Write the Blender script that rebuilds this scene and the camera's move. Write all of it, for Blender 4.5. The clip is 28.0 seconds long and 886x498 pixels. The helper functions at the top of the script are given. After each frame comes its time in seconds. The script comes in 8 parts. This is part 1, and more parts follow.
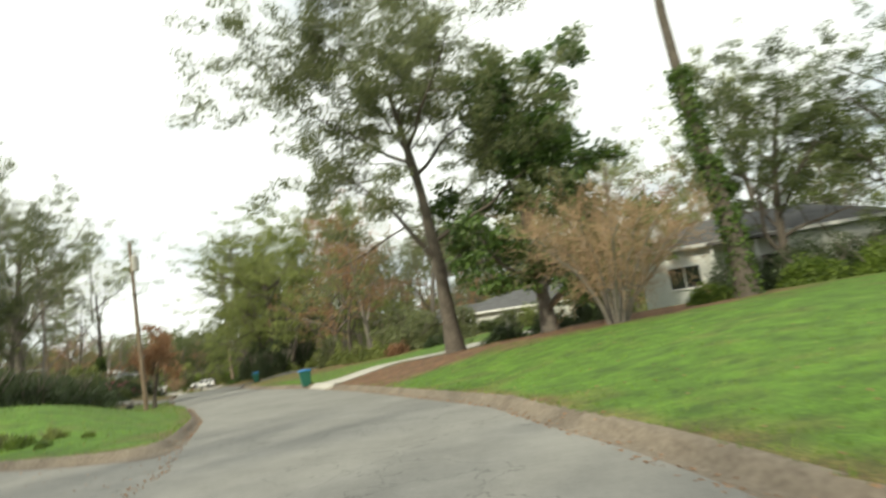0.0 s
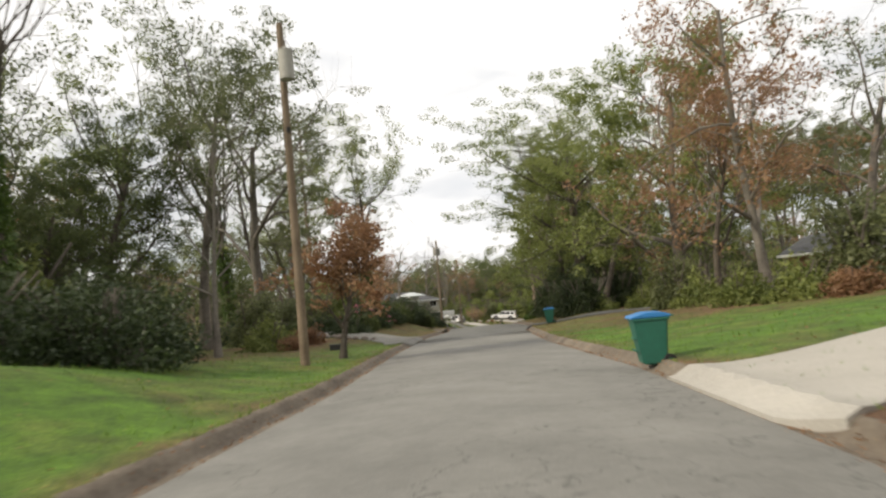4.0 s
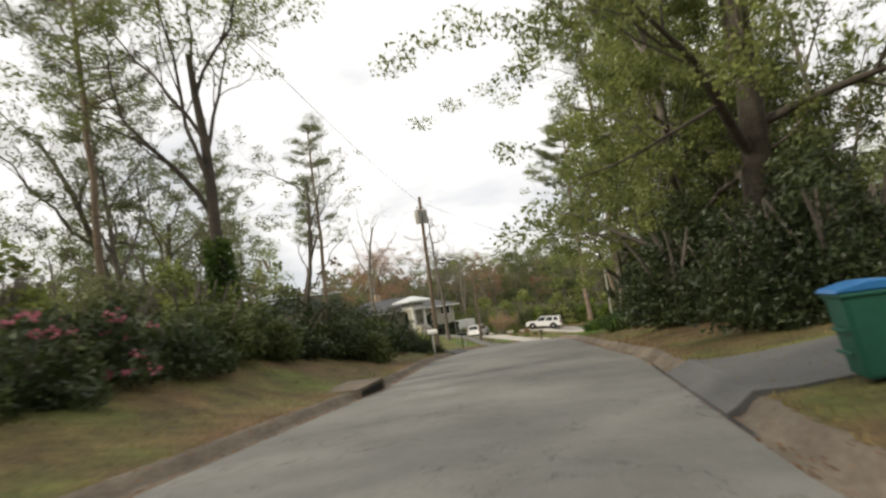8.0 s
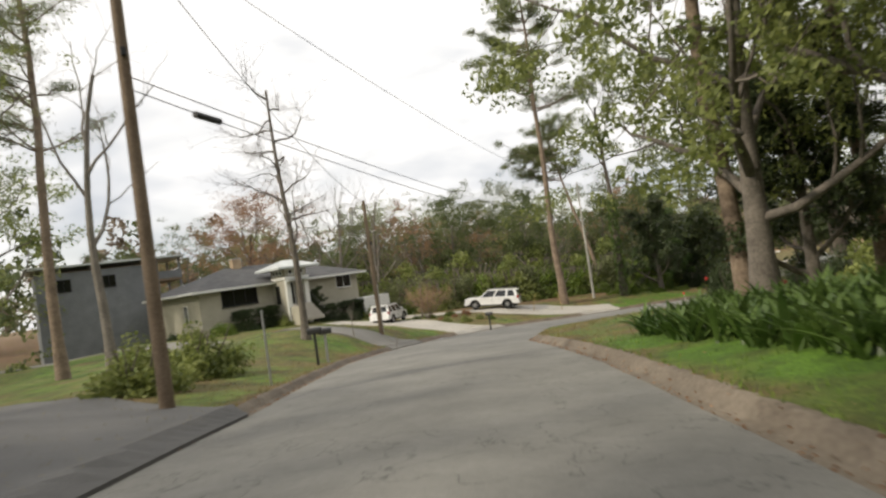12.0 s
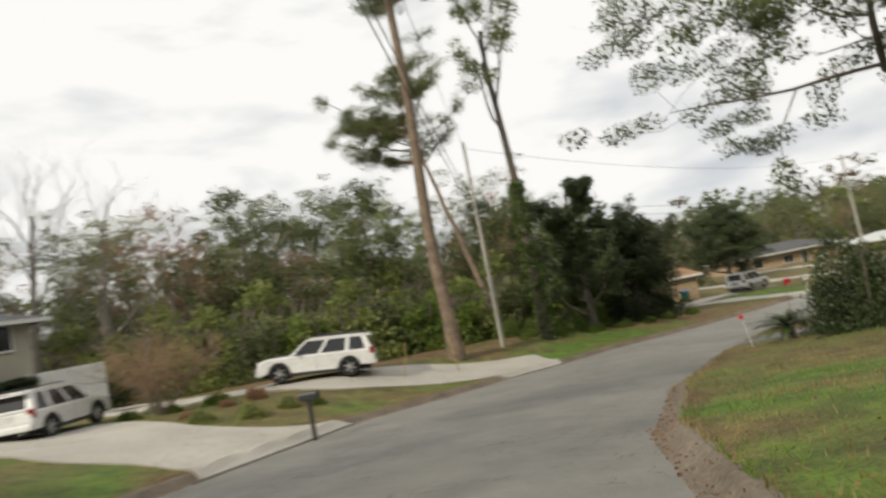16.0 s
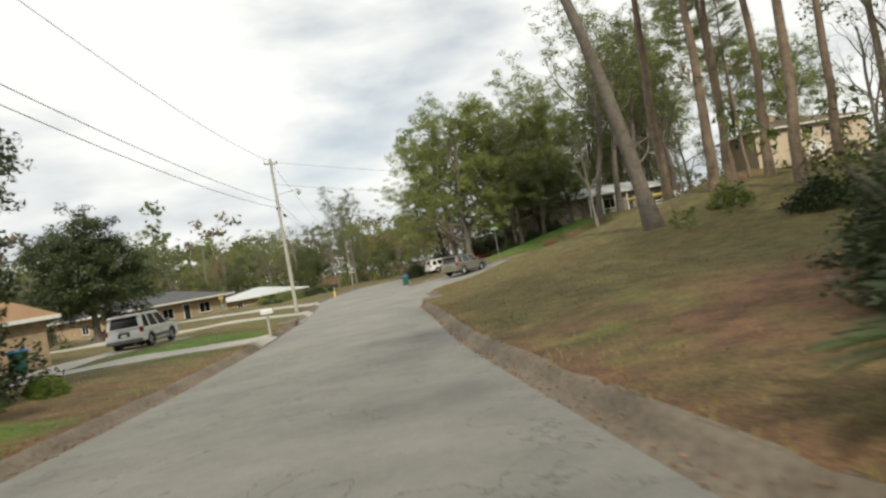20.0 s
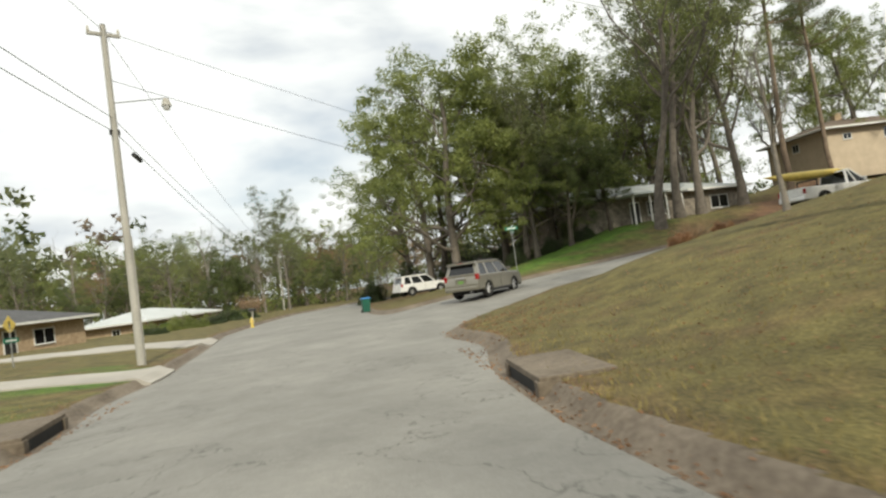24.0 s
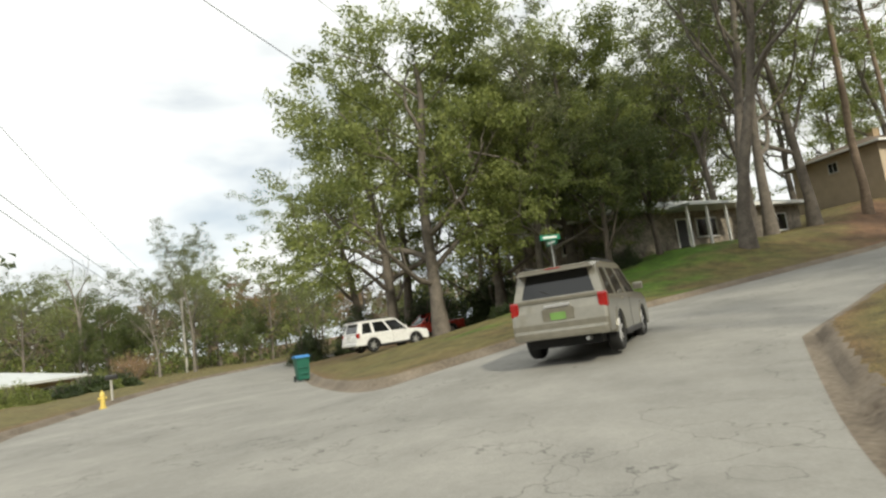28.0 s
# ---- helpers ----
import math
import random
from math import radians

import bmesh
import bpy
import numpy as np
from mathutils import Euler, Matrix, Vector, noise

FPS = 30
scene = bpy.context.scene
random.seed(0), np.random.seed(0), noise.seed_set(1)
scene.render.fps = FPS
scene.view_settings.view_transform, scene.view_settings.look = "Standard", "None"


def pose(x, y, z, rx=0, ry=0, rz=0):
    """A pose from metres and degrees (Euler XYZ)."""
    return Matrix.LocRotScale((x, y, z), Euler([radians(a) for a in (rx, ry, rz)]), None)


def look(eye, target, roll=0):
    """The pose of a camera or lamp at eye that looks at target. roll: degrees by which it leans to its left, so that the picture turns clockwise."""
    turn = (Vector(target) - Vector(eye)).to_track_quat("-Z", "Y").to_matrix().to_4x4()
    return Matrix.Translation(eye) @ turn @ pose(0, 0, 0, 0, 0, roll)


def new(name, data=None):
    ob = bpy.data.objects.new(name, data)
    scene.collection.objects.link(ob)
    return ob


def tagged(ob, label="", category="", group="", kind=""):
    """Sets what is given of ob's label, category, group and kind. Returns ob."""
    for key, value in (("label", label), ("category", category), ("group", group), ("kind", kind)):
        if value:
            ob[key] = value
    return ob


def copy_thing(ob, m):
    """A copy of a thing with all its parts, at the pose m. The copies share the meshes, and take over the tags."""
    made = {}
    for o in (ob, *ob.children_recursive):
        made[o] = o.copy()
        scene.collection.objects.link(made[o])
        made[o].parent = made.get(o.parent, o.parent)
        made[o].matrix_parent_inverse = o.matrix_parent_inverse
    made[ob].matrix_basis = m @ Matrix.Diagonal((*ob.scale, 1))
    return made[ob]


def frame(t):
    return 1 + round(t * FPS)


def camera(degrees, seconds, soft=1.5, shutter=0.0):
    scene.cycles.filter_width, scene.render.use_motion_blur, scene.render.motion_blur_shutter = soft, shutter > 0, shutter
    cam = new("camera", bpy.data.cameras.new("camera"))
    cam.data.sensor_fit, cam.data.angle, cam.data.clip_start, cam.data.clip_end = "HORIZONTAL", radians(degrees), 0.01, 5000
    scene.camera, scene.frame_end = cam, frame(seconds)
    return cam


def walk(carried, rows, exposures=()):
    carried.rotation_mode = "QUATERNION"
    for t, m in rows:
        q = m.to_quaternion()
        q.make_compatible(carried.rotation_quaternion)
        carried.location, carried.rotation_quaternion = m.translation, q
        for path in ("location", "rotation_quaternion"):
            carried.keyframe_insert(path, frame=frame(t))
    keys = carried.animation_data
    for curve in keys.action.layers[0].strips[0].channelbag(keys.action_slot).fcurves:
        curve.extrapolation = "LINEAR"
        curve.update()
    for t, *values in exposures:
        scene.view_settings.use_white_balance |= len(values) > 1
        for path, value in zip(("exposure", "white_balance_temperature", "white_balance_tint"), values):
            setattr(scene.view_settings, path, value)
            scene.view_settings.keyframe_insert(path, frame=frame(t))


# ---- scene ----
cam = camera(70.0, 28.0, soft=2.4, shutter=0.4)
PATH = [
    (0, (0.129, -0.041, 1.59), (0.111, 1.949, 1.791), -8.8),
    (0.5, (-0.119, 3.173, 1.446), (-0.389, 5.153, 1.521), -1.2),
    (1, (-0.418, 6.302, 1.196), (-0.897, 8.241, 1.288), -2.1),
    (1.5, (-1.095, 9.804, 1.061), (-1.669, 11.713, 1.234), -3.0),
    (2, (-1.776, 12.949, 0.925), (-2.476, 14.815, 1.092), -6.3),
    (2.5, (-2.988, 16.378, 0.716), (-3.779, 18.21, 0.847), -3.6),
    (3, (-4.357, 19.882, 0.503), (-5.217, 21.679, 0.675), 0.6),
    (3.5, (-5.76, 23.401, 0.358), (-6.704, 25.159, 0.491), -4.9),
    (5.5, (-13.165, 39.876, -0.104), (-14.177, 41.596, 0.028), -4.7),
    (6, (-15.127, 44.139, -0.309), (-16.154, 45.85, -0.167), -4.8),
    (6.5, (-17.132, 48.44, -0.549), (-18.174, 50.14, -0.398), -5.6),
    (7, (-19.189, 52.708, -0.748), (-20.236, 54.405, -0.593), -6.4),
    (7.5, (-21.239, 57.071, -0.998), (-22.287, 58.767, -0.837), -6.4),
    (8, (-23.184, 61.621, -1.233), (-24.233, 63.315, -1.062), -8.0),
    (8.5, (-25.153, 66.154, -1.3), (-26.204, 67.849, -1.153), -6.6),
    (9, (-27.445, 69.706, -1.393), (-28.466, 71.425, -1.331), -0.7),
    (9.5, (-29.336, 73.968, -1.469), (-30.328, 75.704, -1.406), -2.2),
    (10, (-31.206, 77.877, -1.728), (-32.17, 79.628, -1.655), -6.1),
    (10.5, (-33.005, 81.712, -2.046), (-33.935, 83.481, -1.976), -6.7),
    (11, (-34.59, 85.46, -2.202), (-35.516, 87.232, -2.143), -8.4),
    (11.5, (-36.116, 89.036, -2.332), (-37.03, 90.814, -2.279), -8.8),
    (13.5, (-42.438, 102.556, -3.127), (-43.263, 104.373, -3.002), -5.6),
    (14, (-44.047, 105.988, -3.343), (-44.865, 107.808, -3.209), -7.5),
    (14.5, (-45.681, 109.515, -3.76), (-46.53, 111.313, -3.546), -6.1),
    (15, (-47.258, 113.0, -3.969), (-48.145, 114.758, -3.62), -6.4),
    (15.5, (-48.691, 116.569, -4.222), (-49.42, 118.415, -3.974), -6.0),
    (16, (-49.568, 120.382, -4.553), (-49.917, 122.344, -4.386), -10.9),
    (16.5, (-50.175, 123.978, -4.895), (-50.111, 125.975, -4.815), -11.6),
    (17, (-50.572, 127.772, -5.398), (-50.198, 129.736, -5.366), -13.3),
    (17.5, (-50.509, 131.818, -5.656), (-49.9, 133.722, -5.618), -14.3),
    (18, (-50.173, 135.755, -5.98), (-49.38, 137.591, -5.943), -13.1),
    (18.5, (-49.327, 139.834, -6.276), (-48.33, 141.567, -6.249), -13.1),
    (19, (-48.217, 143.661, -6.6), (-47.056, 145.289, -6.569), -12.1),
    (19.5, (-46.77, 147.369, -6.84), (-45.448, 148.869, -6.791), -11.2),
    (20, (-44.999, 150.841, -7.084), (-43.579, 152.249, -7.059), -10.2),
    (20.5, (-42.942, 154.156, -7.273), (-41.502, 155.542, -7.218), -8.9),
    (21, (-40.699, 157.363, -7.39), (-39.269, 158.758, -7.297), -7.6),
    (21.5, (-38.383, 160.279, -7.563), (-36.938, 161.66, -7.48), -9.0),
    (23.5, (-30.564, 169.62, -7.706), (-29.039, 170.91, -7.594), -7.0),
    (24, (-28.613, 171.968, -7.702), (-27.06, 173.225, -7.615), -7.9),
    (24.5, (-27.006, 173.846, -7.784), (-25.425, 175.069, -7.697), -8.6),
    (25, (-25.272, 175.741, -7.851), (-23.669, 176.935, -7.765), -9.0),
    (25.5, (-23.431, 177.782, -7.814), (-21.809, 178.948, -7.72), -9.9),
    (26, (-21.573, 179.753, -7.889), (-19.931, 180.891, -7.784), -11.0),
    (26.5, (-19.838, 181.658, -7.887), (-18.177, 182.763, -7.744), -10.9),
    (27, (-18.296, 183.281, -7.936), (-16.626, 184.366, -7.754), -10.0),
    (27.5, (-16.996, 184.771, -7.85), (-15.319, 185.841, -7.641), -8.8),
    (28, (-15.892, 185.837, -7.93), (-14.211, 186.895, -7.7), -8.2),
]
walk(cam, [(t, look(eye, target, roll)) for t, eye, target, roll in PATH], [(0.0, -0.35, 6700, 0), (1.0, -0.88, 6700, 2), (2.0, -0.78, 6700, 9), (4.0, -0.66, 6700, 10), (11.0, -0.66, 6700, 10), (15.0, -0.82, 6700, 9), (17.0, -0.9, 6680, 8), (20.0, -0.8, 6650, 6), (24.0, -0.66, 6600, 5), (28.0, -0.56, 6600, 5)])

# ---- sky and sun ----
world = bpy.data.worlds.new("world")
scene.world = world
world.use_nodes = True
wn, wl = world.node_tree.nodes, world.node_tree.links
wn.clear()
SUN_ELEV, SUN_AZ = 36.0, 216.0
sky = wn.new("ShaderNodeTexSky")
sky.sky_type, sky.sun_disc = "NISHITA", False
sky.sun_elevation, sky.sun_rotation = radians(SUN_ELEV), radians(SUN_AZ)
sky_coord = wn.new("ShaderNodeTexCoord")
sky_map = wn.new("ShaderNodeMapping")
sky_map.inputs["Scale"].default_value = (1.0, 1.0, 3.2)
cloud = wn.new("ShaderNodeTexNoise")
cloud.inputs["Scale"].default_value, cloud.inputs["Detail"].default_value = 2.3, 7
cloud.inputs["Roughness"].default_value, cloud.inputs["Distortion"].default_value = 0.5, 0.35
cover = wn.new("ShaderNodeValToRGB")
cover.color_ramp.elements[0].position, cover.color_ramp.elements[1].position = 0.24, 0.44
cover.color_ramp.elements[0].color = (0.42, 0.42, 0.42, 1)
shade = wn.new("ShaderNodeTexNoise")
shade.inputs["Scale"].default_value, shade.inputs["Detail"].default_value = 3.1, 5
shade_ramp = wn.new("ShaderNodeValToRGB")
shade_ramp.color_ramp.elements[0].position, shade_ramp.color_ramp.elements[1].position = 0.42, 0.62
shade_ramp.color_ramp.elements[0].color = (0.6, 0.64, 0.7, 1)
shade_ramp.color_ramp.elements[1].color = (1.0, 1.0, 1.0, 1)
sky_bg, cloud_bg, sky_mix = wn.new("ShaderNodeBackground"), wn.new("ShaderNodeBackground"), wn.new("ShaderNodeMixShader")
sky_bg.inputs["Strength"].default_value, cloud_bg.inputs["Strength"].default_value = 0.14, 1.78
wl.new(sky_coord.outputs["Generated"], sky_map.inputs["Vector"])
wl.new(sky_map.outputs["Vector"], cloud.inputs["Vector"])
wl.new(sky_map.outputs["Vector"], shade.inputs["Vector"])
wl.new(cloud.outputs["Fac"], cover.inputs["Fac"])
sky_up = wn.new("ShaderNodeSeparateXYZ")
wl.new(sky_coord.outputs["Generated"], sky_up.inputs["Vector"])
shade_up = wn.new("ShaderNodeMath")
shade_up.operation, shade_up.inputs[1].default_value = "MULTIPLY_ADD", 0.62
wl.new(sky_up.outputs["Z"], shade_up.inputs[0])
wl.new(shade.outputs["Fac"], shade_up.inputs[2])
wl.new(shade_up.outputs[0], shade_ramp.inputs["Fac"])
wl.new(shade_ramp.outputs["Color"], cloud_bg.inputs["Color"])
wl.new(sky.outputs["Color"], sky_bg.inputs["Color"])
wl.new(cover.outputs["Color"], sky_mix.inputs["Fac"])
wl.new(sky_bg.outputs["Background"], sky_mix.inputs[1])
wl.new(cloud_bg.outputs["Background"], sky_mix.inputs[2])
world_out = wn.new("ShaderNodeOutputWorld")
wl.new(sky_mix.outputs["Shader"], world_out.inputs["Surface"])

sun_lamp = bpy.data.lights.new("sun", "SUN")
sun_lamp.energy, sun_lamp.angle, sun_lamp.color = 5.0, radians(2.5), (1.0, 0.92, 0.77)
sun = new("sun", sun_lamp)
az, el = radians(SUN_AZ), radians(SUN_ELEV)
sun_way = Vector((math.sin(az) * math.cos(el), math.cos(az) * math.cos(el), math.sin(el)))
sun.matrix_world = look((0, 80, 60), Vector((0, 80, 60)) - sun_way)

# ---- materials ----


def surf(name, dark, light, scale=4.0, rough=0.85, bump=0.2, metal=0.0, fine=40.0, spread=(0.35, 0.65), by=None, strength=0.5):
    """Two colours mixed by broad and fine noise, with relief. by: "island" or "object" adds a change from piece to piece."""
    m = bpy.data.materials.new(name)
    m.use_nodes = True
    n, l = m.node_tree.nodes, m.node_tree.links
    b = n["Principled BSDF"]
    b.inputs["Roughness"].default_value, b.inputs["Metallic"].default_value = rough, metal
    tc = n.new("ShaderNodeTexCoord")
    geo = n.new("ShaderNodeNewGeometry")
    big, small = n.new("ShaderNodeTexNoise"), n.new("ShaderNodeTexNoise")
    big.inputs["Scale"].default_value, big.inputs["Detail"].default_value = scale, 6
    small.inputs["Scale"].default_value, small.inputs["Detail"].default_value = fine, 4
    l.new(geo.outputs["Position"], big.inputs["Vector"])
    l.new(geo.outputs["Position"], small.inputs["Vector"])
    add = n.new("ShaderNodeMath")
    add.operation = "MULTIPLY_ADD"
    add.inputs[1].default_value = strength
    l.new(small.outputs["Fac"], add.inputs[0])
    half = n.new("ShaderNodeMath")
    half.operation = "MULTIPLY"
    half.inputs[1].default_value = 1 - strength
    l.new(big.outputs["Fac"], half.inputs[0])
    l.new(half.outputs[0], add.inputs[2])
    fac = add.outputs[0]
    if by:
        rnd = geo.outputs["Random Per Island"] if by == "island" else n.new("ShaderNodeObjectInfo").outputs["Random"]
        jit = n.new("ShaderNodeMath")
        jit.operation = "MULTIPLY_ADD"
        jit.inputs[1].default_value = 0.5
        l.new(rnd, jit.inputs[0])
        shift = n.new("ShaderNodeMath")
        shift.operation = "SUBTRACT"
        shift.inputs[1].default_value = 0.25
        l.new(fac, shift.inputs[0])
        l.new(shift.outputs[0], jit.inputs[2])
        fac = jit.outputs[0]
    ramp = n.new("ShaderNodeValToRGB")
    e = ramp.color_ramp.elements
    e[0].position, e[1].position = spread
    e[0].color, e[1].color = (*dark, 1), (*light, 1)
    l.new(fac, ramp.inputs["Fac"])
    l.new(ramp.outputs["Color"], b.inputs["Base Color"])
    if bump:
        bp = n.new("ShaderNodeBump")
        bp.inputs["Strength"].default_value, bp.inputs["Distance"].default_value = bump, 0.02
        l.new(small.outputs["Fac"], bp.inputs["Height"])
        l.new(bp.outputs["Normal"], b.inputs["Normal"])
    return m


def leafy(name, dark, light, glow=0.5, rough=0.55):
    """Leaves: each leaf its own tone, some light let through."""
    m = bpy.data.materials.new(name)
    m.use_nodes = True
    n, l = m.node_tree.nodes, m.node_tree.links
    b = n["Principled BSDF"]
    b.inputs["Roughness"].default_value = rough
    geo = n.new("ShaderNodeNewGeometry")
    ns = n.new("ShaderNodeTexNoise")
    ns.inputs["Scale"].default_value = 0.6
    l.new(geo.outputs["Position"], ns.inputs["Vector"])
    mix = n.new("ShaderNodeMath")
    mix.operation = "MULTIPLY_ADD"
    mix.inputs[1].default_value = 0.55
    l.new(geo.outputs["Random Per Island"], mix.inputs[0])
    l.new(ns.outputs["Fac"], mix.inputs[2])
    ramp = n.new("ShaderNodeValToRGB")
    e = ramp.color_ramp.elements
    e[0].position, e[1].position = 0.4, 1.0
    e[0].color, e[1].color = (*dark, 1), (*light, 1)
    l.new(mix.outputs[0], ramp.inputs["Fac"])
    l.new(ramp.outputs["Color"], b.inputs["Base Color"])
    tr = n.new("ShaderNodeBsdfTranslucent")
    l.new(ramp.outputs["Color"], tr.inputs["Color"])
    ms = n.new("ShaderNodeMixShader")
    ms.inputs["Fac"].default_value = glow
    l.new(b.outputs["BSDF"], ms.inputs[1])
    l.new(tr.outputs["BSDF"], ms.inputs[2])
    l.new(ms.outputs["Shader"], n["Material Output"].inputs["Surface"])
    return m


def paint(name, col, rough=0.4, metal=0.0, coat=0.0):
    m = bpy.data.materials.new(name)
    m.use_nodes = True
    n, l = m.node_tree.nodes, m.node_tree.links
    b = n["Principled BSDF"]
    b.inputs["Metallic"].default_value, b.inputs["Coat Weight"].default_value = metal, coat
    geo, ns = n.new("ShaderNodeNewGeometry"), n.new("ShaderNodeTexNoise")
    ns.inputs["Scale"].default_value, ns.inputs["Detail"].default_value = 7.0, 5
    l.new(geo.outputs["Position"], ns.inputs["Vector"])
    ramp = n.new("ShaderNodeValToRGB")
    e = ramp.color_ramp.elements
    e[0].position, e[1].position = 0.3, 0.7
    e[0].color = (*[c * 0.86 for c in col], 1)
    e[1].color = (*[min(1, c * 1.06) for c in col], 1)
    l.new(ns.outputs["Fac"], ramp.inputs["Fac"])
    l.new(ramp.outputs["Color"], b.inputs["Base Color"])
    rr = n.new("ShaderNodeMapRange")
    rr.inputs["To Min"].default_value, rr.inputs["To Max"].default_value = rough * 0.8, min(1, rough * 1.25)
    l.new(ns.outputs["Fac"], rr.inputs["Value"])
    l.new(rr.outputs["Result"], b.inputs["Roughness"])
    return m


def ground_mat():
    """Lawn: green turf, dormant straw-coloured turf and bare leaf litter in patches of several sizes."""
    m = bpy.data.materials.new("lawn")
    m.use_nodes = True
    n, l = m.node_tree.nodes, m.node_tree.links
    b = n["Principled BSDF"]
    b.inputs["Roughness"].default_value = 0.9
    geo = n.new("ShaderNodeNewGeometry")
    kind = n.new("ShaderNodeAttribute")
    kind.attribute_name = "turf"
    blade = n.new("ShaderNodeTexNoise")
    blade.inputs["Scale"].default_value, blade.inputs["Detail"].default_value = 22.0, 6
    patch = n.new("ShaderNodeTexNoise")
    patch.inputs["Scale"].default_value, patch.inputs["Detail"].default_value = 0.45, 6
    for t in (blade, patch):
        l.new(geo.outputs["Position"], t.inputs["Vector"])
    ramps = []
    for cols in (((0.06, 0.135, 0.008), (0.15, 0.285, 0.02)), ((0.1, 0.088, 0.024), (0.255, 0.21, 0.07)), ((0.105, 0.057, 0.029), (0.3, 0.158, 0.08))):
        r = n.new("ShaderNodeValToRGB")
        r.color_ramp.elements[0].position, r.color_ramp.elements[1].position = 0.36, 0.66
        r.color_ramp.elements[0].color, r.color_ramp.elements[1].color = (*cols[0], 1), (*cols[1], 1)
        l.new(blade.outputs["Fac"], r.inputs["Fac"])
        ramps.append(r)
    sep = n.new("ShaderNodeSeparateColor")
    l.new(kind.outputs["Color"], sep.inputs["Color"])

    def weight(out):
        a = n.new("ShaderNodeMath")
        a.operation = "MULTIPLY_ADD"
        a.inputs[1].default_value = 2.0
        l.new(patch.outputs["Fac"], a.inputs[0])
        s = n.new("ShaderNodeMath")
        s.operation = "MULTIPLY_ADD"
        s.inputs[1].default_value, s.inputs[2].default_value = 2.2, -1.62
        l.new(out, s.inputs[0])
        l.new(s.outputs[0], a.inputs[2])
        c = n.new("ShaderNodeClamp")
        l.new(a.outputs[0], c.inputs["Value"])
        return c.outputs["Result"]

    m1, m2 = n.new("ShaderNodeMix"), n.new("ShaderNodeMix")
    m1.data_type = m2.data_type = "RGBA"
    l.new(weight(sep.outputs["Red"]), m1.inputs["Factor"])
    l.new(ramps[0].outputs["Color"], m1.inputs["A"])
    l.new(ramps[1].outputs["Color"], m1.inputs["B"])
    l.new(weight(sep.outputs["Green"]), m2.inputs["Factor"])
    l.new(m1.outputs["Result"], m2.inputs["A"])
    l.new(ramps[2].outputs["Color"], m2.inputs["B"])
    mott = n.new("ShaderNodeTexNoise")
    mott.inputs["Scale"].default_value, mott.inputs["Detail"].default_value, mott.inputs["Roughness"].default_value = 1.3, 9, 0.68
    l.new(geo.outputs["Position"], mott.inputs["Vector"])
    mr = n.new("ShaderNodeMapRange")
    mr.inputs["From Min"].default_value, mr.inputs["From Max"].default_value = 0.35, 0.65
    mr.inputs["To Min"].default_value, mr.inputs["To Max"].default_value = 0.42, 1.02
    l.new(mott.outputs["Fac"], mr.inputs["Value"])
    sc = n.new("ShaderNodeVectorMath")
    sc.operation = "SCALE"
    l.new(m2.outputs["Result"], sc.inputs[0])
    l.new(mr.outputs["Result"], sc.inputs["Scale"])
    l.new(sc.outputs["Vector"], b.inputs["Base Color"])
    bp = n.new("ShaderNodeBump")
    bp.inputs["Strength"].default_value, bp.inputs["Distance"].default_value = 0.7, 0.06
    l.new(blade.outputs["Fac"], bp.inputs["Height"])
    l.new(bp.outputs["Normal"], b.inputs["Normal"])
    return m



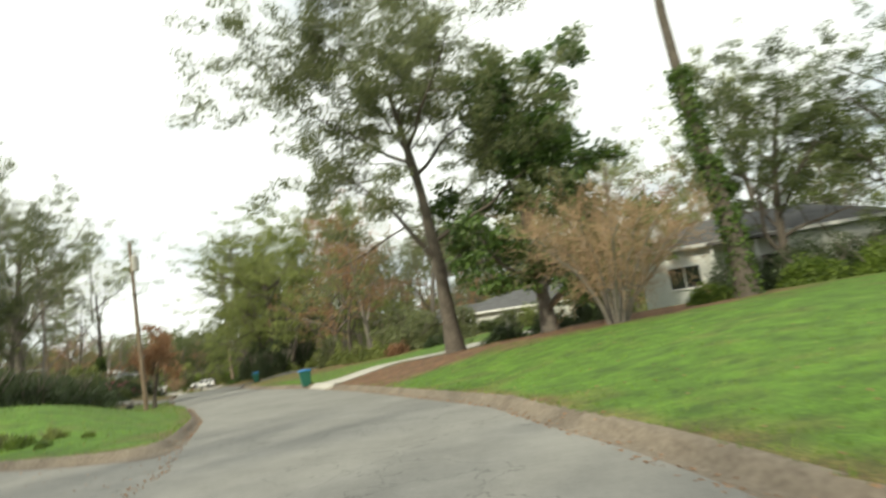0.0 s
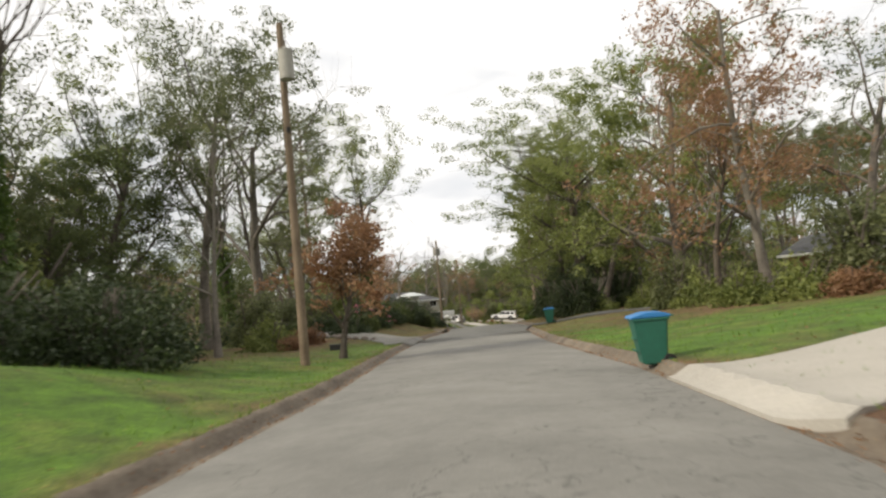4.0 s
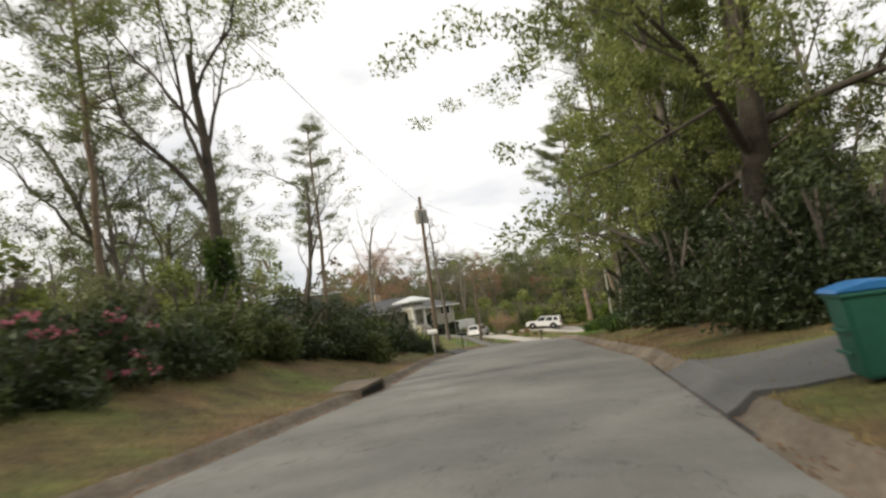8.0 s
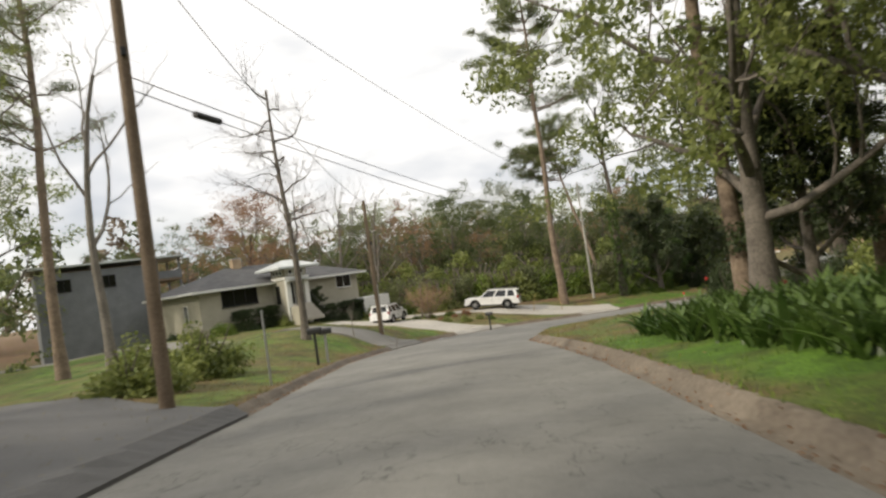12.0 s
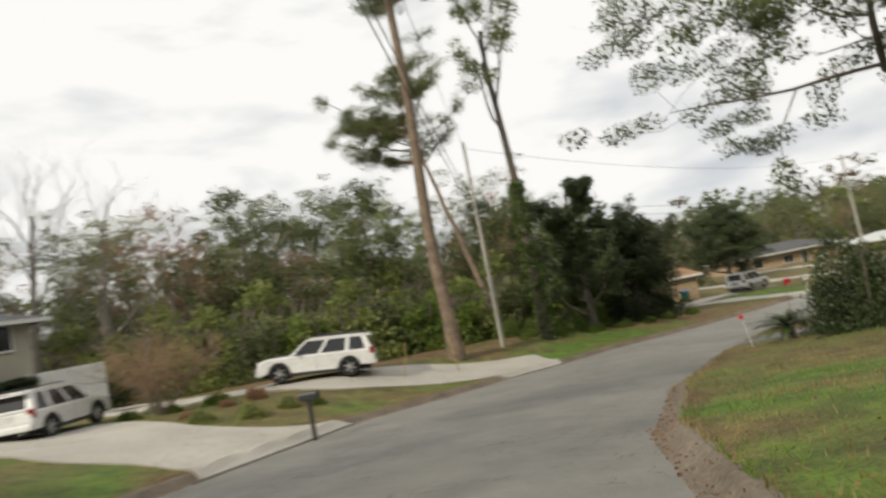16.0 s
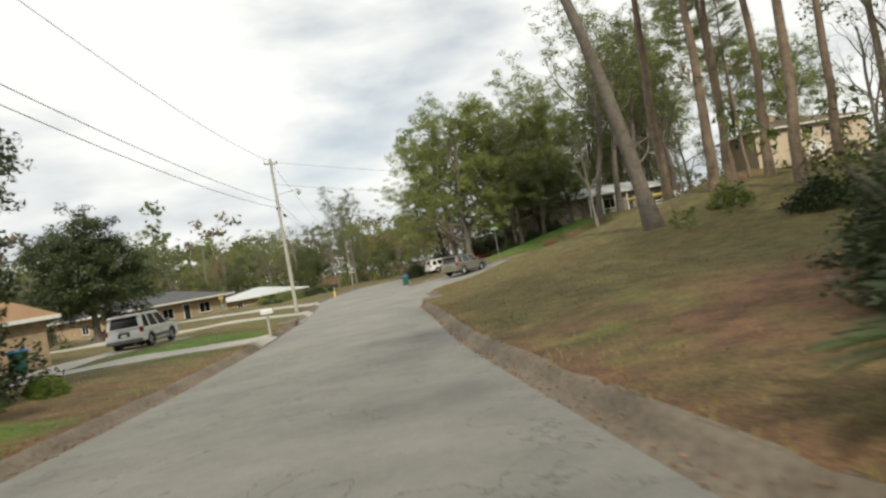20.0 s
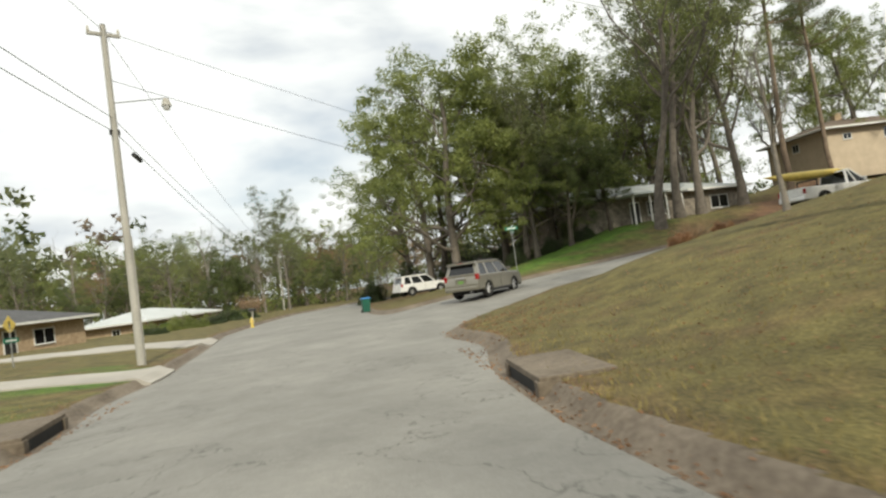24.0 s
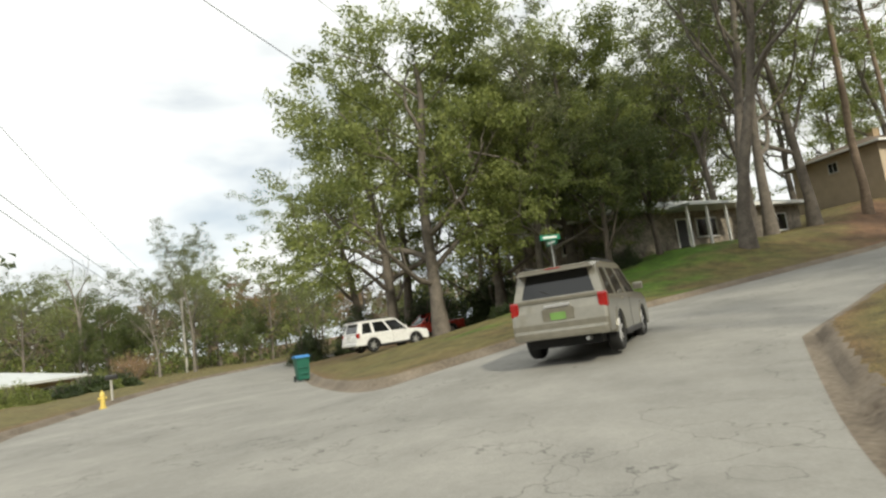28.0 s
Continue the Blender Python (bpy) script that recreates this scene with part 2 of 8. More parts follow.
def road_mat():
    """Worn asphalt: coarse grain, broad pale and dark patches, fine branching cracks."""
    m = surf("asphalt", (0.155, 0.151, 0.138), (0.258, 0.25, 0.228), 0.3, 0.88, 0.45, fine=45, spread=(0.3, 0.7))
    n, l = m.node_tree.nodes, m.node_tree.links
    b = n["Principled BSDF"]
    base = b.inputs["Base Color"].links[0].from_socket
    geo = n.new("ShaderNodeNewGeometry")
    warp = n.new("ShaderNodeTexNoise")
    warp.inputs["Scale"].default_value, warp.inputs["Detail"].default_value = 0.7, 5
    l.new(geo.outputs["Position"], warp.inputs["Vector"])
    scl = n.new("ShaderNodeVectorMath")
    scl.operation = "SCALE"
    scl.inputs["Scale"].default_value = 9.0
    l.new(warp.outputs["Color"], scl.inputs[0])
    add = n.new("ShaderNodeVectorMath")
    l.new(geo.outputs["Position"], add.inputs[0])
    l.new(scl.outputs["Vector"], add.inputs[1])
    vor = n.new("ShaderNodeTexVoronoi")
    vor.feature = "DISTANCE_TO_EDGE"
    vor.inputs["Scale"].default_value = 0.16
    l.new(add.outputs["Vector"], vor.inputs["Vector"])
    crack = n.new("ShaderNodeMapRange")
    crack.inputs["From Min"].default_value, crack.inputs["From Max"].default_value = 0.0, 0.006
    crack.inputs["To Min"].default_value, crack.inputs["To Max"].default_value = 0.42, 1.0
    l.new(vor.outputs["Distance"], crack.inputs["Value"])
    pat = n.new("ShaderNodeTexNoise")
    pat.inputs["Scale"].default_value, pat.inputs["Detail"].default_value = 0.9, 8
    pat.inputs["Roughness"].default_value = 0.65
    l.new(geo.outputs["Position"], pat.inputs["Vector"])
    pr = n.new("ShaderNodeMapRange")
    pr.inputs["From Min"].default_value, pr.inputs["From Max"].default_value = 0.32, 0.68
    pr.inputs["To Min"].default_value, pr.inputs["To Max"].default_value = 0.86, 1.12
    l.new(pat.outputs["Fac"], pr.inputs["Value"])
    chip = n.new("ShaderNodeTexNoise")
    chip.inputs["Scale"].default_value, chip.inputs["Detail"].default_value, chip.inputs["Roughness"].default_value = 7.0, 6, 0.75
    l.new(geo.outputs["Position"], chip.inputs["Vector"])
    cr = n.new("ShaderNodeMapRange")
    cr.inputs["From Min"].default_value, cr.inputs["From Max"].default_value = 0.35, 0.65
    cr.inputs["To Min"].default_value, cr.inputs["To Max"].default_value = 0.94, 1.05
    l.new(chip.outputs["Fac"], cr.inputs["Value"])
    # the asphalt grows paler from y = 150 to y = 178
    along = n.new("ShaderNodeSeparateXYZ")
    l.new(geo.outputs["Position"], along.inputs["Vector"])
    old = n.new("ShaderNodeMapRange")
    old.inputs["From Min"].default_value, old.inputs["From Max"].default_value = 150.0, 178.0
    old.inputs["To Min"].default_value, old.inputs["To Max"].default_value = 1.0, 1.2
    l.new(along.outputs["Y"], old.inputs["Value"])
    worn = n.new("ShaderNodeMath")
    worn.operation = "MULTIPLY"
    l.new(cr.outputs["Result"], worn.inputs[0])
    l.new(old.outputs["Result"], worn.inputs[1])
    mul = n.new("ShaderNodeMath")
    mul.operation = "MULTIPLY"
    l.new(crack.outputs["Result"], mul.inputs[0])
    l.new(pr.outputs["Result"], mul.inputs[1])
    dark = n.new("ShaderNodeVectorMath")
    dark.operation = "SCALE"
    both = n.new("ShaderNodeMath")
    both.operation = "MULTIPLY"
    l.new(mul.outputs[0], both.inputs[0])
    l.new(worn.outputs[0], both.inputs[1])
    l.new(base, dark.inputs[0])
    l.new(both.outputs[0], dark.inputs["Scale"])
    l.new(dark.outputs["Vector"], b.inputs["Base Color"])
    return m


LAWN = ground_mat()
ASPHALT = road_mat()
DRIVE_ASPHALT = surf("drive_asphalt", (0.085, 0.085, 0.085), (0.165, 0.16, 0.155), 0.6, 0.9, 0.35, fine=35, spread=(0.3, 0.7))
DRIVE_WORN = surf("worn_drive", (0.15, 0.145, 0.13), (0.28, 0.265, 0.24), 0.5, 0.9, 0.3, fine=26, spread=(0.3, 0.7))
CONCRETE = surf("concrete", (0.31, 0.29, 0.255), (0.5, 0.47, 0.42), 0.5, 0.85, 0.2, fine=26, spread=(0.3, 0.7))
KERB = surf("kerb_concrete", (0.08, 0.06, 0.042), (0.235, 0.195, 0.148), 0.9, 0.9, 0.4, fine=12, spread=(0.3, 0.68))
BARK = surf("bark", (0.07, 0.06, 0.05), (0.225, 0.195, 0.165), 2.5, 0.95, 0.9, fine=14, spread=(0.3, 0.7))
# dark brown-grey bark, with the shadow on the great oak's trunk in its tone
BARK_DARK_SHADED = surf("bark_dark_shaded", (0.045, 0.037, 0.03), (0.15, 0.125, 0.1), 2.5, 0.95, 0.9, fine=14, spread=(0.3, 0.7))
BARK_PALE = surf("bark_pale", (0.115, 0.102, 0.086), (0.29, 0.262, 0.224), 2.0, 0.95, 0.8, fine=14, spread=(0.3, 0.7))
BARK_PINE = surf("bark_pine", (0.1, 0.07, 0.05), (0.3, 0.23, 0.17), 2.0, 0.95, 1.0, fine=9, spread=(0.3, 0.7))
TWIG = surf("twig", (0.09, 0.077, 0.064), (0.21, 0.183, 0.156), 3.0, 0.95, 0.0, fine=10)
TWIG_BROWN = surf("twig_brown", (0.2, 0.13, 0.075), (0.42, 0.29, 0.18), 3.0, 0.95, 0.0, fine=10)
LEAF_OAK = leafy("leaf_oak", (0.082, 0.114, 0.028), (0.3, 0.335, 0.1), 0.42)
LEAF_HOLM = leafy("leaf_live_oak", (0.036, 0.056, 0.016), (0.13, 0.16, 0.048), 0.32)
LEAF_GREY = leafy("leaf_grey_green", (0.06, 0.078, 0.03), (0.21, 0.23, 0.1), 0.4)
# deep evergreen; the canopy shade over the tall shrubs is put into this colour
LEAF_DEEP_SHADE = leafy("leaf_deep_shade", (0.018, 0.032, 0.012), (0.075, 0.1, 0.034), 0.2, 0.5)
LEAF_DARK = leafy("leaf_dark", (0.018, 0.032, 0.011), (0.065, 0.092, 0.03), 0.25, 0.5)
LEAF_MAG = leafy("leaf_magnolia", (0.03, 0.068, 0.014), (0.13, 0.2, 0.05), 0.3, 0.4)
LEAF_BRIGHT = leafy("leaf_bright", (0.06, 0.11, 0.015), (0.2, 0.27, 0.05))
LEAF_BROWN = leafy("leaf_brown", (0.16, 0.08, 0.04), (0.42, 0.25, 0.14))
LEAF_TWIGGY = leafy("twiggy_brown", (0.1, 0.075, 0.05), (0.25, 0.2, 0.14), 0.3, 0.8)
LEAF_PINE = leafy("pine_needle", (0.06, 0.085, 0.025), (0.2, 0.23, 0.085), 0.45, 0.5)
LEAF_PINK = leafy("petal_pink", (0.5, 0.1, 0.18), (0.8, 0.32, 0.4))
IVY = leafy("ivy", (0.03, 0.07, 0.012), (0.11, 0.17, 0.03), 0.25)

# ---- the lie of the land ----
# Streets: x, y, z, half width of the asphalt.
MAIN_STREET = [(9, -75, 3.6, 3.5), (4.2, -40, 2.0, 3.5), (1.4, -15, 0.7, 3.5), (-0.2, 0, 0.0, 3.5), (-2.6, 13.1, -0.55, 3.4), (-7.95, 27.6, -1.2, 3.35), (-13.5, 39.6, -1.7, 3.4),
               (-20.2, 52.1, -2.3, 3.45), (-26.8, 65.8, -2.8, 3.5), (-31.2, 77, -3.3, 3.6), (-36.9, 88, -3.85, 3.7), (-44.5, 104.5, -4.85, 3.85),
               (-50.5, 116, -5.8, 3.95), (-52.9, 124.3, -6.5, 4.25), (-53.4, 131, -7.15, 4.75), (-52.2, 138.4, -7.75, 4.9), (-48.8, 147.2, -8.4, 4.4),
               (-44.8, 154.2, -8.8, 3.9), (-36.4, 164.3, -9.2, 3.6), (-30.1, 171.7, -9.32, 3.55), (-25.0, 178, -9.4, 3.6), (-19.0, 184.6, -9.5, 3.9)]
MAIN_AHEAD = [(-19.0, 184.6, -9.5, 3.9), (-10.6, 195.1, -9.5, 4.5), (-2.5, 206, -9.5, 4.8), (8, 217.5, -9.55, 4.5), (19, 228, -9.6, 4.2), (33, 235.5, -9.7, 4.0), (52, 238, -9.8, 4.0), (140, 232, -10, 4.0)]
SIDE_EAST = [(-12, 190, -9.45, 4.2), (-3, 190.9, -9.0, 4.2), (5, 189.2, -8.5, 4.2), (12, 185.8, -7.9, 3.8), (20, 181.5, -7.3, 3.6), (32, 177, -6.3, 3.5), (60, 172, -3.8, 3.5), (110, 166, -1, 3.5)]
SIDE_WEST = [(-2.6, 6.5, -0.35, 3.4), (-10.2, 11.8, -0.6, 3.5), (-17.5, 14.8, -0.55, 3.5), (-70, 38, 0.5, 3.6), (-130, 64, 1, 3.6)]
STREETS = (MAIN_STREET, MAIN_AHEAD, SIDE_EAST, SIDE_WEST)
# Rises beside the streets: x, y, height, radius.
MOUNDS = [(-23, 27, 1.15, 8), (15, 31, 0.9, 11), (4, 64, 1.2, 10), (-42, 72, 1.2, 8), (-48, 90, 0.7, 8), (-83, 139, 1.3, 11), (-62, 149, 0.5, 7),
          (-56, 160, 0.8, 8), (0, 166, 2.7, 10), (46, 190, 1.1, 14), (64, 186, 1.6, 12), (27, 197, 1.5, 7), (-58, 118, 0.7, 8), (-80, 123, 0.7, 10), (-22, 100, 0.8, 12)]

# Steeper banks that rise at once from the kerb: x, y, height, radius.
BANKS = [(-60, 124, 0.75, 6)]


def smooth(a, b, v):
    u = np.clip((v - a) / (b - a), 0, 1)
    return u * u * (3 - 2 * u)


def street_gap(xs, ys):
    """How far each point lies outside the asphalt's edge (below 0: on it), rounded where streets meet."""
    p = np.stack([xs, ys], -1)[:, None]
    gaps = []
    for st in STREETS:
        q = np.array(st)
        a, d = q[:-1, :2], np.diff(q[:, :2], axis=0)
        u = np.clip(((p - a) * d).sum(-1) / (d * d).sum(-1), 0, 1)
        r = q[:-1, 3] + np.diff(q[:, 3]) * u
        gaps.append((np.linalg.norm(p - a - u[..., None] * d, axis=-1) - r).min(1))
    k = 0.9
    return -k * np.log(np.maximum(sum(np.exp(-np.clip(g, -40, 58) / k) for g in gaps[:1] + gaps[1:]), 1e-30)) * 1.0


SPINE = np.concatenate([np.array([[np.interp(u, range(len(s)), [n[c] for n in s]) for c in range(3)] for u in np.arange(0, len(s) - 0.99, 0.25)]) for s in STREETS])


def land(xs, ys):
    """The height of the land, without kerbs."""
    xs, ys = np.atleast_1d(np.asarray(xs, float)), np.atleast_1d(np.asarray(ys, float))
    d2 = (xs[:, None] - SPINE[:, 0]) ** 2 + (ys[:, None] - SPINE[:, 1]) ** 2
    w = 1 / (d2 + 12) ** 2.2
    z = (w * SPINE[:, 2]).sum(1) / w.sum(1)
    gap = street_gap(xs, ys)
    rise = np.zeros_like(z)
    for mx, my, h, r in MOUNDS:
        rise += h * np.exp(-((xs - mx) ** 2 + (ys - my) ** 2) / (2 * r * r))
    bank = np.zeros_like(z)
    for mx, my, h, r in BANKS:
        bank += h * np.exp(-((xs - mx) ** 2 + (ys - my) ** 2) / (2 * r * r))
    lumps = 0.12 * np.sin(xs * 0.31 + 1.3) * np.sin(ys * 0.27) + 0.05 * np.sin(xs * 0.9) * np.sin(ys * 1.1 + 2)
    return z + (rise + lumps + 0.25) * smooth(0.2, 6, gap) + bank * smooth(0.1, 2.6, gap), gap


def with_kerb(z, gap):
    """Adds crown, gutter and kerb to the land."""
    crown = -0.02 * np.clip(gap + 3.5, 0, 3.5)
    kerb = 0.19 * smooth(0.06, 0.3, gap)
    return z + np.where(gap < 0.06, crown, -0.07 + kerb)


def gz(x, y):
    z, gap = land(x, y)
    return float(with_kerb(z, gap)[0])


def lay_ground():
    rng = np.random.default_rng(3)
    pts = []
    # rows along the edges
    for st in STREETS:
        q = np.array(st)
        for i in range(len(q) - 1):
            a, b = q[i], q[i + 1]
            ln = np.linalg.norm((b - a)[:2])
            far = min(abs(a[1] - 90), abs(b[1] - 90)) > 140 or max(a[0], b[0]) > 75 or min(a[0], b[0]) < -75
            n = max(2, int(ln / (3.0 if far else 0.55)))
            t = (b - a)[:2] / ln
            nrm = np.array([-t[1], t[0]])
            for u in np.linspace(0, 1, n, endpoint=False):
                c, w = a[:2] + (b - a)[:2] * u, a[3] + (b[3] - a[3]) * u
                for side in (-1, 1):
                    for o in (-0.42, -0.11, 0.06, 0.14, 0.22, 0.31, 0.4, 0.95, 1.8):
                        pts.append((*(c + nrm * side * (w + o)), o))
                for o in (-0.66, -0.33, 0, 0.33, 0.66):
                    pts.append((*(c + nrm * w * o), 99))
    pts = np.array(pts)
    # slide the rows onto their true distance from the edge where streets meet, and drop what will not go
    rows = pts[pts[:, 2] < 50]
    xy, want = rows[:, :2].copy(), rows[:, 2]
    for _ in range(6):
        g = street_gap(xy[:, 0], xy[:, 1])
        gx = (street_gap(xy[:, 0] + 0.02, xy[:, 1]) - g) / 0.02
        gy = (street_gap(xy[:, 0], xy[:, 1] + 0.02) - g) / 0.02
        s = (want - g) / np.maximum(gx * gx + gy * gy, 0.05)
        s = np.clip(s, -0.8, 0.8)
        xy += np.stack([gx * s, gy * s], -1)
    g = street_gap(xy[:, 0], xy[:, 1])
    xy = xy[np.abs(g - want) < 0.02]
    mid = pts[pts[:, 2] > 50][:, :2]
    mid = mid[street_gap(mid[:, 0], mid[:, 1]) < -0.8]
    # open land: finer near the streets
    grids = []
    for step, lo, hi in ((1.3, 2.5, 12), (3.0, 12, 40), (9.0, 40, 110), (40.0, 110, 2000)):
        ext = 60 + hi * (1.0 if hi < 200 else 0.8)
        gx, gy = np.meshgrid(np.arange(-150 - ext, 150 + ext, step), np.arange(-80 - ext, 330 + ext, step))
        c = np.stack([gx.ravel(), gy.ravel()], -1) + rng.uniform(-0.3, 0.3, (gx.size, 2)) * step
        g = np.concatenate([street_gap(k[:, 0], k[:, 1]) for k in np.array_split(c, max(1, len(c) // 8000))])
        grids.append(c[(g > lo) & (g <= hi)])
    far = np.concatenate([np.stack([r * np.cos(np.linspace(0, 6.2, 24)), 100 + r * np.sin(np.linspace(0, 6.2, 24))], -1) for r in (2600, 3600)])
    allp = np.concatenate([xy, mid, *grids, far])
    key = np.unique(np.round(allp / 0.09).astype(int), axis=0, return_index=True)[1]
    allp = allp[np.sort(key)]
    from_cdt = delaunay_2d_cdt([Vector(p) for p in allp], [], [], 0, 1e-5)
    v = np.array([tuple(p) for p in from_cdt[0]])
    tris = np.array([f for f in from_cdt[2] if len(f) == 3])
    z, gap = np.zeros(len(v)), np.zeros(len(v))
    for k in np.array_split(np.arange(len(v)), 12):
        z[k], gap[k] = land(v[k, 0], v[k, 1])
    zz = with_kerb(z, gap)
    v3 = np.column_stack([v, zz])
    cx = v3[tris].mean(1)
    g = np.concatenate([street_gap(k[:, 0], k[:, 1]) for k in np.array_split(cx, 12)])
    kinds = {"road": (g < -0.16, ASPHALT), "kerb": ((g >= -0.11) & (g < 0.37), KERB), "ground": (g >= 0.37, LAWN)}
    out = {}
    for name, (pick, material) in kinds.items():
        tt = tris[pick]
        used, inv = np.unique(tt, return_inverse=True)
        me = bpy.data.meshes.new(name)
        me.from_pydata(v3[used].tolist(), [], inv.reshape(-1, 3).tolist())
        me.materials.append(material)
        me.shade_smooth()
        ob = new(name, me)
        if name == "ground":
            dry, bare = turf(v3[used, 0], v3[used, 1], gap[used])
            col = me.color_attributes.new("turf", "FLOAT_COLOR", "POINT")
            col.data.foreach_set("color", np.column_stack([dry, bare, 0 * dry, 0 * dry + 1]).astype(np.float32).ravel())
        out[name] = ob
    return out


def turf(x, y, gap):
    """How dry and how bare the lawn is: spring green at the top of the hill, straw on the bend and beyond it."""
    dry = 0.02 + 0.7 * smooth(38, 70, y)
    dry += 0.25 * smooth(150, 165, y) * smooth(-60, -20, x)
    green = 0.5 * np.exp(-((x + 37) ** 2 / 30 + (y - 103) ** 2 / 40)) + 1.0 * np.exp(-((x + 25) ** 2 / 30 + (y - 51) ** 2 / 30)) + np.exp(-((x - 22) ** 2 / 200 + (y - 197) ** 2 / 40)) + 0.7 * np.exp(-((x + 31) ** 2 / 60 + (y - 180) ** 2 / 40)) + 0.7 * np.exp(-((x + 47) ** 2 / 40 + (y - 161) ** 2 / 60)) + 0.8 * np.exp(-((x + 20.5) ** 2 / 14 + (y - 191.5) ** 2 / 20))
    dry -= 0.9 * green + 0.22 * np.exp(-((y - 119) / 20) ** 2)
    mott = np.sin(0.9 * x + 1.7 * np.sin(0.53 * y)) * np.sin(0.8 * y + 1.9 * np.sin(0.41 * x + 1.0))
    dry += 0.2 * mott * smooth(60, 150, y)
    bare = 0.25 * np.ones_like(x)
    spots = [(-1.5, 34.0, 8.5, 4.8, 1.0), (6, 31.6, 9, 4.4, 1.0), (-40, 68, 6, 9, 0.15), (-41, 80, 5, 9, 0.2), (-55, 88, 9, 14, 0.5), (-21.5, 89, 7, 8, 0.8), (-34, 152, 6, 6, 0.6), (-64, 160, 9, 9, 0.9), (-48, 172, 10, 8, 0.6), (-30, 122, 10, 10, 0.6),
             (36, 182, 14, 4, 0.9), (30, 215, 14, 10, 0.6), (-34, 44, 9, 9, 0.6), (-8, 62, 8, 8, 0.6), (-34, 57, 4, 4, 0.5)]
    for sx, sy, rx, ry, a in spots:
        bare += a * np.exp(-((x - sx) / rx) ** 2 - ((y - sy) / ry) ** 2)
    bare += 0.3 * np.exp(-((gap - 0.5) / 0.35) ** 2)
    far = smooth(25, 60, gap)
    bare += 0.4 * far
    return np.clip(dry, 0, 1), np.clip(bare, 0, 1)


from mathutils.geometry import delaunay_2d_cdt

LAND = lay_ground()
tagged(LAND["ground"], "rolling lawns, green uphill and straw-coloured downhill, with leaf litter", "ground", kind="structure")
tagged(LAND["road"], "worn grey asphalt street winding downhill between lawns", "road", kind="structure")
tagged(LAND["kerb"], "weathered concrete kerb and gutter stained with soil and leaves", "kerb", kind="structure")


def thing(name, at, label, category, turn=0.0, group="", scale=1.0, kind=""):
    ob = new(name)
    ob.empty_display_size = 0.2
    ob.matrix_world = Matrix.LocRotScale(at, Euler((0, 0, radians(turn))), (scale, scale, scale))
    return tagged(ob, label, category, group, kind)


def mesh_part(name, verts, faces, material, parent=None, label="", smooth_faces=False):
    me = bpy.data.meshes.new(name)
    me.from_pydata([tuple(v) for v in verts], [], [tuple(f) for f in faces])
    for m in material if isinstance(material, (list, tuple)) else [material]:
        me.materials.append(m)
    if smooth_faces:
        me.shade_smooth()
    ob = new(name, me)
    if parent:
        ob.parent = parent
    if label:
        tagged(ob, label)
    return ob


def part(name, bm, material, parent=None, label="", smooth_faces=False):
    me = bpy.data.meshes.new(name)
    bmesh.ops.recalc_face_normals(bm, faces=bm.faces)
    bm.to_mesh(me)
    bm.free()
    for m in material if isinstance(material, (list, tuple)) else [material]:
        me.materials.append(m)
    if smooth_faces:
        me.shade_smooth()
    ob = new(name, me)
    if parent:
        ob.parent = parent
    if label:
        tagged(ob, label)
    return ob

# ---- trees and shrubs ----


def tubes(lines):
    """Tapering round limbs. lines: (points, radii, sides)."""
    vs, fs, n0 = [], [], 0
    for pts, rad, sides in lines:
        pts, rad = np.asarray(pts), np.asarray(rad)
        tan = np.gradient(pts, axis=0)
        tan /= np.linalg.norm(tan, axis=1, keepdims=True) + 1e-9
        up = np.array([1.0, 0, 0]) if abs(tan[0, 2]) > 0.8 else np.array([0, 0, 1.0])
        a = np.cross(tan, up)
        a /= np.linalg.norm(a, axis=1, keepdims=True) + 1e-9
        b = np.cross(tan, a)
        ang = np.arange(sides) * 2 * math.pi / sides
        ring = pts[:, None] + rad[:, None, None] * (np.cos(ang)[None, :, None] * a[:, None] + np.sin(ang)[None, :, None] * b[:, None])
        vs.append(ring.reshape(-1, 3))
        k, s = len(pts), np.arange(sides)
        base = n0 + np.arange(k - 1)[:, None] * sides
        f = np.stack([base + s, base + (s + 1) % sides, base + sides + (s + 1) % sides, base + sides + s], -1).reshape(-1, 4)
        fs.append(f)
        n0 += k * sides
    return np.concatenate(vs), np.concatenate(fs)


def leaves(centres, each, spread, size, rng, flat=0.0, droop=0.0, long=1.6, plain=False, squash=0.75):
    """Small folded leaves scattered about the given centres."""
    c = np.repeat(np.asarray(centres), each, axis=0)
    n = len(c)
    off = rng.normal(size=(n, 3))
    off *= (rng.uniform(0.2, 1, (n, 1)) ** 0.6) / np.linalg.norm(off, axis=1, keepdims=True)
    c = c + off * spread * np.array([1, 1, squash])
    ax = rng.normal(size=(n, 3))
    ax[:, 2] = ax[:, 2] * (1 - flat) - droop
    ax /= np.linalg.norm(ax, axis=1, keepdims=True)
    sd = np.cross(ax, rng.normal(size=(n, 3)))
    sd /= np.linalg.norm(sd, axis=1, keepdims=True) + 1e-9
    nm = np.cross(ax, sd)
    s = (size * rng.uniform(0.6, 1.35, (n, 1)))
    a, b = ax * s * long / 2, sd * s / 2
    if plain:
        return np.stack([c - a + b, c - a - b, c + a], 1).reshape(-1, 3), np.arange(3 * n).reshape(-1, 3)
    v = np.stack([c - a, c + b + nm * s * 0.15, c + a, c - b + nm * s * 0.15], 1).reshape(-1, 3)
    f = np.arange(4 * n).reshape(-1, 4)
    return v, f


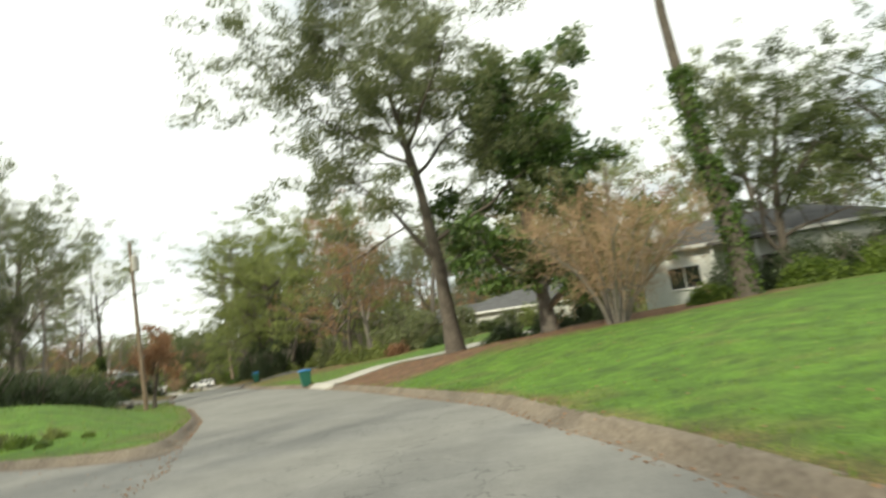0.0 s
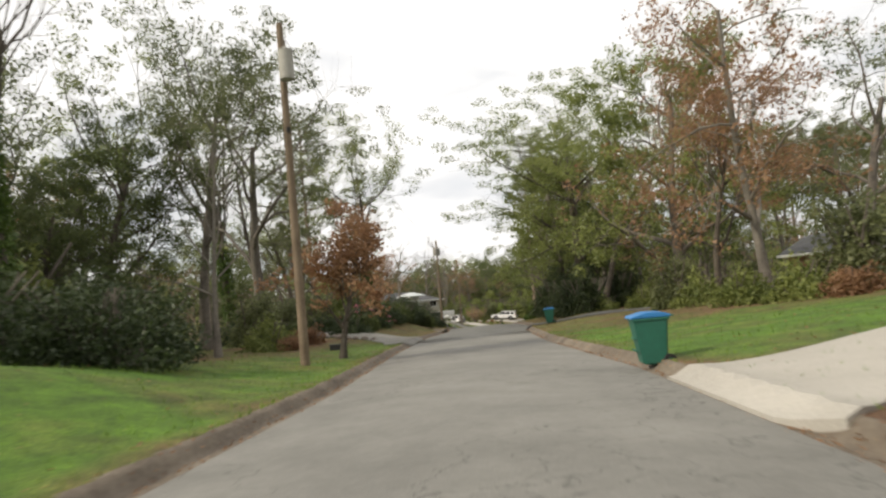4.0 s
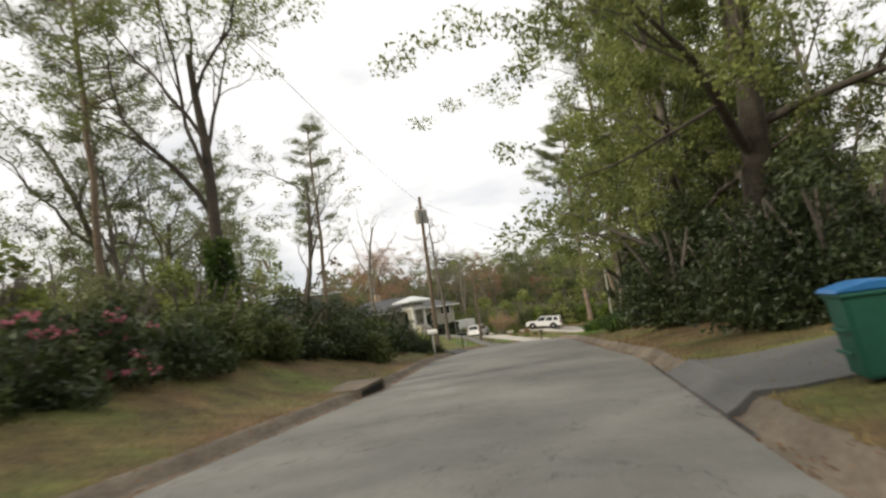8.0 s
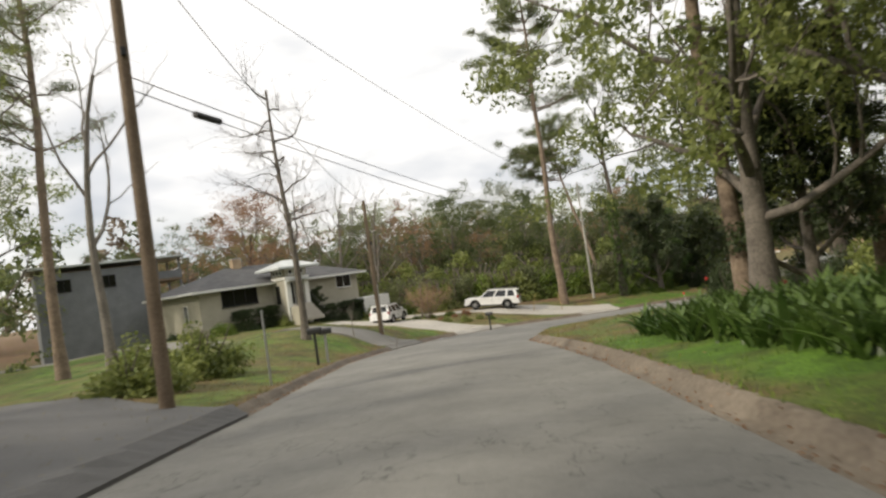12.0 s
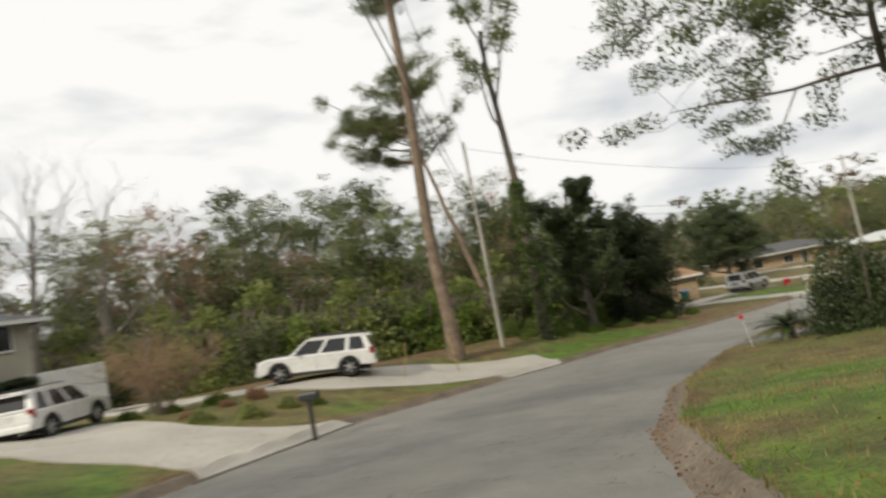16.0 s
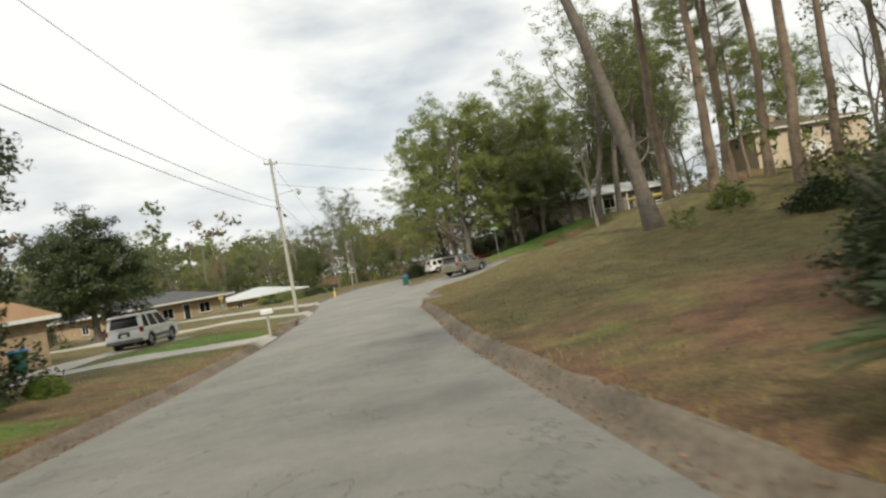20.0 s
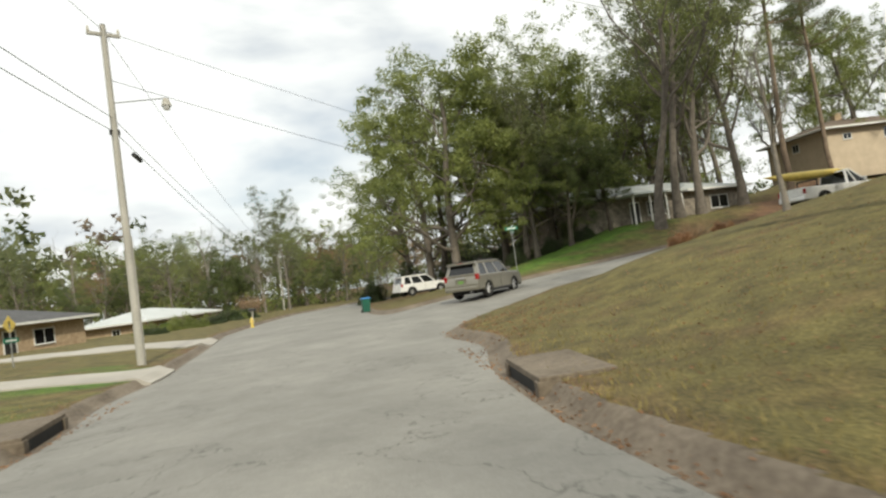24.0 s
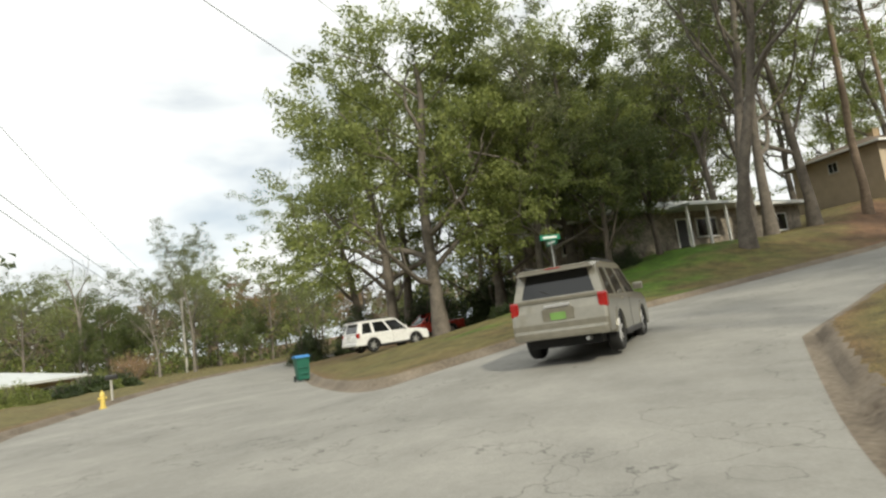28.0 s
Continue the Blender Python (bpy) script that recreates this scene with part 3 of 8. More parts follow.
def grow(seed, height, r0, fork=0.4, limbs=6, spread=0.8, levels=4, wander=0.18, rise=0.35, kids=(6, 5, 4), ratio=0.62, lean=(0, 0), leader=True, droop=0.0, plain=False):
    """The limbs of a tree at the origin, as lines for tubes, and the tips of its twigs."""
    rng = np.random.default_rng(seed)
    lines, tips = [], []

    def limb(p, d, ln, r, level):
        k = ((6, 4, 3, 2, 2) if plain else (8, 6, 5, 3, 3))[min(level, 4)]
        sides = ((6, 5, 3, 3, 3) if plain else (10, 7, 5, 3, 3))[min(level, 4)]
        pts, rad = [p], [r]
        d = d / np.linalg.norm(d)
        end = 0.25 if level else 0.35
        for i in range(1, k + 1):
            d = d + rng.normal(size=3) * wander * (0.25 if level == 0 else 1.0)
            if level:
                d[2] += (rise - droop * level) * 0.25
            d /= np.linalg.norm(d)
            p = p + d * ln / k
            pts.append(p)
            rad.append(r * (1 - (1 - end) * i / k))
        if level == 0:
            rad[0] *= 1.45
            rad[1] *= 1.08
        lines.append((pts, rad, sides))
        if level >= levels - 1:
            tips.extend(pts[1:])
            return
        n = limbs if level == 0 else kids[min(level - 1, len(kids) - 1)]
        start = fork if level == 0 else 0.3
        turn = rng.uniform(0, 6.28)
        for j in range(n):
            u = start + (1 - start) * (j + rng.uniform(0.1, 0.9)) / n
            x = u * k
            i = min(int(x), k - 1)
            q = pts[i] + (pts[i + 1] - pts[i]) * (x - i)
            t = np.asarray(pts[i + 1]) - pts[i]
            t = t / np.linalg.norm(t)
            turn += 2.4 + rng.uniform(-0.5, 0.5)
            o = np.cross(t, [math.cos(turn), math.sin(turn), 0.3])
            o /= np.linalg.norm(o) + 1e-9
            ang = spread * rng.uniform(0.7, 1.25)
            cd = t * math.cos(ang) + o * math.sin(ang)
            cl = ln * ratio * rng.uniform(0.7, 1.15) * (1.15 - 0.55 * (u - start) if level == 0 else 1.0)
            cr = (rad[i] + (rad[i + 1] - rad[i]) * (x - i)) * rng.uniform(0.45, 0.62)
            limb(q, cd, cl, max(cr, 0.006), level + 1)

    limb(np.zeros(3), np.array([lean[0], lean[1], 1.0]), height * (0.78 if leader else 0.6), r0, 0)
    return lines, np.array(tips), rng


def fit_height(lines, tips, height):
    top = tips[:, 2].max()
    k = height / top
    return [(np.asarray(p) * k, np.asarray(r) * (0.5 + 0.5 * k), s) for p, r, s in lines], tips * k


def tree(name, label, seed, height, r0, bark, leaf=None, each=8, leaf_size=0.2, blob=0.5, keep=1.0, flat=0.0, ldroop=0.0, category="tree", ivy=0.0, twig=None, crown_name="crown", **kw):
    """A tree at the origin: trunk with limbs, fine branches, crown of leaves; far below the land until copied."""
    lines, tips, rng = grow(seed, height, r0, **kw)
    lines, tips = fit_height(lines, tips, height)
    ob = thing(name, (0, 0, 0), label, category)
    thick = [ln for ln in lines if ln[2] >= 5]
    thin = [ln for ln in lines if ln[2] < 5]
    mesh_part("trunk", *tubes(thick), bark, ob, smooth_faces=True)
    if thin:
        tagged(mesh_part("twig", *tubes(thin), twig or TWIG, ob, "fine grey twigs"), kind="stuff")
    if leaf:
        c = tips[rng.random(len(tips)) < keep]
        tagged(mesh_part(crown_name, *leaves(c, each, blob, leaf_size, rng, flat, ldroop, plain=True, squash=0.6), leaf, ob), kind="stuff")
    if ivy:
        pts, rad, _ = lines[0]
        hs = rng.uniform(0.0, ivy, 700) * (len(pts) - 1)
        i = hs.astype(int).clip(0, len(pts) - 2)
        c = np.array(pts)[i] + (np.array(pts)[i + 1] - np.array(pts)[i]) * (hs - i)[:, None]
        a = rng.uniform(0, 6.28, 700)
        c += np.stack([np.cos(a), np.sin(a), 0 * a], -1) * (r0 * 1.05)
        tagged(mesh_part("ivy", *leaves(c, 6, 0.25, 0.12, rng), IVY, ob, "green ivy climbing the trunk"), kind="stuff")
    return ob


PROTO = {}


def plant(key, x, y, size=1.0, turn=0.0, dz=0.0, lean=(0, 0), wide=1.0, label="", group=""):
    """Stands the plant of that kind on the land: the first time itself, later as a copy."""
    m = Matrix.LocRotScale((x, y, gz(x, y) - 0.12 + dz), Euler((radians(lean[0]), radians(lean[1]), radians(turn))), (size * wide, size * wide, size))
    if key not in PROTO:
        raise KeyError(key)
    src, used = PROTO[key]
    if used:
        ob = copy_thing(src, m @ Matrix.Diagonal((*[1 / s for s in src.scale], 1)))
    else:
        ob = src
        ob.matrix_world = m
        PROTO[key] = (src, True)
    if label:
        tagged(ob, label)
    if group:
        tagged(ob, group=group)
    return ob


def proto(key, ob):
    PROTO[key] = (ob, False)


def shrub(name, label, seed, leaf, rx=1.0, ry=1.0, h=1.2, n=2600, size=0.1, stems=9, category="shrub", flowers=0):
    """A rounded, uneven bush of many small leaves on woody stems."""
    rng = np.random.default_rng(seed)
    ob = thing(name, (0, 0, 0), label, category)
    lines = []
    for i in range(stems):
        a, tilt = rng.uniform(0, 6.28), rng.uniform(0.1, 0.7)
        p = np.array([rng.uniform(-0.3, 0.3) * rx, rng.uniform(-0.3, 0.3) * ry, 0])
        pts = [p + np.array([math.cos(a) * rx * tilt * u, math.sin(a) * ry * tilt * u, min(h * 0.85, 0.6 * h + 0.4) * u]) + rng.normal(size=3) * 0.03 * u for u in np.linspace(0, 1, 5)]
        lines.append((pts, np.linspace(0.035, 0.012, 5) * max(1, h / 1.5), 5))
    tagged(mesh_part("stem", *tubes(lines), BARK, ob), kind="stuff")
    k = max(10, int(n / 26))
    d = rng.normal(size=(k, 3))
    d /= np.linalg.norm(d, axis=1, keepdims=True)
    d[:, 2] = np.abs(d[:, 2]) * 1.05 - 0.12
    lump = 0.8 + 0.3 * np.sin(d[:, 0] * 4 + seed) * np.cos(d[:, 1] * 5) + rng.uniform(-0.12, 0.12, k)
    rad = rng.uniform(0.55, 1.0, k) ** 0.5
    c = d * lump[:, None] * rad[:, None] * np.array([rx, ry, h])
    c[:, 2] = c[:, 2].clip(0.05 * h)
    tagged(mesh_part("foliage", *leaves(c, 26, 0.2 * min(rx, ry, h, 1.6) + 0.08, size, rng, plain=True), leaf, ob), kind="stuff")
    if flowers:
        top = c[rng.permutation(len(c))[:flowers]] * 1.06
        tagged(mesh_part("blossom", *leaves(top, 14, 0.13, 0.08, rng, long=1.2), LEAF_PINK, ob, "clusters of pink blossom"), kind="stuff")
    return ob


# kinds
proto("oak_a", tree("oak_tree", "spreading live oak with dark grey limbs and a clumped green crown", 11, 20, 0.5, BARK_DARK_SHADED, LEAF_OAK, 96, 0.08, 0.62, keep=0.55, fork=0.24, limbs=9, spread=0.95, ratio=0.66, rise=0.3))
proto("oak_great", tree("oak_tree", "great oak with thick rising limbs above bare pine straw", 11, 23, 0.46, BARK_DARK_SHADED, LEAF_GREY, 104, 0.1, 0.7, keep=0.95, fork=0.22, limbs=10, spread=0.95, ratio=0.62, rise=0.25, ldroop=0.5))
proto("oak_b", tree("oak_tree", "tall laurel oak with forking limbs and a loose green crown", 23, 25, 0.42, BARK, LEAF_OAK, 42, 0.13, 0.68, keep=0.42, fork=0.3, limbs=9, spread=0.8, ratio=0.52, rise=0.45))
proto("oak_c", tree("oak_tree", "old oak with crooked limbs and drooping tufts of grey-green leaves", 37, 22, 0.5, BARK, LEAF_GREY, 44, 0.12, 0.6, keep=0.45, fork=0.3, limbs=7, spread=0.95, ratio=0.62, rise=0.2, wander=0.26, ldroop=0.5))
proto("oak_d", tree("oak_tree", "broad oak with a full yellow-green crown hanging low", 29, 21, 0.42, BARK, LEAF_OAK, 56, 0.135, 0.74, keep=0.58, fork=0.13, limbs=12, spread=1.0, ratio=0.52, rise=0.22))
proto("oak_dark", tree("oak_tree", "dense dark green oak with limbs hanging low over shrubs", 33, 21, 0.42, BARK_DARK_SHADED, LEAF_HOLM, 56, 0.125, 0.74, keep=0.55, fork=0.15, limbs=12, spread=1.0, ratio=0.5, rise=0.22))
proto("oak_bend", tree("oak_tree", "great live oak with crooked limbs reaching over the bend", 31, 20, 0.55, BARK_DARK_SHADED, LEAF_HOLM, 130, 0.085, 0.66, keep=0.85, fork=0.34, limbs=9, spread=1.0, ratio=0.68, rise=0.2, wander=0.26, ldroop=0.5))
proto("oak_round", tree("oak_tree", "low dense live oak with a dark rounded crown to the ground", 43, 10, 0.3, BARK, LEAF_DEEP_SHADE, 52, 0.11, 0.6, keep=0.75, fork=0.07, limbs=15, spread=1.1, ratio=0.62, rise=0.25))
proto("airy", tree("tree", "tall airy tree with thin grey-green foliage on rising limbs", 41, 24, 0.36, BARK, LEAF_GREY, 44, 0.11, 0.62, keep=0.42, fork=0.4, limbs=9, spread=0.7, ratio=0.5, rise=0.5))
proto("airy_b", tree("tree", "tall forked tree with crooked limbs and a thin olive crown", 47, 24, 0.36, BARK, LEAF_OAK, 30, 0.11, 0.58, keep=0.26, fork=0.48, limbs=6, spread=0.65, ratio=0.55, rise=0.5, wander=0.24))
proto("crooked", tree("tree", "slender dark tree with crooked bare limbs and thin tufts of leaves", 141, 23, 0.27, BARK_DARK_SHADED, LEAF_GREY, 26, 0.11, 0.55, keep=0.2, fork=0.5, limbs=5, spread=0.6, ratio=0.5, rise=0.55, wander=0.3, kids=(4, 4), twig=BARK_DARK_SHADED))
proto("crooked_b", tree("tree", "dark forked tree with bent limbs and sparse olive tufts", 147, 22, 0.3, BARK_DARK_SHADED, LEAF_OAK, 30, 0.11, 0.6, keep=0.24, fork=0.42, limbs=5, spread=0.75, ratio=0.52, rise=0.45, wander=0.32, kids=(4, 4), twig=BARK_DARK_SHADED))
proto("dark_oak", tree("oak_tree", "dark oak forking high into rising limbs with a thin olive crown", 152, 23, 0.42, BARK_DARK_SHADED, LEAF_OAK, 46, 0.1, 0.66, keep=0.42, fork=0.4, limbs=6, spread=0.55, ratio=0.58, rise=0.6, wander=0.24, ivy=0.4, twig=BARK_DARK_SHADED))
proto("bare", tree("bare_tree", "leafless winter tree with fine grey twigs", 53, 18, 0.24, BARK_PALE, None, fork=0.3, limbs=10, spread=0.6, ratio=0.5, rise=0.5))
proto("bare_b", tree("bare_tree", "leafless tree with long crooked limbs", 59, 20, 0.26, BARK_PALE, None, fork=0.42, limbs=6, spread=0.7, ratio=0.42, rise=0.5, wander=0.25, kids=(4, 4, 3)))
proto("ivied", tree("tree", "half-bare tree with upright limbs and ivy up its trunk", 83, 21, 0.4, BARK_DARK_SHADED, LEAF_GREY, 16, 0.11, 0.5, keep=0.2, fork=0.42, limbs=6, spread=0.45, ratio=0.62, rise=0.7, ivy=0.75))
proto("ivy_snag", tree("tree", "tall forked trunk hung with ivy below a small high green crown", 87, 27, 0.36, BARK_DARK_SHADED, LEAF_OAK, 34, 0.11, 0.6, keep=0.6, fork=0.62, limbs=5, spread=0.5, ratio=0.36, rise=0.7, wander=0.24, kids=(5, 4), ivy=0.5, twig=BARK_DARK_SHADED))
proto("russet", tree("tree", "winter tree still holding thin russet leaves", 61, 16, 0.26, BARK_DARK_SHADED, LEAF_BROWN, 24, 0.085, 0.55, keep=0.7, fork=0.25, limbs=9, spread=0.75, ratio=0.58))
proto("small_russet", tree("tree", "small tree holding drooping russet leaves beside a pole", 63, 6.2, 0.13, BARK_DARK_SHADED, LEAF_BROWN, 24, 0.1, 0.42, keep=0.5, fork=0.2, limbs=9, spread=0.75, ratio=0.5, ldroop=0.6, kids=(5, 3)))
proto("pale_russet", tree("tree", "pale-barked tree with drooping bare branches and some russet leaves", 62, 17, 0.24, BARK_PALE, LEAF_BROWN, 12, 0.11, 0.55, keep=0.5, fork=0.2, limbs=12, spread=1.05, ratio=0.5, rise=0.0, droop=0.1, twig=TWIG_BROWN))
proto("magnolia", tree("magnolia_tree", "dense magnolia with glossy dark green leaves to low down", 67, 14, 0.28, BARK, LEAF_MAG, 24, 0.16, 0.55, keep=0.75, fork=0.06, limbs=14, spread=1.1, ratio=0.42, rise=0.15))
proto("cedar", tree("evergreen_tree", "dark dense evergreen with a pointed crown", 71, 12, 0.26, BARK, LEAF_DEEP_SHADE, 34, 0.12, 0.55, keep=0.75, fork=0.08, limbs=16, spread=1.1, ratio=0.36, rise=0.25))
FAR = dict(limbs=8, kids=(5, 4), levels=4, plain=True)
proto("far_a", tree("tree", "distant tree with a thin green-grey crown", 201, 20, 0.28, BARK, LEAF_GREY, 36, 0.15, 0.85, keep=0.45, fork=0.3, spread=0.75, ratio=0.55, **FAR))
proto("far_b", tree("tree", "distant oak with a full green crown", 202, 19, 0.3, BARK, LEAF_OAK, 46, 0.15, 0.95, keep=0.55, fork=0.14, spread=0.95, ratio=0.58, **FAR))
proto("far_c", tree("bare_tree", "distant leafless tree with grey-brown twigs", 203, 18, 0.22, BARK_PALE, None, fork=0.25, spread=0.65, ratio=0.55, limbs=8, kids=(5, 5), levels=4, plain=True))
proto("far_d", tree("evergreen_tree", "distant dark evergreen tree with a dense crown", 204, 15, 0.28, BARK, LEAF_HOLM, 46, 0.15, 0.95, keep=0.6, fork=0.08, spread=1.0, ratio=0.48, **FAR))
proto("far_e", tree("tree", "distant winter tree with thin brown leaves", 205, 17, 0.26, BARK, LEAF_BROWN, 13, 0.16, 0.7, keep=0.5, fork=0.25, spread=0.75, ratio=0.55, **FAR))


def pine(name, label, seed, height, r0, start=0.62, whorls=11, reach=3.2, each=26):
    rng = np.random.default_rng(seed)
    ob = thing(name, (0, 0, 0), label, "tree")
    k = 12
    p = np.cumsum(np.vstack([np.zeros(3), np.column_stack([rng.normal(0, 0.09, k), rng.normal(0, 0.09, k), np.full(k, height / k)])]), axis=0)
    rad = r0 * np.linspace(1, 0.28, k + 1)
    rad[0] *= 1.3
    lines, thin, tips = [(p, rad, 10)], [], []
    for i in range(whorls):
        u = start + (1 - start) * (i + rng.uniform(0, 0.8)) / whorls
        x = min(u * k, k - 0.01)
        q = p[int(x)] + (p[int(x) + 1] - p[int(x)]) * (x % 1)
        for a in rng.uniform(0, 6.28, 2 if i % 3 else 3):
            ln, lift = reach * rng.uniform(0.35, 1.25) * (1.2 - 0.6 * (u - start) / (1 - start)), rng.uniform(-0.05, 0.55)
            pts = [q + np.array([math.cos(a) * ln * v, math.sin(a) * ln * v, ln * (lift * v + 0.3 * v * v)]) + rng.normal(size=3) * 0.1 * v for v in np.linspace(0, 1, 5)]
            lines.append((pts, np.linspace(0.075, 0.025, 5), 5))
            for j in (2, 3, 4):
                for _ in range(8):
                    b = a + rng.uniform(-1.6, 1.6)
                    e = pts[j] + np.array([math.cos(b), math.sin(b), rng.uniform(0.0, 0.55)]) * rng.uniform(0.3, 1.25)
                    thin.append(([pts[j], (pts[j] + e) / 2, e], [0.022, 0.015, 0.01], 4))
                    tips.append(e)
    mesh_part("trunk", *tubes(lines), BARK_PINE, ob, smooth_faces=True)
    tagged(mesh_part("twig", *tubes(thin), BARK_PINE, ob), kind="stuff")
    tagged(mesh_part("needle_tuft", *leaves(np.array(tips), int(each * 0.7), 0.55, 0.05, rng, long=5.0, plain=True, squash=0.55), LEAF_PINE, ob, "tufts of long green needles"), kind="stuff")
    return ob


def myrtle(seed, height=4.6):
    """A wide leafless shrub of many stems that fan out into a haze of brown twigs."""
    rng = np.random.default_rng(seed)
    ob = thing("crape_myrtle", (0, 0, 0), "wide leafless crape myrtle with a haze of tan twigs", "shrub")
    lines, thin = [], []
    for i in range(16):
        a, t = i * 2.4, rng.uniform(0.25, 1.0)
        end = np.array([math.cos(a) * height * 0.62 * t, math.sin(a) * height * 0.62 * t, height * (0.78 - 0.22 * t)])
        pts = [np.array([math.cos(a), math.sin(a), 0]) * 0.25 + end * np.array([u ** 1.2, u ** 1.2, u ** 0.8]) + rng.normal(size=3) * 0.06 * u for u in np.linspace(0, 1, 7)]
        lines.append((pts, np.linspace(0.05, 0.018, 7), 6))
        for j in range(2, 7):
            for _ in range(6):
                d = rng.normal(size=3) + np.array([0, 0, 0.55]) + end / height * 0.7
                d /= np.linalg.norm(d)
                q, ln = pts[j], rng.uniform(0.5, 1.15)
                mid = q + d * ln * 0.5 + rng.normal(size=3) * 0.06
                e = mid + (d + rng.normal(size=3) * 0.3) * ln * 0.5
                thin.append(([q, mid, e], [0.012, 0.008, 0.005], 3))
                for _ in range(5):
                    f = (mid if rng.random() < 0.5 else e) + rng.normal(size=3) * 0.02
                    thin.append(([f, f + rng.normal(size=3) * 0.16 + d * 0.15, f + rng.normal(size=3) * 0.22 + d * 0.34], [0.006, 0.005, 0.003], 3))
    tagged(mesh_part("stem", *tubes(lines), BARK_PALE, ob, smooth_faces=True), kind="stuff")
    tagged(mesh_part("twig", *tubes(thin), TWIG_BROWN, ob, "haze of tan twigs"), kind="stuff")
    return ob


def lone_snag(x, y):
    """A tall single trunk, leafless, with a few long crooked side limbs."""
    rng = np.random.default_rng(91)
    ob = thing("bare_tree", (x, y, gz(x, y) - 0.1), "tall single-trunked leafless tree with long thin limbs beside the driveway", "bare tree")
    us = np.linspace(0, 1, 15)
    trunk = np.column_stack([0.35 * np.sin(us * 5) * us - 0.3 * us, 0.25 * np.sin(us * 7 + 1) * us, 13.2 * us])
    rad = 0.2 * (1 - 0.72 * us)
    rad[0] *= 1.5
    lines, thin = [(trunk, rad, 10)], []
    for i in range(15):
        u = 0.36 + 0.6 * i / 14
        x0 = u * 14
        q = trunk[int(x0)] + (trunk[min(int(x0) + 1, 14)] - trunk[int(x0)]) * (x0 % 1)
        a, ln = i * 2.55 + rng.uniform(-0.4, 0.4), rng.uniform(2.0, 4.4) * (1.15 - 0.5 * u)
        pts, d = [q], np.array([math.cos(a), math.sin(a), 0.45])
        for k in range(6):
            d = d + rng.normal(size=3) * 0.3
            d /= np.linalg.norm(d)
            pts.append(pts[-1] + d * ln / 6)
        lines.append((pts, np.linspace(0.06, 0.016, 7), 6))
        for k in range(2, 7):
            for _ in range(3):
                e = pts[k] + (d + rng.normal(size=3) * 0.8) * rng.uniform(0.4, 1.1)
                mid = (pts[k] + e) / 2 + rng.normal(size=3) * 0.08
                thin.append(([pts[k], mid, e], [0.012, 0.008, 0.004], 3))
                for _ in range(4):
                    b = mid if rng.random() < 0.5 else e
                    thin.append(([b, b + rng.normal(size=3) * 0.14 + d * 0.12, b + rng.normal(size=3) * 0.2 + d * 0.3], [0.006, 0.005, 0.003], 3))
    mesh_part("trunk", *tubes(lines), BARK, ob, smooth_faces=True)
    tagged(mesh_part("twig", *tubes(thin), BARK, ob, "fine grey twigs"), kind="stuff")
    return ob


def sago(seed):
    """A cycad: short shaggy trunk and a rosette of arching feathered fronds."""
    rng = np.random.default_rng(seed)
    ob = thing("sago_palm", (0, 0, 0), "sago palm with arching dark green fronds on a short trunk", "palm")
    mesh_part("trunk", *tubes([(np.array([(0, 0, z) for z in np.linspace(0, 0.55, 5)]), [0.2, 0.24, 0.22, 0.24, 0.16], 10)]), BARK, ob)
    for i in range(30):
        a, up = i * 2.4, rng.uniform(0.15, 1.2)
        ln = rng.uniform(1.0, 1.35)
        stem = []
        for u in np.linspace(0, 1, 9):
            stem.append(np.array([math.cos(a) * ln * u * math.cos(up * (1 - u)), math.sin(a) * ln * u * math.cos(up * (1 - u)), 0.55 + ln * (math.sin(up) * u * 0.95 - 0.45 * u * u)]))
        stem = np.array(stem)
        side = np.array([-math.sin(a), math.cos(a), 0])
        v, f = [], []
        for k in range(44):
            u = 0.12 + 0.86 * k / 44
            x = u * 8
            p = stem[int(x)] + (stem[min(int(x) + 1, 8)] - stem[int(x)]) * (x % 1)
            t = stem[min(int(x) + 1, 8)] - stem[int(x)]
            t /= np.linalg.norm(t)
            reach = 0.2 * math.sin(math.pi * (0.15 + 0.8 * u))
            for s in (-1, 1):
                e = p + side * s * reach + t * reach * 0.6 + np.array([0, 0, 0.05 - 0.03 * u])
                n0 = len(v)
                v += [p - t * 0.012, p + t * 0.012, e]
                f.append((n0, n0 + 1, n0 + 2))
        tv, tf = tubes([(stem, np.linspace(0.012, 0.004, 9), 4)])
        f += [tuple(q + len(v)) for q in tf]
        v += list(tv)
        mesh_part("frond", v, f, LEAF_DARK if i % 4 else LEAF_MAG, ob)
    return ob


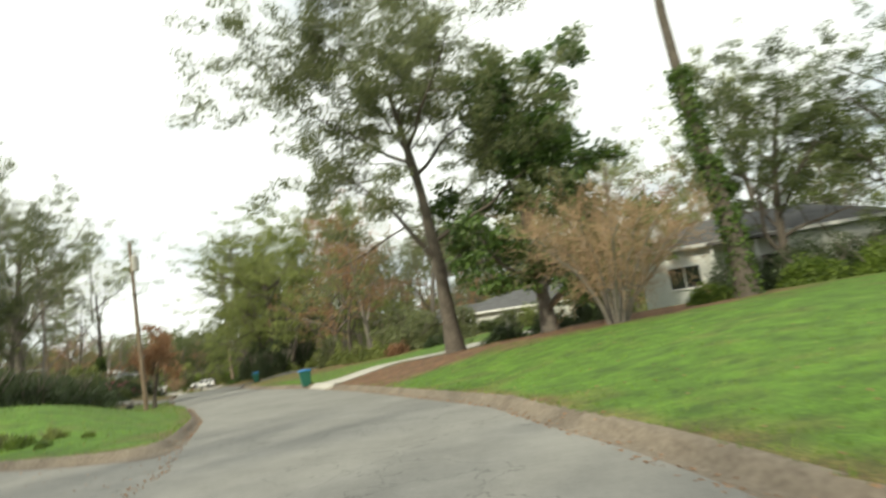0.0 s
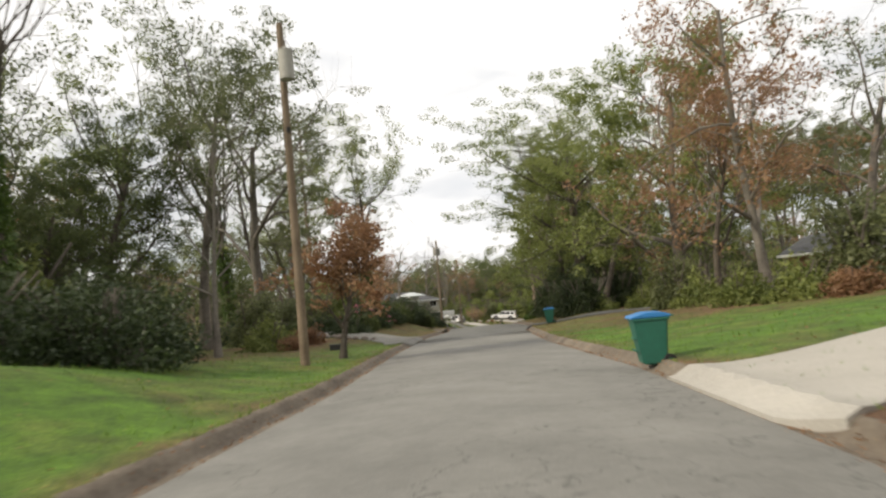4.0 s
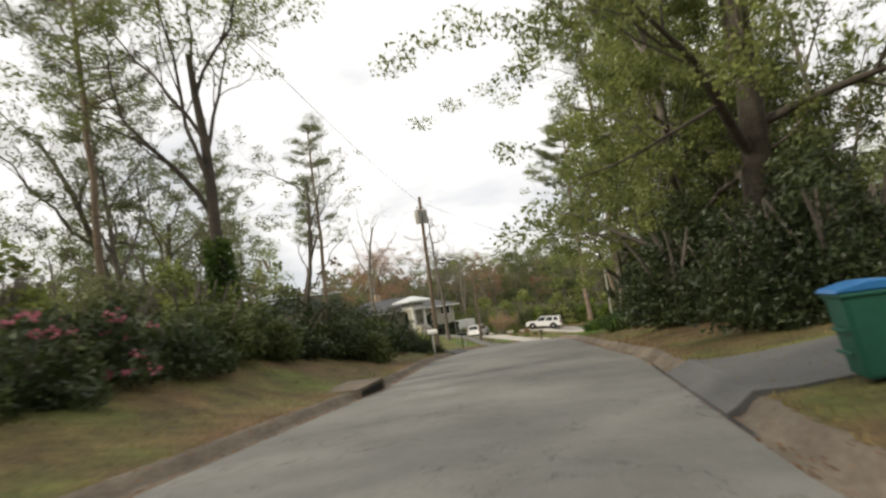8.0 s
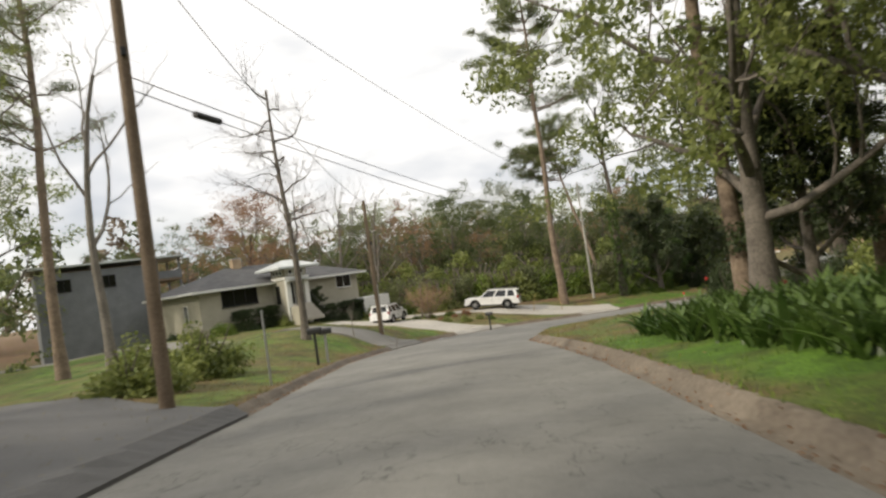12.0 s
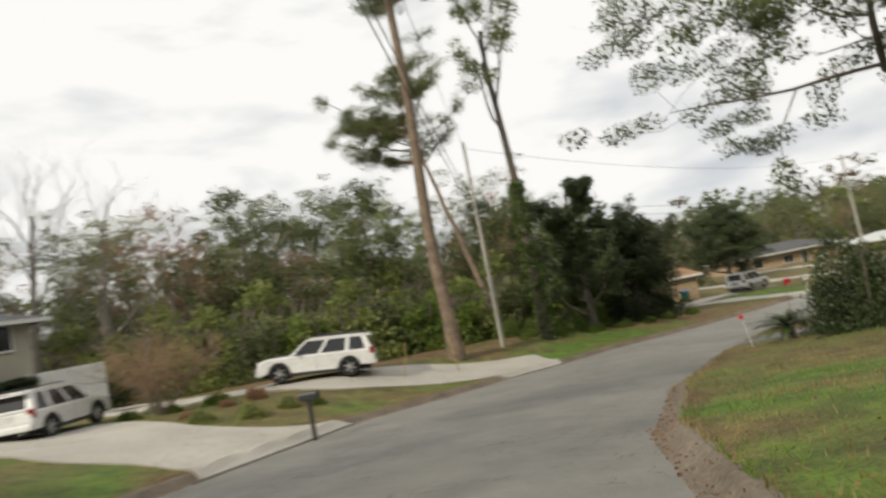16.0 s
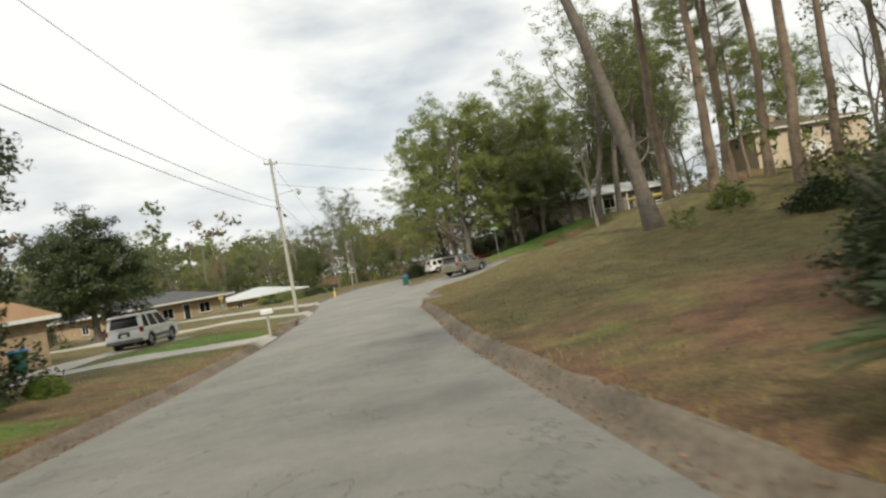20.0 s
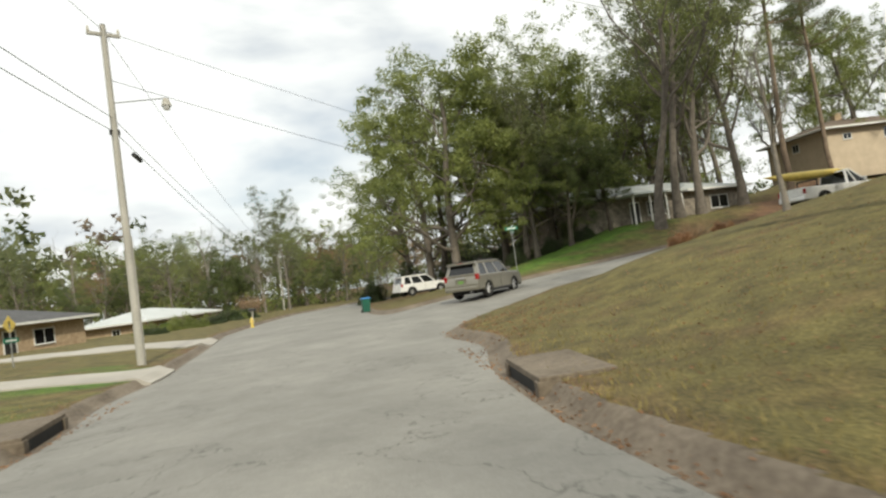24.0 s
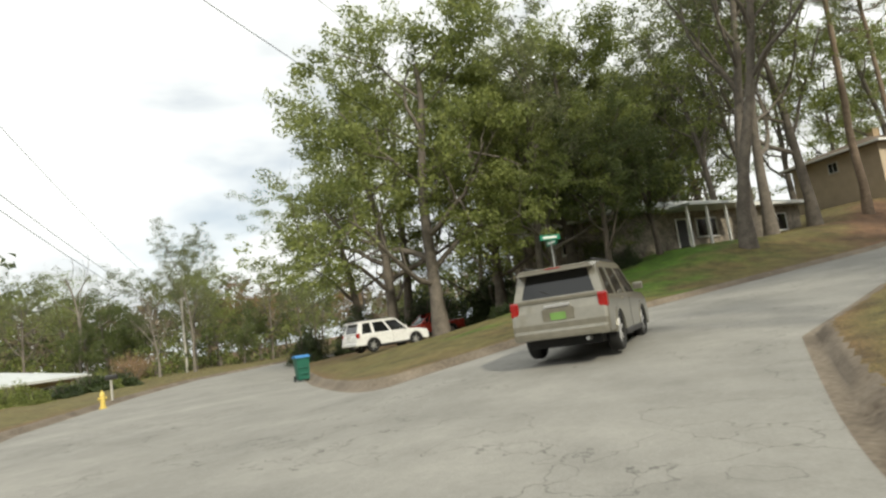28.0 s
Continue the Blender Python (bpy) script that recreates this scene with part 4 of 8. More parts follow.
def strap_clump(seed):
    """A waist-high clump of broad arching strap leaves."""
    rng = np.random.default_rng(seed)
    ob = thing("strap_leaf_plant", (0, 0, 0), "clump of broad dark green strap leaves", "plant", group="strap-leaved border")
    v, f = [], []
    for i in range(120):
        a, ln, w = rng.uniform(0, 6.28), rng.uniform(0.7, 1.15), rng.uniform(0.05, 0.075)
        b = np.array([rng.uniform(-0.7, 0.7), rng.uniform(-0.7, 0.7), 0])
        tilt = rng.uniform(0.1, 0.75)
        d, side = np.array([math.cos(a), math.sin(a), 0]), np.array([-math.sin(a), math.cos(a), 0])
        n0 = len(v)
        for k, u in enumerate(np.linspace(0, 1, 6)):
            c = b + d * ln * u * (tilt + 0.35 * u) + np.array([0, 0, ln * (u - 0.38 * tilt * u * u * 1.6)])
            ww = w * (0.35, 0.8, 1.0, 0.95, 0.65, 0.05)[k]
            v += [c - side * ww, c + np.array([0, 0, -0.012]), c + side * ww]
        for k in range(5):
            q = n0 + 3 * k
            f += [(q, q + 1, q + 4, q + 3), (q + 1, q + 2, q + 5, q + 4)]
    tagged(mesh_part("leaf_blade", v, f, LEAF_MAG, ob), kind="stuff")
    return ob


proto("pine", pine("pine_tree", "tall pine with a bare reddish trunk and high tufts of needles", 5, 30, 0.36, start=0.62, whorls=17, reach=4.6, each=60))
proto("lone_pine", pine("pine_tree", "tall dark pine with a bare trunk and thin clumps of needles", 15, 30, 0.34, start=0.45, whorls=15, reach=3.0, each=30))
proto("flat_pine", pine("pine_tree", "pine with a broad flat clumped top", 19, 20.5, 0.26, start=0.68, whorls=15, reach=4.6, each=60))
proto("pine_b", pine("pine_tree", "slender tall pine with an open needled top", 9, 26, 0.26, start=0.55, whorls=15, reach=3.0, each=28))
proto("myrtle", myrtle(4, 4.8))
proto("sago", sago(8))
proto("strap", strap_clump(6))
proto("bush", shrub("shrub", "rounded dark green evergreen shrub", 101, LEAF_DARK, 1.5, 1.5, 1.5, 4600, 0.09))
proto("bush_b", shrub("shrub", "loose olive-green shrub under the trees", 102, LEAF_OAK, 1.4, 1.4, 1.8, 3800, 0.09))
proto("bush_c", shrub("shrub", "bright green leafy shrub beside the lawn", 103, LEAF_BRIGHT, 1.2, 1.2, 1.3, 4000, 0.085))
proto("bush_g", shrub("shrub", "tall grey-green willowy shrub", 104, LEAF_GREY, 1.6, 1.6, 3.2, 6200, 0.085))
proto("azalea", shrub("azalea_shrub", "dark green azalea with a few pink blossoms", 105, LEAF_DARK, 1.5, 1.5, 1.5, 6000, 0.085, flowers=70))
proto("rust", shrub("shrub", "brown-leaved winter shrub under the trees", 106, LEAF_BROWN, 1.2, 1.2, 1.3, 2600, 0.085))
proto("thicket", shrub("thicket_shrub", "tangled green thicket with brown stems at the edge of the woods", 107, LEAF_BRIGHT, 2.2, 2.2, 2.6, 5200, 0.11, stems=24))
proto("thicket_b", shrub("thicket_shrub", "tangled brown and olive thicket at the edge of the woods", 108, LEAF_OAK, 2.3, 2.3, 3.4, 5200, 0.12, stems=28))
proto("tall_bush", shrub("tall_shrub", "huge dense evergreen shrub darkened as in the shade of live oaks", 109, LEAF_DEEP_SHADE, 2.9, 2.9, 5.0, 20000, 0.1, stems=20))
proto("hedge_low", shrub("shrub", "mounded grey-green evergreen shrub under the trees", 111, LEAF_HOLM, 1.7, 1.7, 1.6, 6200, 0.085, stems=12))
proto("hedge", shrub("hedge_shrub", "broad dense dark green hedge shrub beside the street", 110, LEAF_DARK, 2.5, 2.5, 2.7, 16000, 0.066, stems=18))


# uphill stretch, west side
plant("ivied", -30.1, 38.5, 1.0, 40)
plant("oak_c", -45, 64, 1.15, 30)
plant("airy", -38, 53, 0.95, 130)
plant("airy_b", -47, 52, 1.0, 200)
plant("bare", -32.5, 49, 0.7, 60)
plant("airy", -42, 38, 0.95, 260)
plant("airy_b", -37, 27, 0.85, 10)
plant("oak_b", -52, 44, 0.9, 70)
plant("oak_b", -46, 26, 0.85, 170)
plant("airy_b", -58, 33, 0.9, 110)
plant("small_russet", -22.9, 46.6, 1.0, 0, wide=1.15)
for i, (x, y, s) in enumerate(((-23.6, 38.4, 1.0), (-24.4, 35.6, 1.1), (-25.2, 32.6, 1.15), (-25.9, 29.6, 1.2), (-26.6, 26.8, 1.2), (-27.6, 24, 1.2), (-27, 40.4, 1.2), (-28.6, 32, 1.6), (-29, 36, 1.6), (-30, 28, 1.6))):
    plant("hedge", x + 1.2 - 0.6 * s, y - 1.2, 0.5 + 0.5 * s, i * 50, group="hedge above the lawn")
for i, (x, y, s) in enumerate(((-32, 43, 1.5), (-34.5, 46, 1.6), (-36, 40, 1.9), (-33, 53, 1.2), (-37, 56, 1.3), (-40, 44, 2.0), (-41, 49, 1.8), (-36, 33, 1.9), (-38, 25, 1.7))):
    plant(("bush_b", "bush_g", "thicket_b")[i % 3], x, y, s, i * 70)
for i, (x, y, q) in enumerate(((-33.4, 29.0, 0.5), (-35.5, 42.5, 0.4), (-37.5, 46.5, 0.6), (-42, 32, 0.7))):
    plant("oak_dark", x, y, q, i * 71)
plant("far_a", -40, 42, 0.8, 30)
plant("far_a", -45, 36, 0.85, 130)
plant("far_b", -47, 47, 0.8, 230)
plant("far_a", -50, 30, 0.85, 330)
plant("bush_c", -13.4, 18.9, 0.42, 0)
plant("bush_c", -15.2, 20.2, 0.4, 60)
for i, (x, y, q) in enumerate(((-12.2, 18.2, 0.26), (-12.8, 19.6, 0.3), (-14.2, 19.4, 0.34), (-14.6, 18.2, 0.28), (-16.2, 19.2, 0.36), (-17.4, 20, 0.4), (-16.8, 18.2, 0.3), (-13.4, 17.6, 0.24), (-18.6, 19.4, 0.36), (-11.6, 19.4, 0.22))):
    plant("bush_b" if i % 3 else "bush_c", x, y, q, i * 83, group="weeds at the street corner")
plant("rust", -33, 56, 1.0, 30)
plant("rust", -31.5, 53, 0.8, 80)

# south of the side street, shading the start
plant("airy", -17, -1, 0.8, 30)
plant("airy_b", -24, 3.5, 0.85, 140)
plant("oak_c", -12, -9, 0.75, 80)

# uphill stretch, east side
plant("oak_great", -0.3, 33.5, 1.0, 100, label="great oak with thick rising limbs above bare pine straw")
plant("magnolia", 4.8, 34, 1.15, 20, wide=1.12)
plant("hedge", 8.5, 38.5, 0.9, 20)
plant("myrtle", 6.8, 27.4, 1.42, 0)
plant("oak_dark", 18.5, 35.5, 0.66, 0)
plant("oak_dark", 24.0, 32.6, 0.7, 90)
plant("oak_dark", 29.0, 29.0, 0.7, 190)
plant("ivy_snag", 13.4, 29.4, 1.15, 150, label="tall straight trunk wrapped in green ivy")
plant("bare", 11, 43, 0.8, 20)
plant("oak_b", 24, 48, 0.8, 20)
plant("bush_c", 17.2, 31.0, 1.3, 0)
plant("bush_c", 20, 29.4, 1.4, 60)
plant("bush_c", 12.2, 31, 0.9, 10)
for i, (x, y, q) in enumerate(((15.2, 34.2, 0.9), (18.4, 33.0, 1.0), (21.4, 31.8, 1.05), (24.4, 30.2, 1.1), (27.2, 28.8, 1.1))):
    plant("hedge", x, y, q, i * 61, group="shrubs on the rise before the white house")
plant("bush", 3, 41, 1.0, 10)
plant("bush", 6, 40, 1.1, 10)
plant("pale_russet", -8.7, 61.5, 1.0, 0)
plant("russet", -11, 63, 0.8, 40)
plant("oak_d", -14.4, 73.4, 0.92, 90)
plant("oak_c", -3, 76, 0.95, 90)
plant("airy_b", 6, 80, 0.85, 10)
plant("far_b", 15, 62, 0.9, 10)
plant("bush_g", -5.0, 58.5, 1.5, 0)
plant("bush_g", -2.8, 56, 1.25, 80)
plant("bush_g", -13.5, 66, 1.2, 20)
plant("bush_b", -9.5, 58.2, 1.05, 0)
plant("bush_b", -7.3, 56.6, 1.1, 60)
plant("bush_b", -11.8, 62, 1.1, 60)
plant("rust", -5.6, 55.2, 1.0, 0)
plant("bush", -2.0, 53.4, 0.8, 0)
for i, (x, y, q) in enumerate(((0.4, 57.6, 1.15), (2.8, 58.8, 0.95), (6.4, 57.4, 1.2), (4.4, 54.2, 0.7), (-1.6, 60.2, 1.2))):
    plant(("bush_g", "hedge_low", "bush_b")[i % 3], x, y, q, i * 51, group="shrubs before the low house")
plant("oak_a", -25.6, 86.6, 1.2, 130, wide=1.2, lean=(0, -13), label="live oak spreading over the street with thick limbs")
plant("oak_d", -28.6, 90.8, 0.8, 40)
plant("airy", -17.5, 95, 0.95, 140)
plant("oak_dark", -25, 100, 0.62, 260)
plant("tall_bush", -28.0, 86.8, 1.0, 10)
plant("tall_bush", -23.6, 79.4, 0.9, 150)
plant("crooked_b", -22.6, 82.6, 0.95, 210, lean=(0, -10), label="leaning dark oak trunk among evergreen shrubs")
plant("tall_bush", -26.2, 84.6, 0.75, 40)
plant("tall_bush", -24.2, 84.6, 0.9, 100)
plant("tall_bush", -30.8, 93.3, 0.85, 200)
plant("oak_dark", -25.4, 91, 0.55, 240)
plant("tall_bush", -22.6, 89, 0.95, 80)
for i, (x, y, s) in enumerate(((-18, 79, 1.1), (-15, 80, 1.3), (-21.5, 79.5, 0.8), (-29.4, 97.6, 0.8), (-12, 82, 1.3), (-30.2, 90, 0.9), (-20, 88, 1.4))):
    plant("bush" if i % 2 else "bush_b", x, y, s, i * 41)
plant("bare", -28.4, 85.2, 0.14, 0, label="thin leafless sapling beside the kerb")

# middle stretch, west side
plant("ivied", -53.6, 69.2, 1.25, 15, label="tall dark tree with rising limbs and ivy up its trunk")
plant("crooked", -52.4, 73.2, 1.0, 100)
plant("crooked_b", -57.8, 82.6, 1.0, 40)
plant("dark_oak", -45.3, 79.6, 1.0, 60)
plant("crooked", -62.2, 100.2, 0.95, 250)
plant("lone_pine", -69.6, 112.0, 0.85, 0)
plant("crooked_b", -66, 104, 0.8, 190)
plant("pine_b", -76, 104, 0.85, 80)
plant("bush_g", -48.4, 80.5, 1.8, 0, label="tall light green young tree under a dark oak")
plant("oak_c", -62, 88, 0.85, 50)
plant("crooked_b", -68, 92, 0.85, 20)
plant("bare_b", -60, 108, 0.8, 20)
for i, (x, y, s) in enumerate(((-36.6, 67.6, 1.0), (-40.5, 75, 1.25), (-42.5, 79.5, 1.3), (-46.5, 84.5, 1.5), (-46.2, 90, 1.25), (-48.6, 94.6, 1.1), (-51, 90, 1.6), (-53, 97, 1.5), (-39, 64.8, 1.0), (-37, 58.6, 1.0), (-41, 58, 1.3), (-45, 70, 1.6), (-47, 77, 1.7), (-44, 62, 1.2), (-50, 84, 1.8), (-56, 92, 1.8), (-45.6, 88, 1.2), (-42, 84, 1.0))):
    plant(("bush", "hedge_low", "bush", "bush_b")[i % 4], x, y, s * (1.0 if i % 4 < 3 else 0.7), i * 37)
plant("tall_bush", -45.6, 86.6, 0.62, 20, label="big mounded dark evergreen shrub")
plant("hedge", -43.0, 81.6, 1.1, 60)
plant("hedge", -47.4, 91.0, 1.1, 100)
plant("azalea", -38.3, 69.6, 1.35, 0)
plant("azalea", -37.9, 67.6, 1.1, 120)
for i, (x, y, q) in enumerate(((-34.6, 62.8, 0.9), (-35.4, 65.2, 0.85), (-36.6, 68.0, 0.8), (-37.4, 71.6, 0.95), (-38.8, 73.6, 1.05), (-39.6, 76.2, 0.9), (-40.8, 78.6, 1.15), (-42.2, 81.4, 1.1), (-43.4, 84.0, 1.2), (-44.6, 86.4, 1.3), (-46.0, 88.8, 1.25), (-47.0, 91.4, 1.15), (-47.6, 93.4, 0.95))):
    plant(("bush", "hedge_low", "hedge_low")[i % 3], x - 0.4, y, q * 1.05, i * 73, group="shrubs along the top of the bank")
for i, (x, y, q) in enumerate(((-41, 66, 1.2), (-42.6, 69.6, 1.3), (-43.2, 73.4, 1.15), (-44.4, 76.6, 1.3), (-39.6, 61.4, 1.1))):
    plant(("bush_g", "thicket_b")[i % 2], x, y, q * (1.0, 0.9)[i % 2], i * 67, group="tall shrubs behind the bank")
plant("pine_b", -50.5, 77.5, 0.85, 130)
plant("airy", -57, 82.5, 0.8, 20)
plant("bush", -46.0, 94.8, 0.8, 0)
plant("bush_b", -43.9, 92.0, 0.22, 0, label="small weedy shrub at the foot of a mailbox")
plant("hedge", -47.8, 94.8, 0.7, 50)
plant("hedge", -50.4, 94.4, 0.8, 150)
plant("bush_b", -53.5, 104.2, 1.0, 50)
plant("bush_b", -55.2, 107.8, 1.1, 90)

# the bend
lone_snag(-58.9, 117.9)
plant("pine", -55.6, 152.4, 1.0, 30)
plant("flat_pine", -54.4, 164.8, 1.0, 0, lean=(-5, -14), label="leaning pine with a broad flat clumped top")
plant("ivy_snag", -51.2, 159.2, 1.0, 120, label="tall forked trunk hung with ivy")
plant("oak_d", -37.8, 110.2, 0.74, 200)
plant("oak_bend", -32.8, 145.2, 1.2, 75, wide=0.95)
plant("pine_b", -38.3, 112.4, 1.0, 30)
plant("oak_d", -32, 108.5, 1.0, 30)
plant("oak_b", -28, 105, 0.95, 130)
plant("oak_a", -27, 115, 0.95, 60)
plant("pine_b", -34.5, 115.5, 1.0, 70)
plant("cedar", -36.5, 114, 0.7, 0)
plant("oak_a", -24, 128, 0.9, 160)
plant("oak_a", -21, 141, 0.85, 10)
plant("oak_b", -25, 150, 0.8, 100)
for i, (x, y, s) in enumerate(((-30, 134, 2.0), (-28, 140, 1.3), (-31, 128, 1.6), (-27, 146, 1.3), (-24, 136, 1.8), (-33, 141, 1.2))):
    plant("hedge" if i % 2 else "thicket_b", x, y, s, i * 60)
for i in range(17):
    u = i / 16
    x, y = np.interp(u, (0, 0.25, 0.5, 0.75, 1), (-32.4, -33.2, -35.2, -37.6, -40.2)), np.interp(u, (0, 0.25, 0.5, 0.75, 1), (91.6, 95.6, 99.6, 104.2, 109.4))
    plant("strap", x + 0.25 * (i % 2), y, 0.84 + 0.08 * (i % 3), i * 47)
    plant("strap", x + 1.1, y + 0.5 + 0.3 * (i % 2), 0.96, i * 91)
plant("cedar", -48.2, 164.2, 0.88, 0)
plant("oak_round", -44.4, 173.0, 0.98, 0)
plant("oak_round", -28.5, 208.5, 1.15, 200, label="broad dark live oak behind a brick house")
plant("oak_round", -48.5, 177, 0.95, 80)
plant("magnolia", -48.8, 168.6, 0.66, 30)
plant("thicket", -48.4, 165.6, 0.8, 10)
plant("tall_bush", -44.4, 169.2, 0.5, 50, label="dark evergreen shrub beside the verge")
for i, (x, y, q) in enumerate(((-43.0, 170.2, 0.5), (-45.6, 169.4, 0.55), (-43.4, 172.8, 0.5), (-48, 172, 0.6), (-45, 174.6, 0.6))):
    plant("tall_bush", x, y, q, i * 66, label="dark evergreen shrub at the foot of a live oak")
plant("hedge", -40.2, 143.2, 1.25, 0, wide=0.74)
plant("sago", -42.3, 144.8, 1.0, 0)
plant("sago", -40.3, 151.2, 0.9, 50)
for i, (x, y, s) in enumerate(((-36.4, 151.4, 1.45), (-33.6, 151.2, 1.7), (-30.4, 150.6, 1.9), (-27, 150, 2.0), (-32, 152.4, 1.6))):
    plant("hedge", x + 0.3, y - 0.3, s * 0.58, i * 63, group="dense hedge beside the street")
for i, u in enumerate(np.linspace(0, 1, 15)):
    x = np.interp(u, (0, 0.35, 0.6, 0.8, 1), (-82, -68, -59.5, -53.5, -47.5))
    y = np.interp(u, (0, 0.35, 0.6, 0.8, 1), (158, 155, 159, 164.5, 172))
    plant(("thicket", "thicket_b", "bush_g")[i % 3], x, y, (1.6, 1.5, 1.6)[i % 3] * (0.9 + 0.2 * ((i * 7) % 5) / 5), i * 53, group="thicket along the woods")
    plant(("thicket_b", "bush_b", "thicket")[i % 3], x - 3.5, y + 3.5, 2.0, i * 31, group="thicket along the woods")
for i, (x, y, s) in enumerate(((-63.5, 143.2, 0.35), (-62.2, 141.6, 0.3), (-64.5, 141.8, 0.4), (-61, 140.8, 0.3), (-66.2, 143, 0.35), (-60, 141.8, 0.32), (-62.6, 139.8, 0.3), (-63, 142.4, 0.5), (-61.6, 142.6, 0.45), (-65.4, 140.4, 0.42), (-60.6, 140.2, 0.4), (-59.2, 142.4, 0.36), (-61.8, 139.2, 0.36))):
    plant(("bush_c", "bush_b", "rust")[(i * 5 % 7) % 3], x, y, s, i * 77, group="low bed in the island of the drive")
plant("myrtle", -64.8, 141.6, 0.72, 40, label="small leafless crape myrtle in the island bed")
plant("bare", -66, 142.6, 0.26, 90, wide=1.6, label="small leafless crape myrtle with many pale stems")
for i, (x, y, s) in enumerate(((-81, 130.5, 0.5), (-79.6, 135.2, 0.8), (-77.8, 138, 0.75), (-75.5, 144.8, 0.9), (-74.3, 147.2, 0.8), (-83.5, 130.2, 0.5))):
    plant("bush" if i % 2 else "bush_b", x, y, s, i * 39, group="shrubs along the house")


def clipped_hedge(seed, u, long, high):
    """A box-clipped hedge along the front of the pale house, u metres along its wall."""
    rng = np.random.default_rng(seed)
    x, y = -82.02 + 0.317 * u + 0.95, 132.12 + 0.948 * u - 0.32
    ob = thing("clipped_hedge", (x, y, gz(x, y)), "dark box-clipped hedge along the house wall", "hedge", 71.5)
    stems = [([np.array([sx, 0, -0.1]), np.array([sx, 0.1, 0.5]), np.array([sx + 0.1, 0, high * 0.8])], [0.03, 0.025, 0.015], 5) for sx in np.linspace(-long / 2 + 0.3, long / 2 - 0.3, 9)]
    tagged(mesh_part("stem", *tubes(stems), BARK, ob), kind="stuff")
    c = rng.uniform(-1, 1, (700, 3)) ** 3
    c = np.sign(c) * np.abs(c) ** 0.2 * np.array([long / 2, 0.62, high / 2 - 0.12]) + np.array([0, 0, high / 2])
    tagged(mesh_part("foliage", *leaves(c, 26, 0.2, 0.07, rng, plain=True), LEAF_DARK, ob), kind="stuff")
    return ob


clipped_hedge(1, 4.6, 4.2, 2.0)
clipped_hedge(2, 13.8, 5.4, 1.9)
plant("cedar", -77.4, 142.2, 0.3, 0, label="small dark evergreen beside the entrance steps")
plant("bush_c", -78.2, 130.6, 1.05, 30)
plant("bare", -58.6, 121.6, 0.12, 0, wide=1.3, label="small leafless shrub of upright stems in the lawn")
plant("bare", -56.2, 122.0, 0.07, 90, wide=1.6, label="small leafless shrub of upright stems in the lawn")

for i, u in enumerate(np.linspace(0, 1, 20)):
    plant("bush_c", np.interp(u, (0, 0.6, 1), (-52.6, -45.0, -40.4)) - 0.4 * (i % 3), np.interp(u, (0, 0.6, 1), (158.2, 165.8, 170.6)) + 0.3 * (i % 2), 0.3 + 0.07 * (i % 4), i * 57, group="weeds along the verge")

plant("russet", -94, 151.5, 1.12, 30, wide=1.35, label="tall brown-leaved oak behind the pale house")
plant("bare", -86, 158.5, 1.12, 70, wide=1.2)
plant("bare_b", -82, 161.5, 1.0, 10)
plant("bare", -76, 162, 0.85, 190)



def hill_tree(x, y):
    """A thick trunk leaning over the slope, with one long leafless limb drooping to the side."""
    rng = np.random.default_rng(95)
    ob = thing("tree", (x, y, gz(x, y) - 0.15), "thick leaning trunk with a long bare drooping limb on the slope", "tree")
    left = np.array([-0.7, 0.71, 0.0])
    us = np.linspace(0, 1, 12)
    trunk = np.array([left * (5.4 * u ** 1.15) + np.array([0.2 * math.sin(6 * u), 0.2 * math.cos(5 * u) - 0.2, 23 * u]) for u in us])
    rad = 0.46 * (1 - 0.68 * us)
    rad[0] *= 1.35
    lines, thin, tips = [(trunk, rad, 12)], [], []

    def limb(q, d, ln, r, sag, leafy_tip):
        pts = [q]
        for k in range(8):
            d = d + rng.normal(size=3) * 0.2 - np.array([0, 0, sag])
            d /= np.linalg.norm(d)
            pts.append(pts[-1] + d * ln / 8)
        lines.append((pts, np.linspace(r, 0.02, 9), 6))
        for k in range(2, 9):
            for _ in range(3):
                e = pts[k] + (d * 0.7 + rng.normal(size=3) * 0.6) * rng.uniform(0.4, 1.3)
                mid = (pts[k] + e) / 2 + rng.normal(size=3) * 0.1
                thin.append(([pts[k], mid, e], [0.018, 0.012, 0.006], 3))
                for _ in range(3):
                    thin.append(([mid, mid + rng.normal(size=3) * 0.2, mid + rng.normal(size=3) * 0.3 + d * 0.3], [0.008, 0.006, 0.004], 3))
                if leafy_tip and k > 4:
                    tips.append(e)

    limb(trunk[8], left + np.array([0, 0, 0.35]), 9.5, 0.13, 0.14, False)
    limb(trunk[9], left * 0.8 + np.array([0.2, -0.3, 0.5]), 5.0, 0.08, 0.05, False)
    for i in range(12):
        a = i * 2.4
        limb(trunk[7 + i % 5], np.array([math.cos(a), math.sin(a), 0.8]), rng.uniform(3, 5.5), 0.09, 0.0, True)
    mesh_part("trunk", *tubes(lines), BARK, ob, smooth_faces=True)
    tagged(mesh_part("twig", *tubes(thin), TWIG, ob, "fine grey twigs"), kind="stuff")
    tagged(mesh_part("crown", *leaves(np.array(tips), 26, 0.5, 0.1, rng, plain=True), LEAF_OAK, ob), kind="stuff")


for i, (x, y, q) in enumerate(((-53.6, 160.2, 0.55), (-51.4, 162.0, 0.6), (-49.6, 163.4, 0.5), (-54.8, 161.8, 0.7), (-52.0, 164.4, 0.75))):
    plant("thicket", x, y, q, i * 87, group="thicket along the woods")

# the lower stretch
hill_tree(-11.8, 167.2)
plant("pine", 1.0, 172, 1.0, 0)
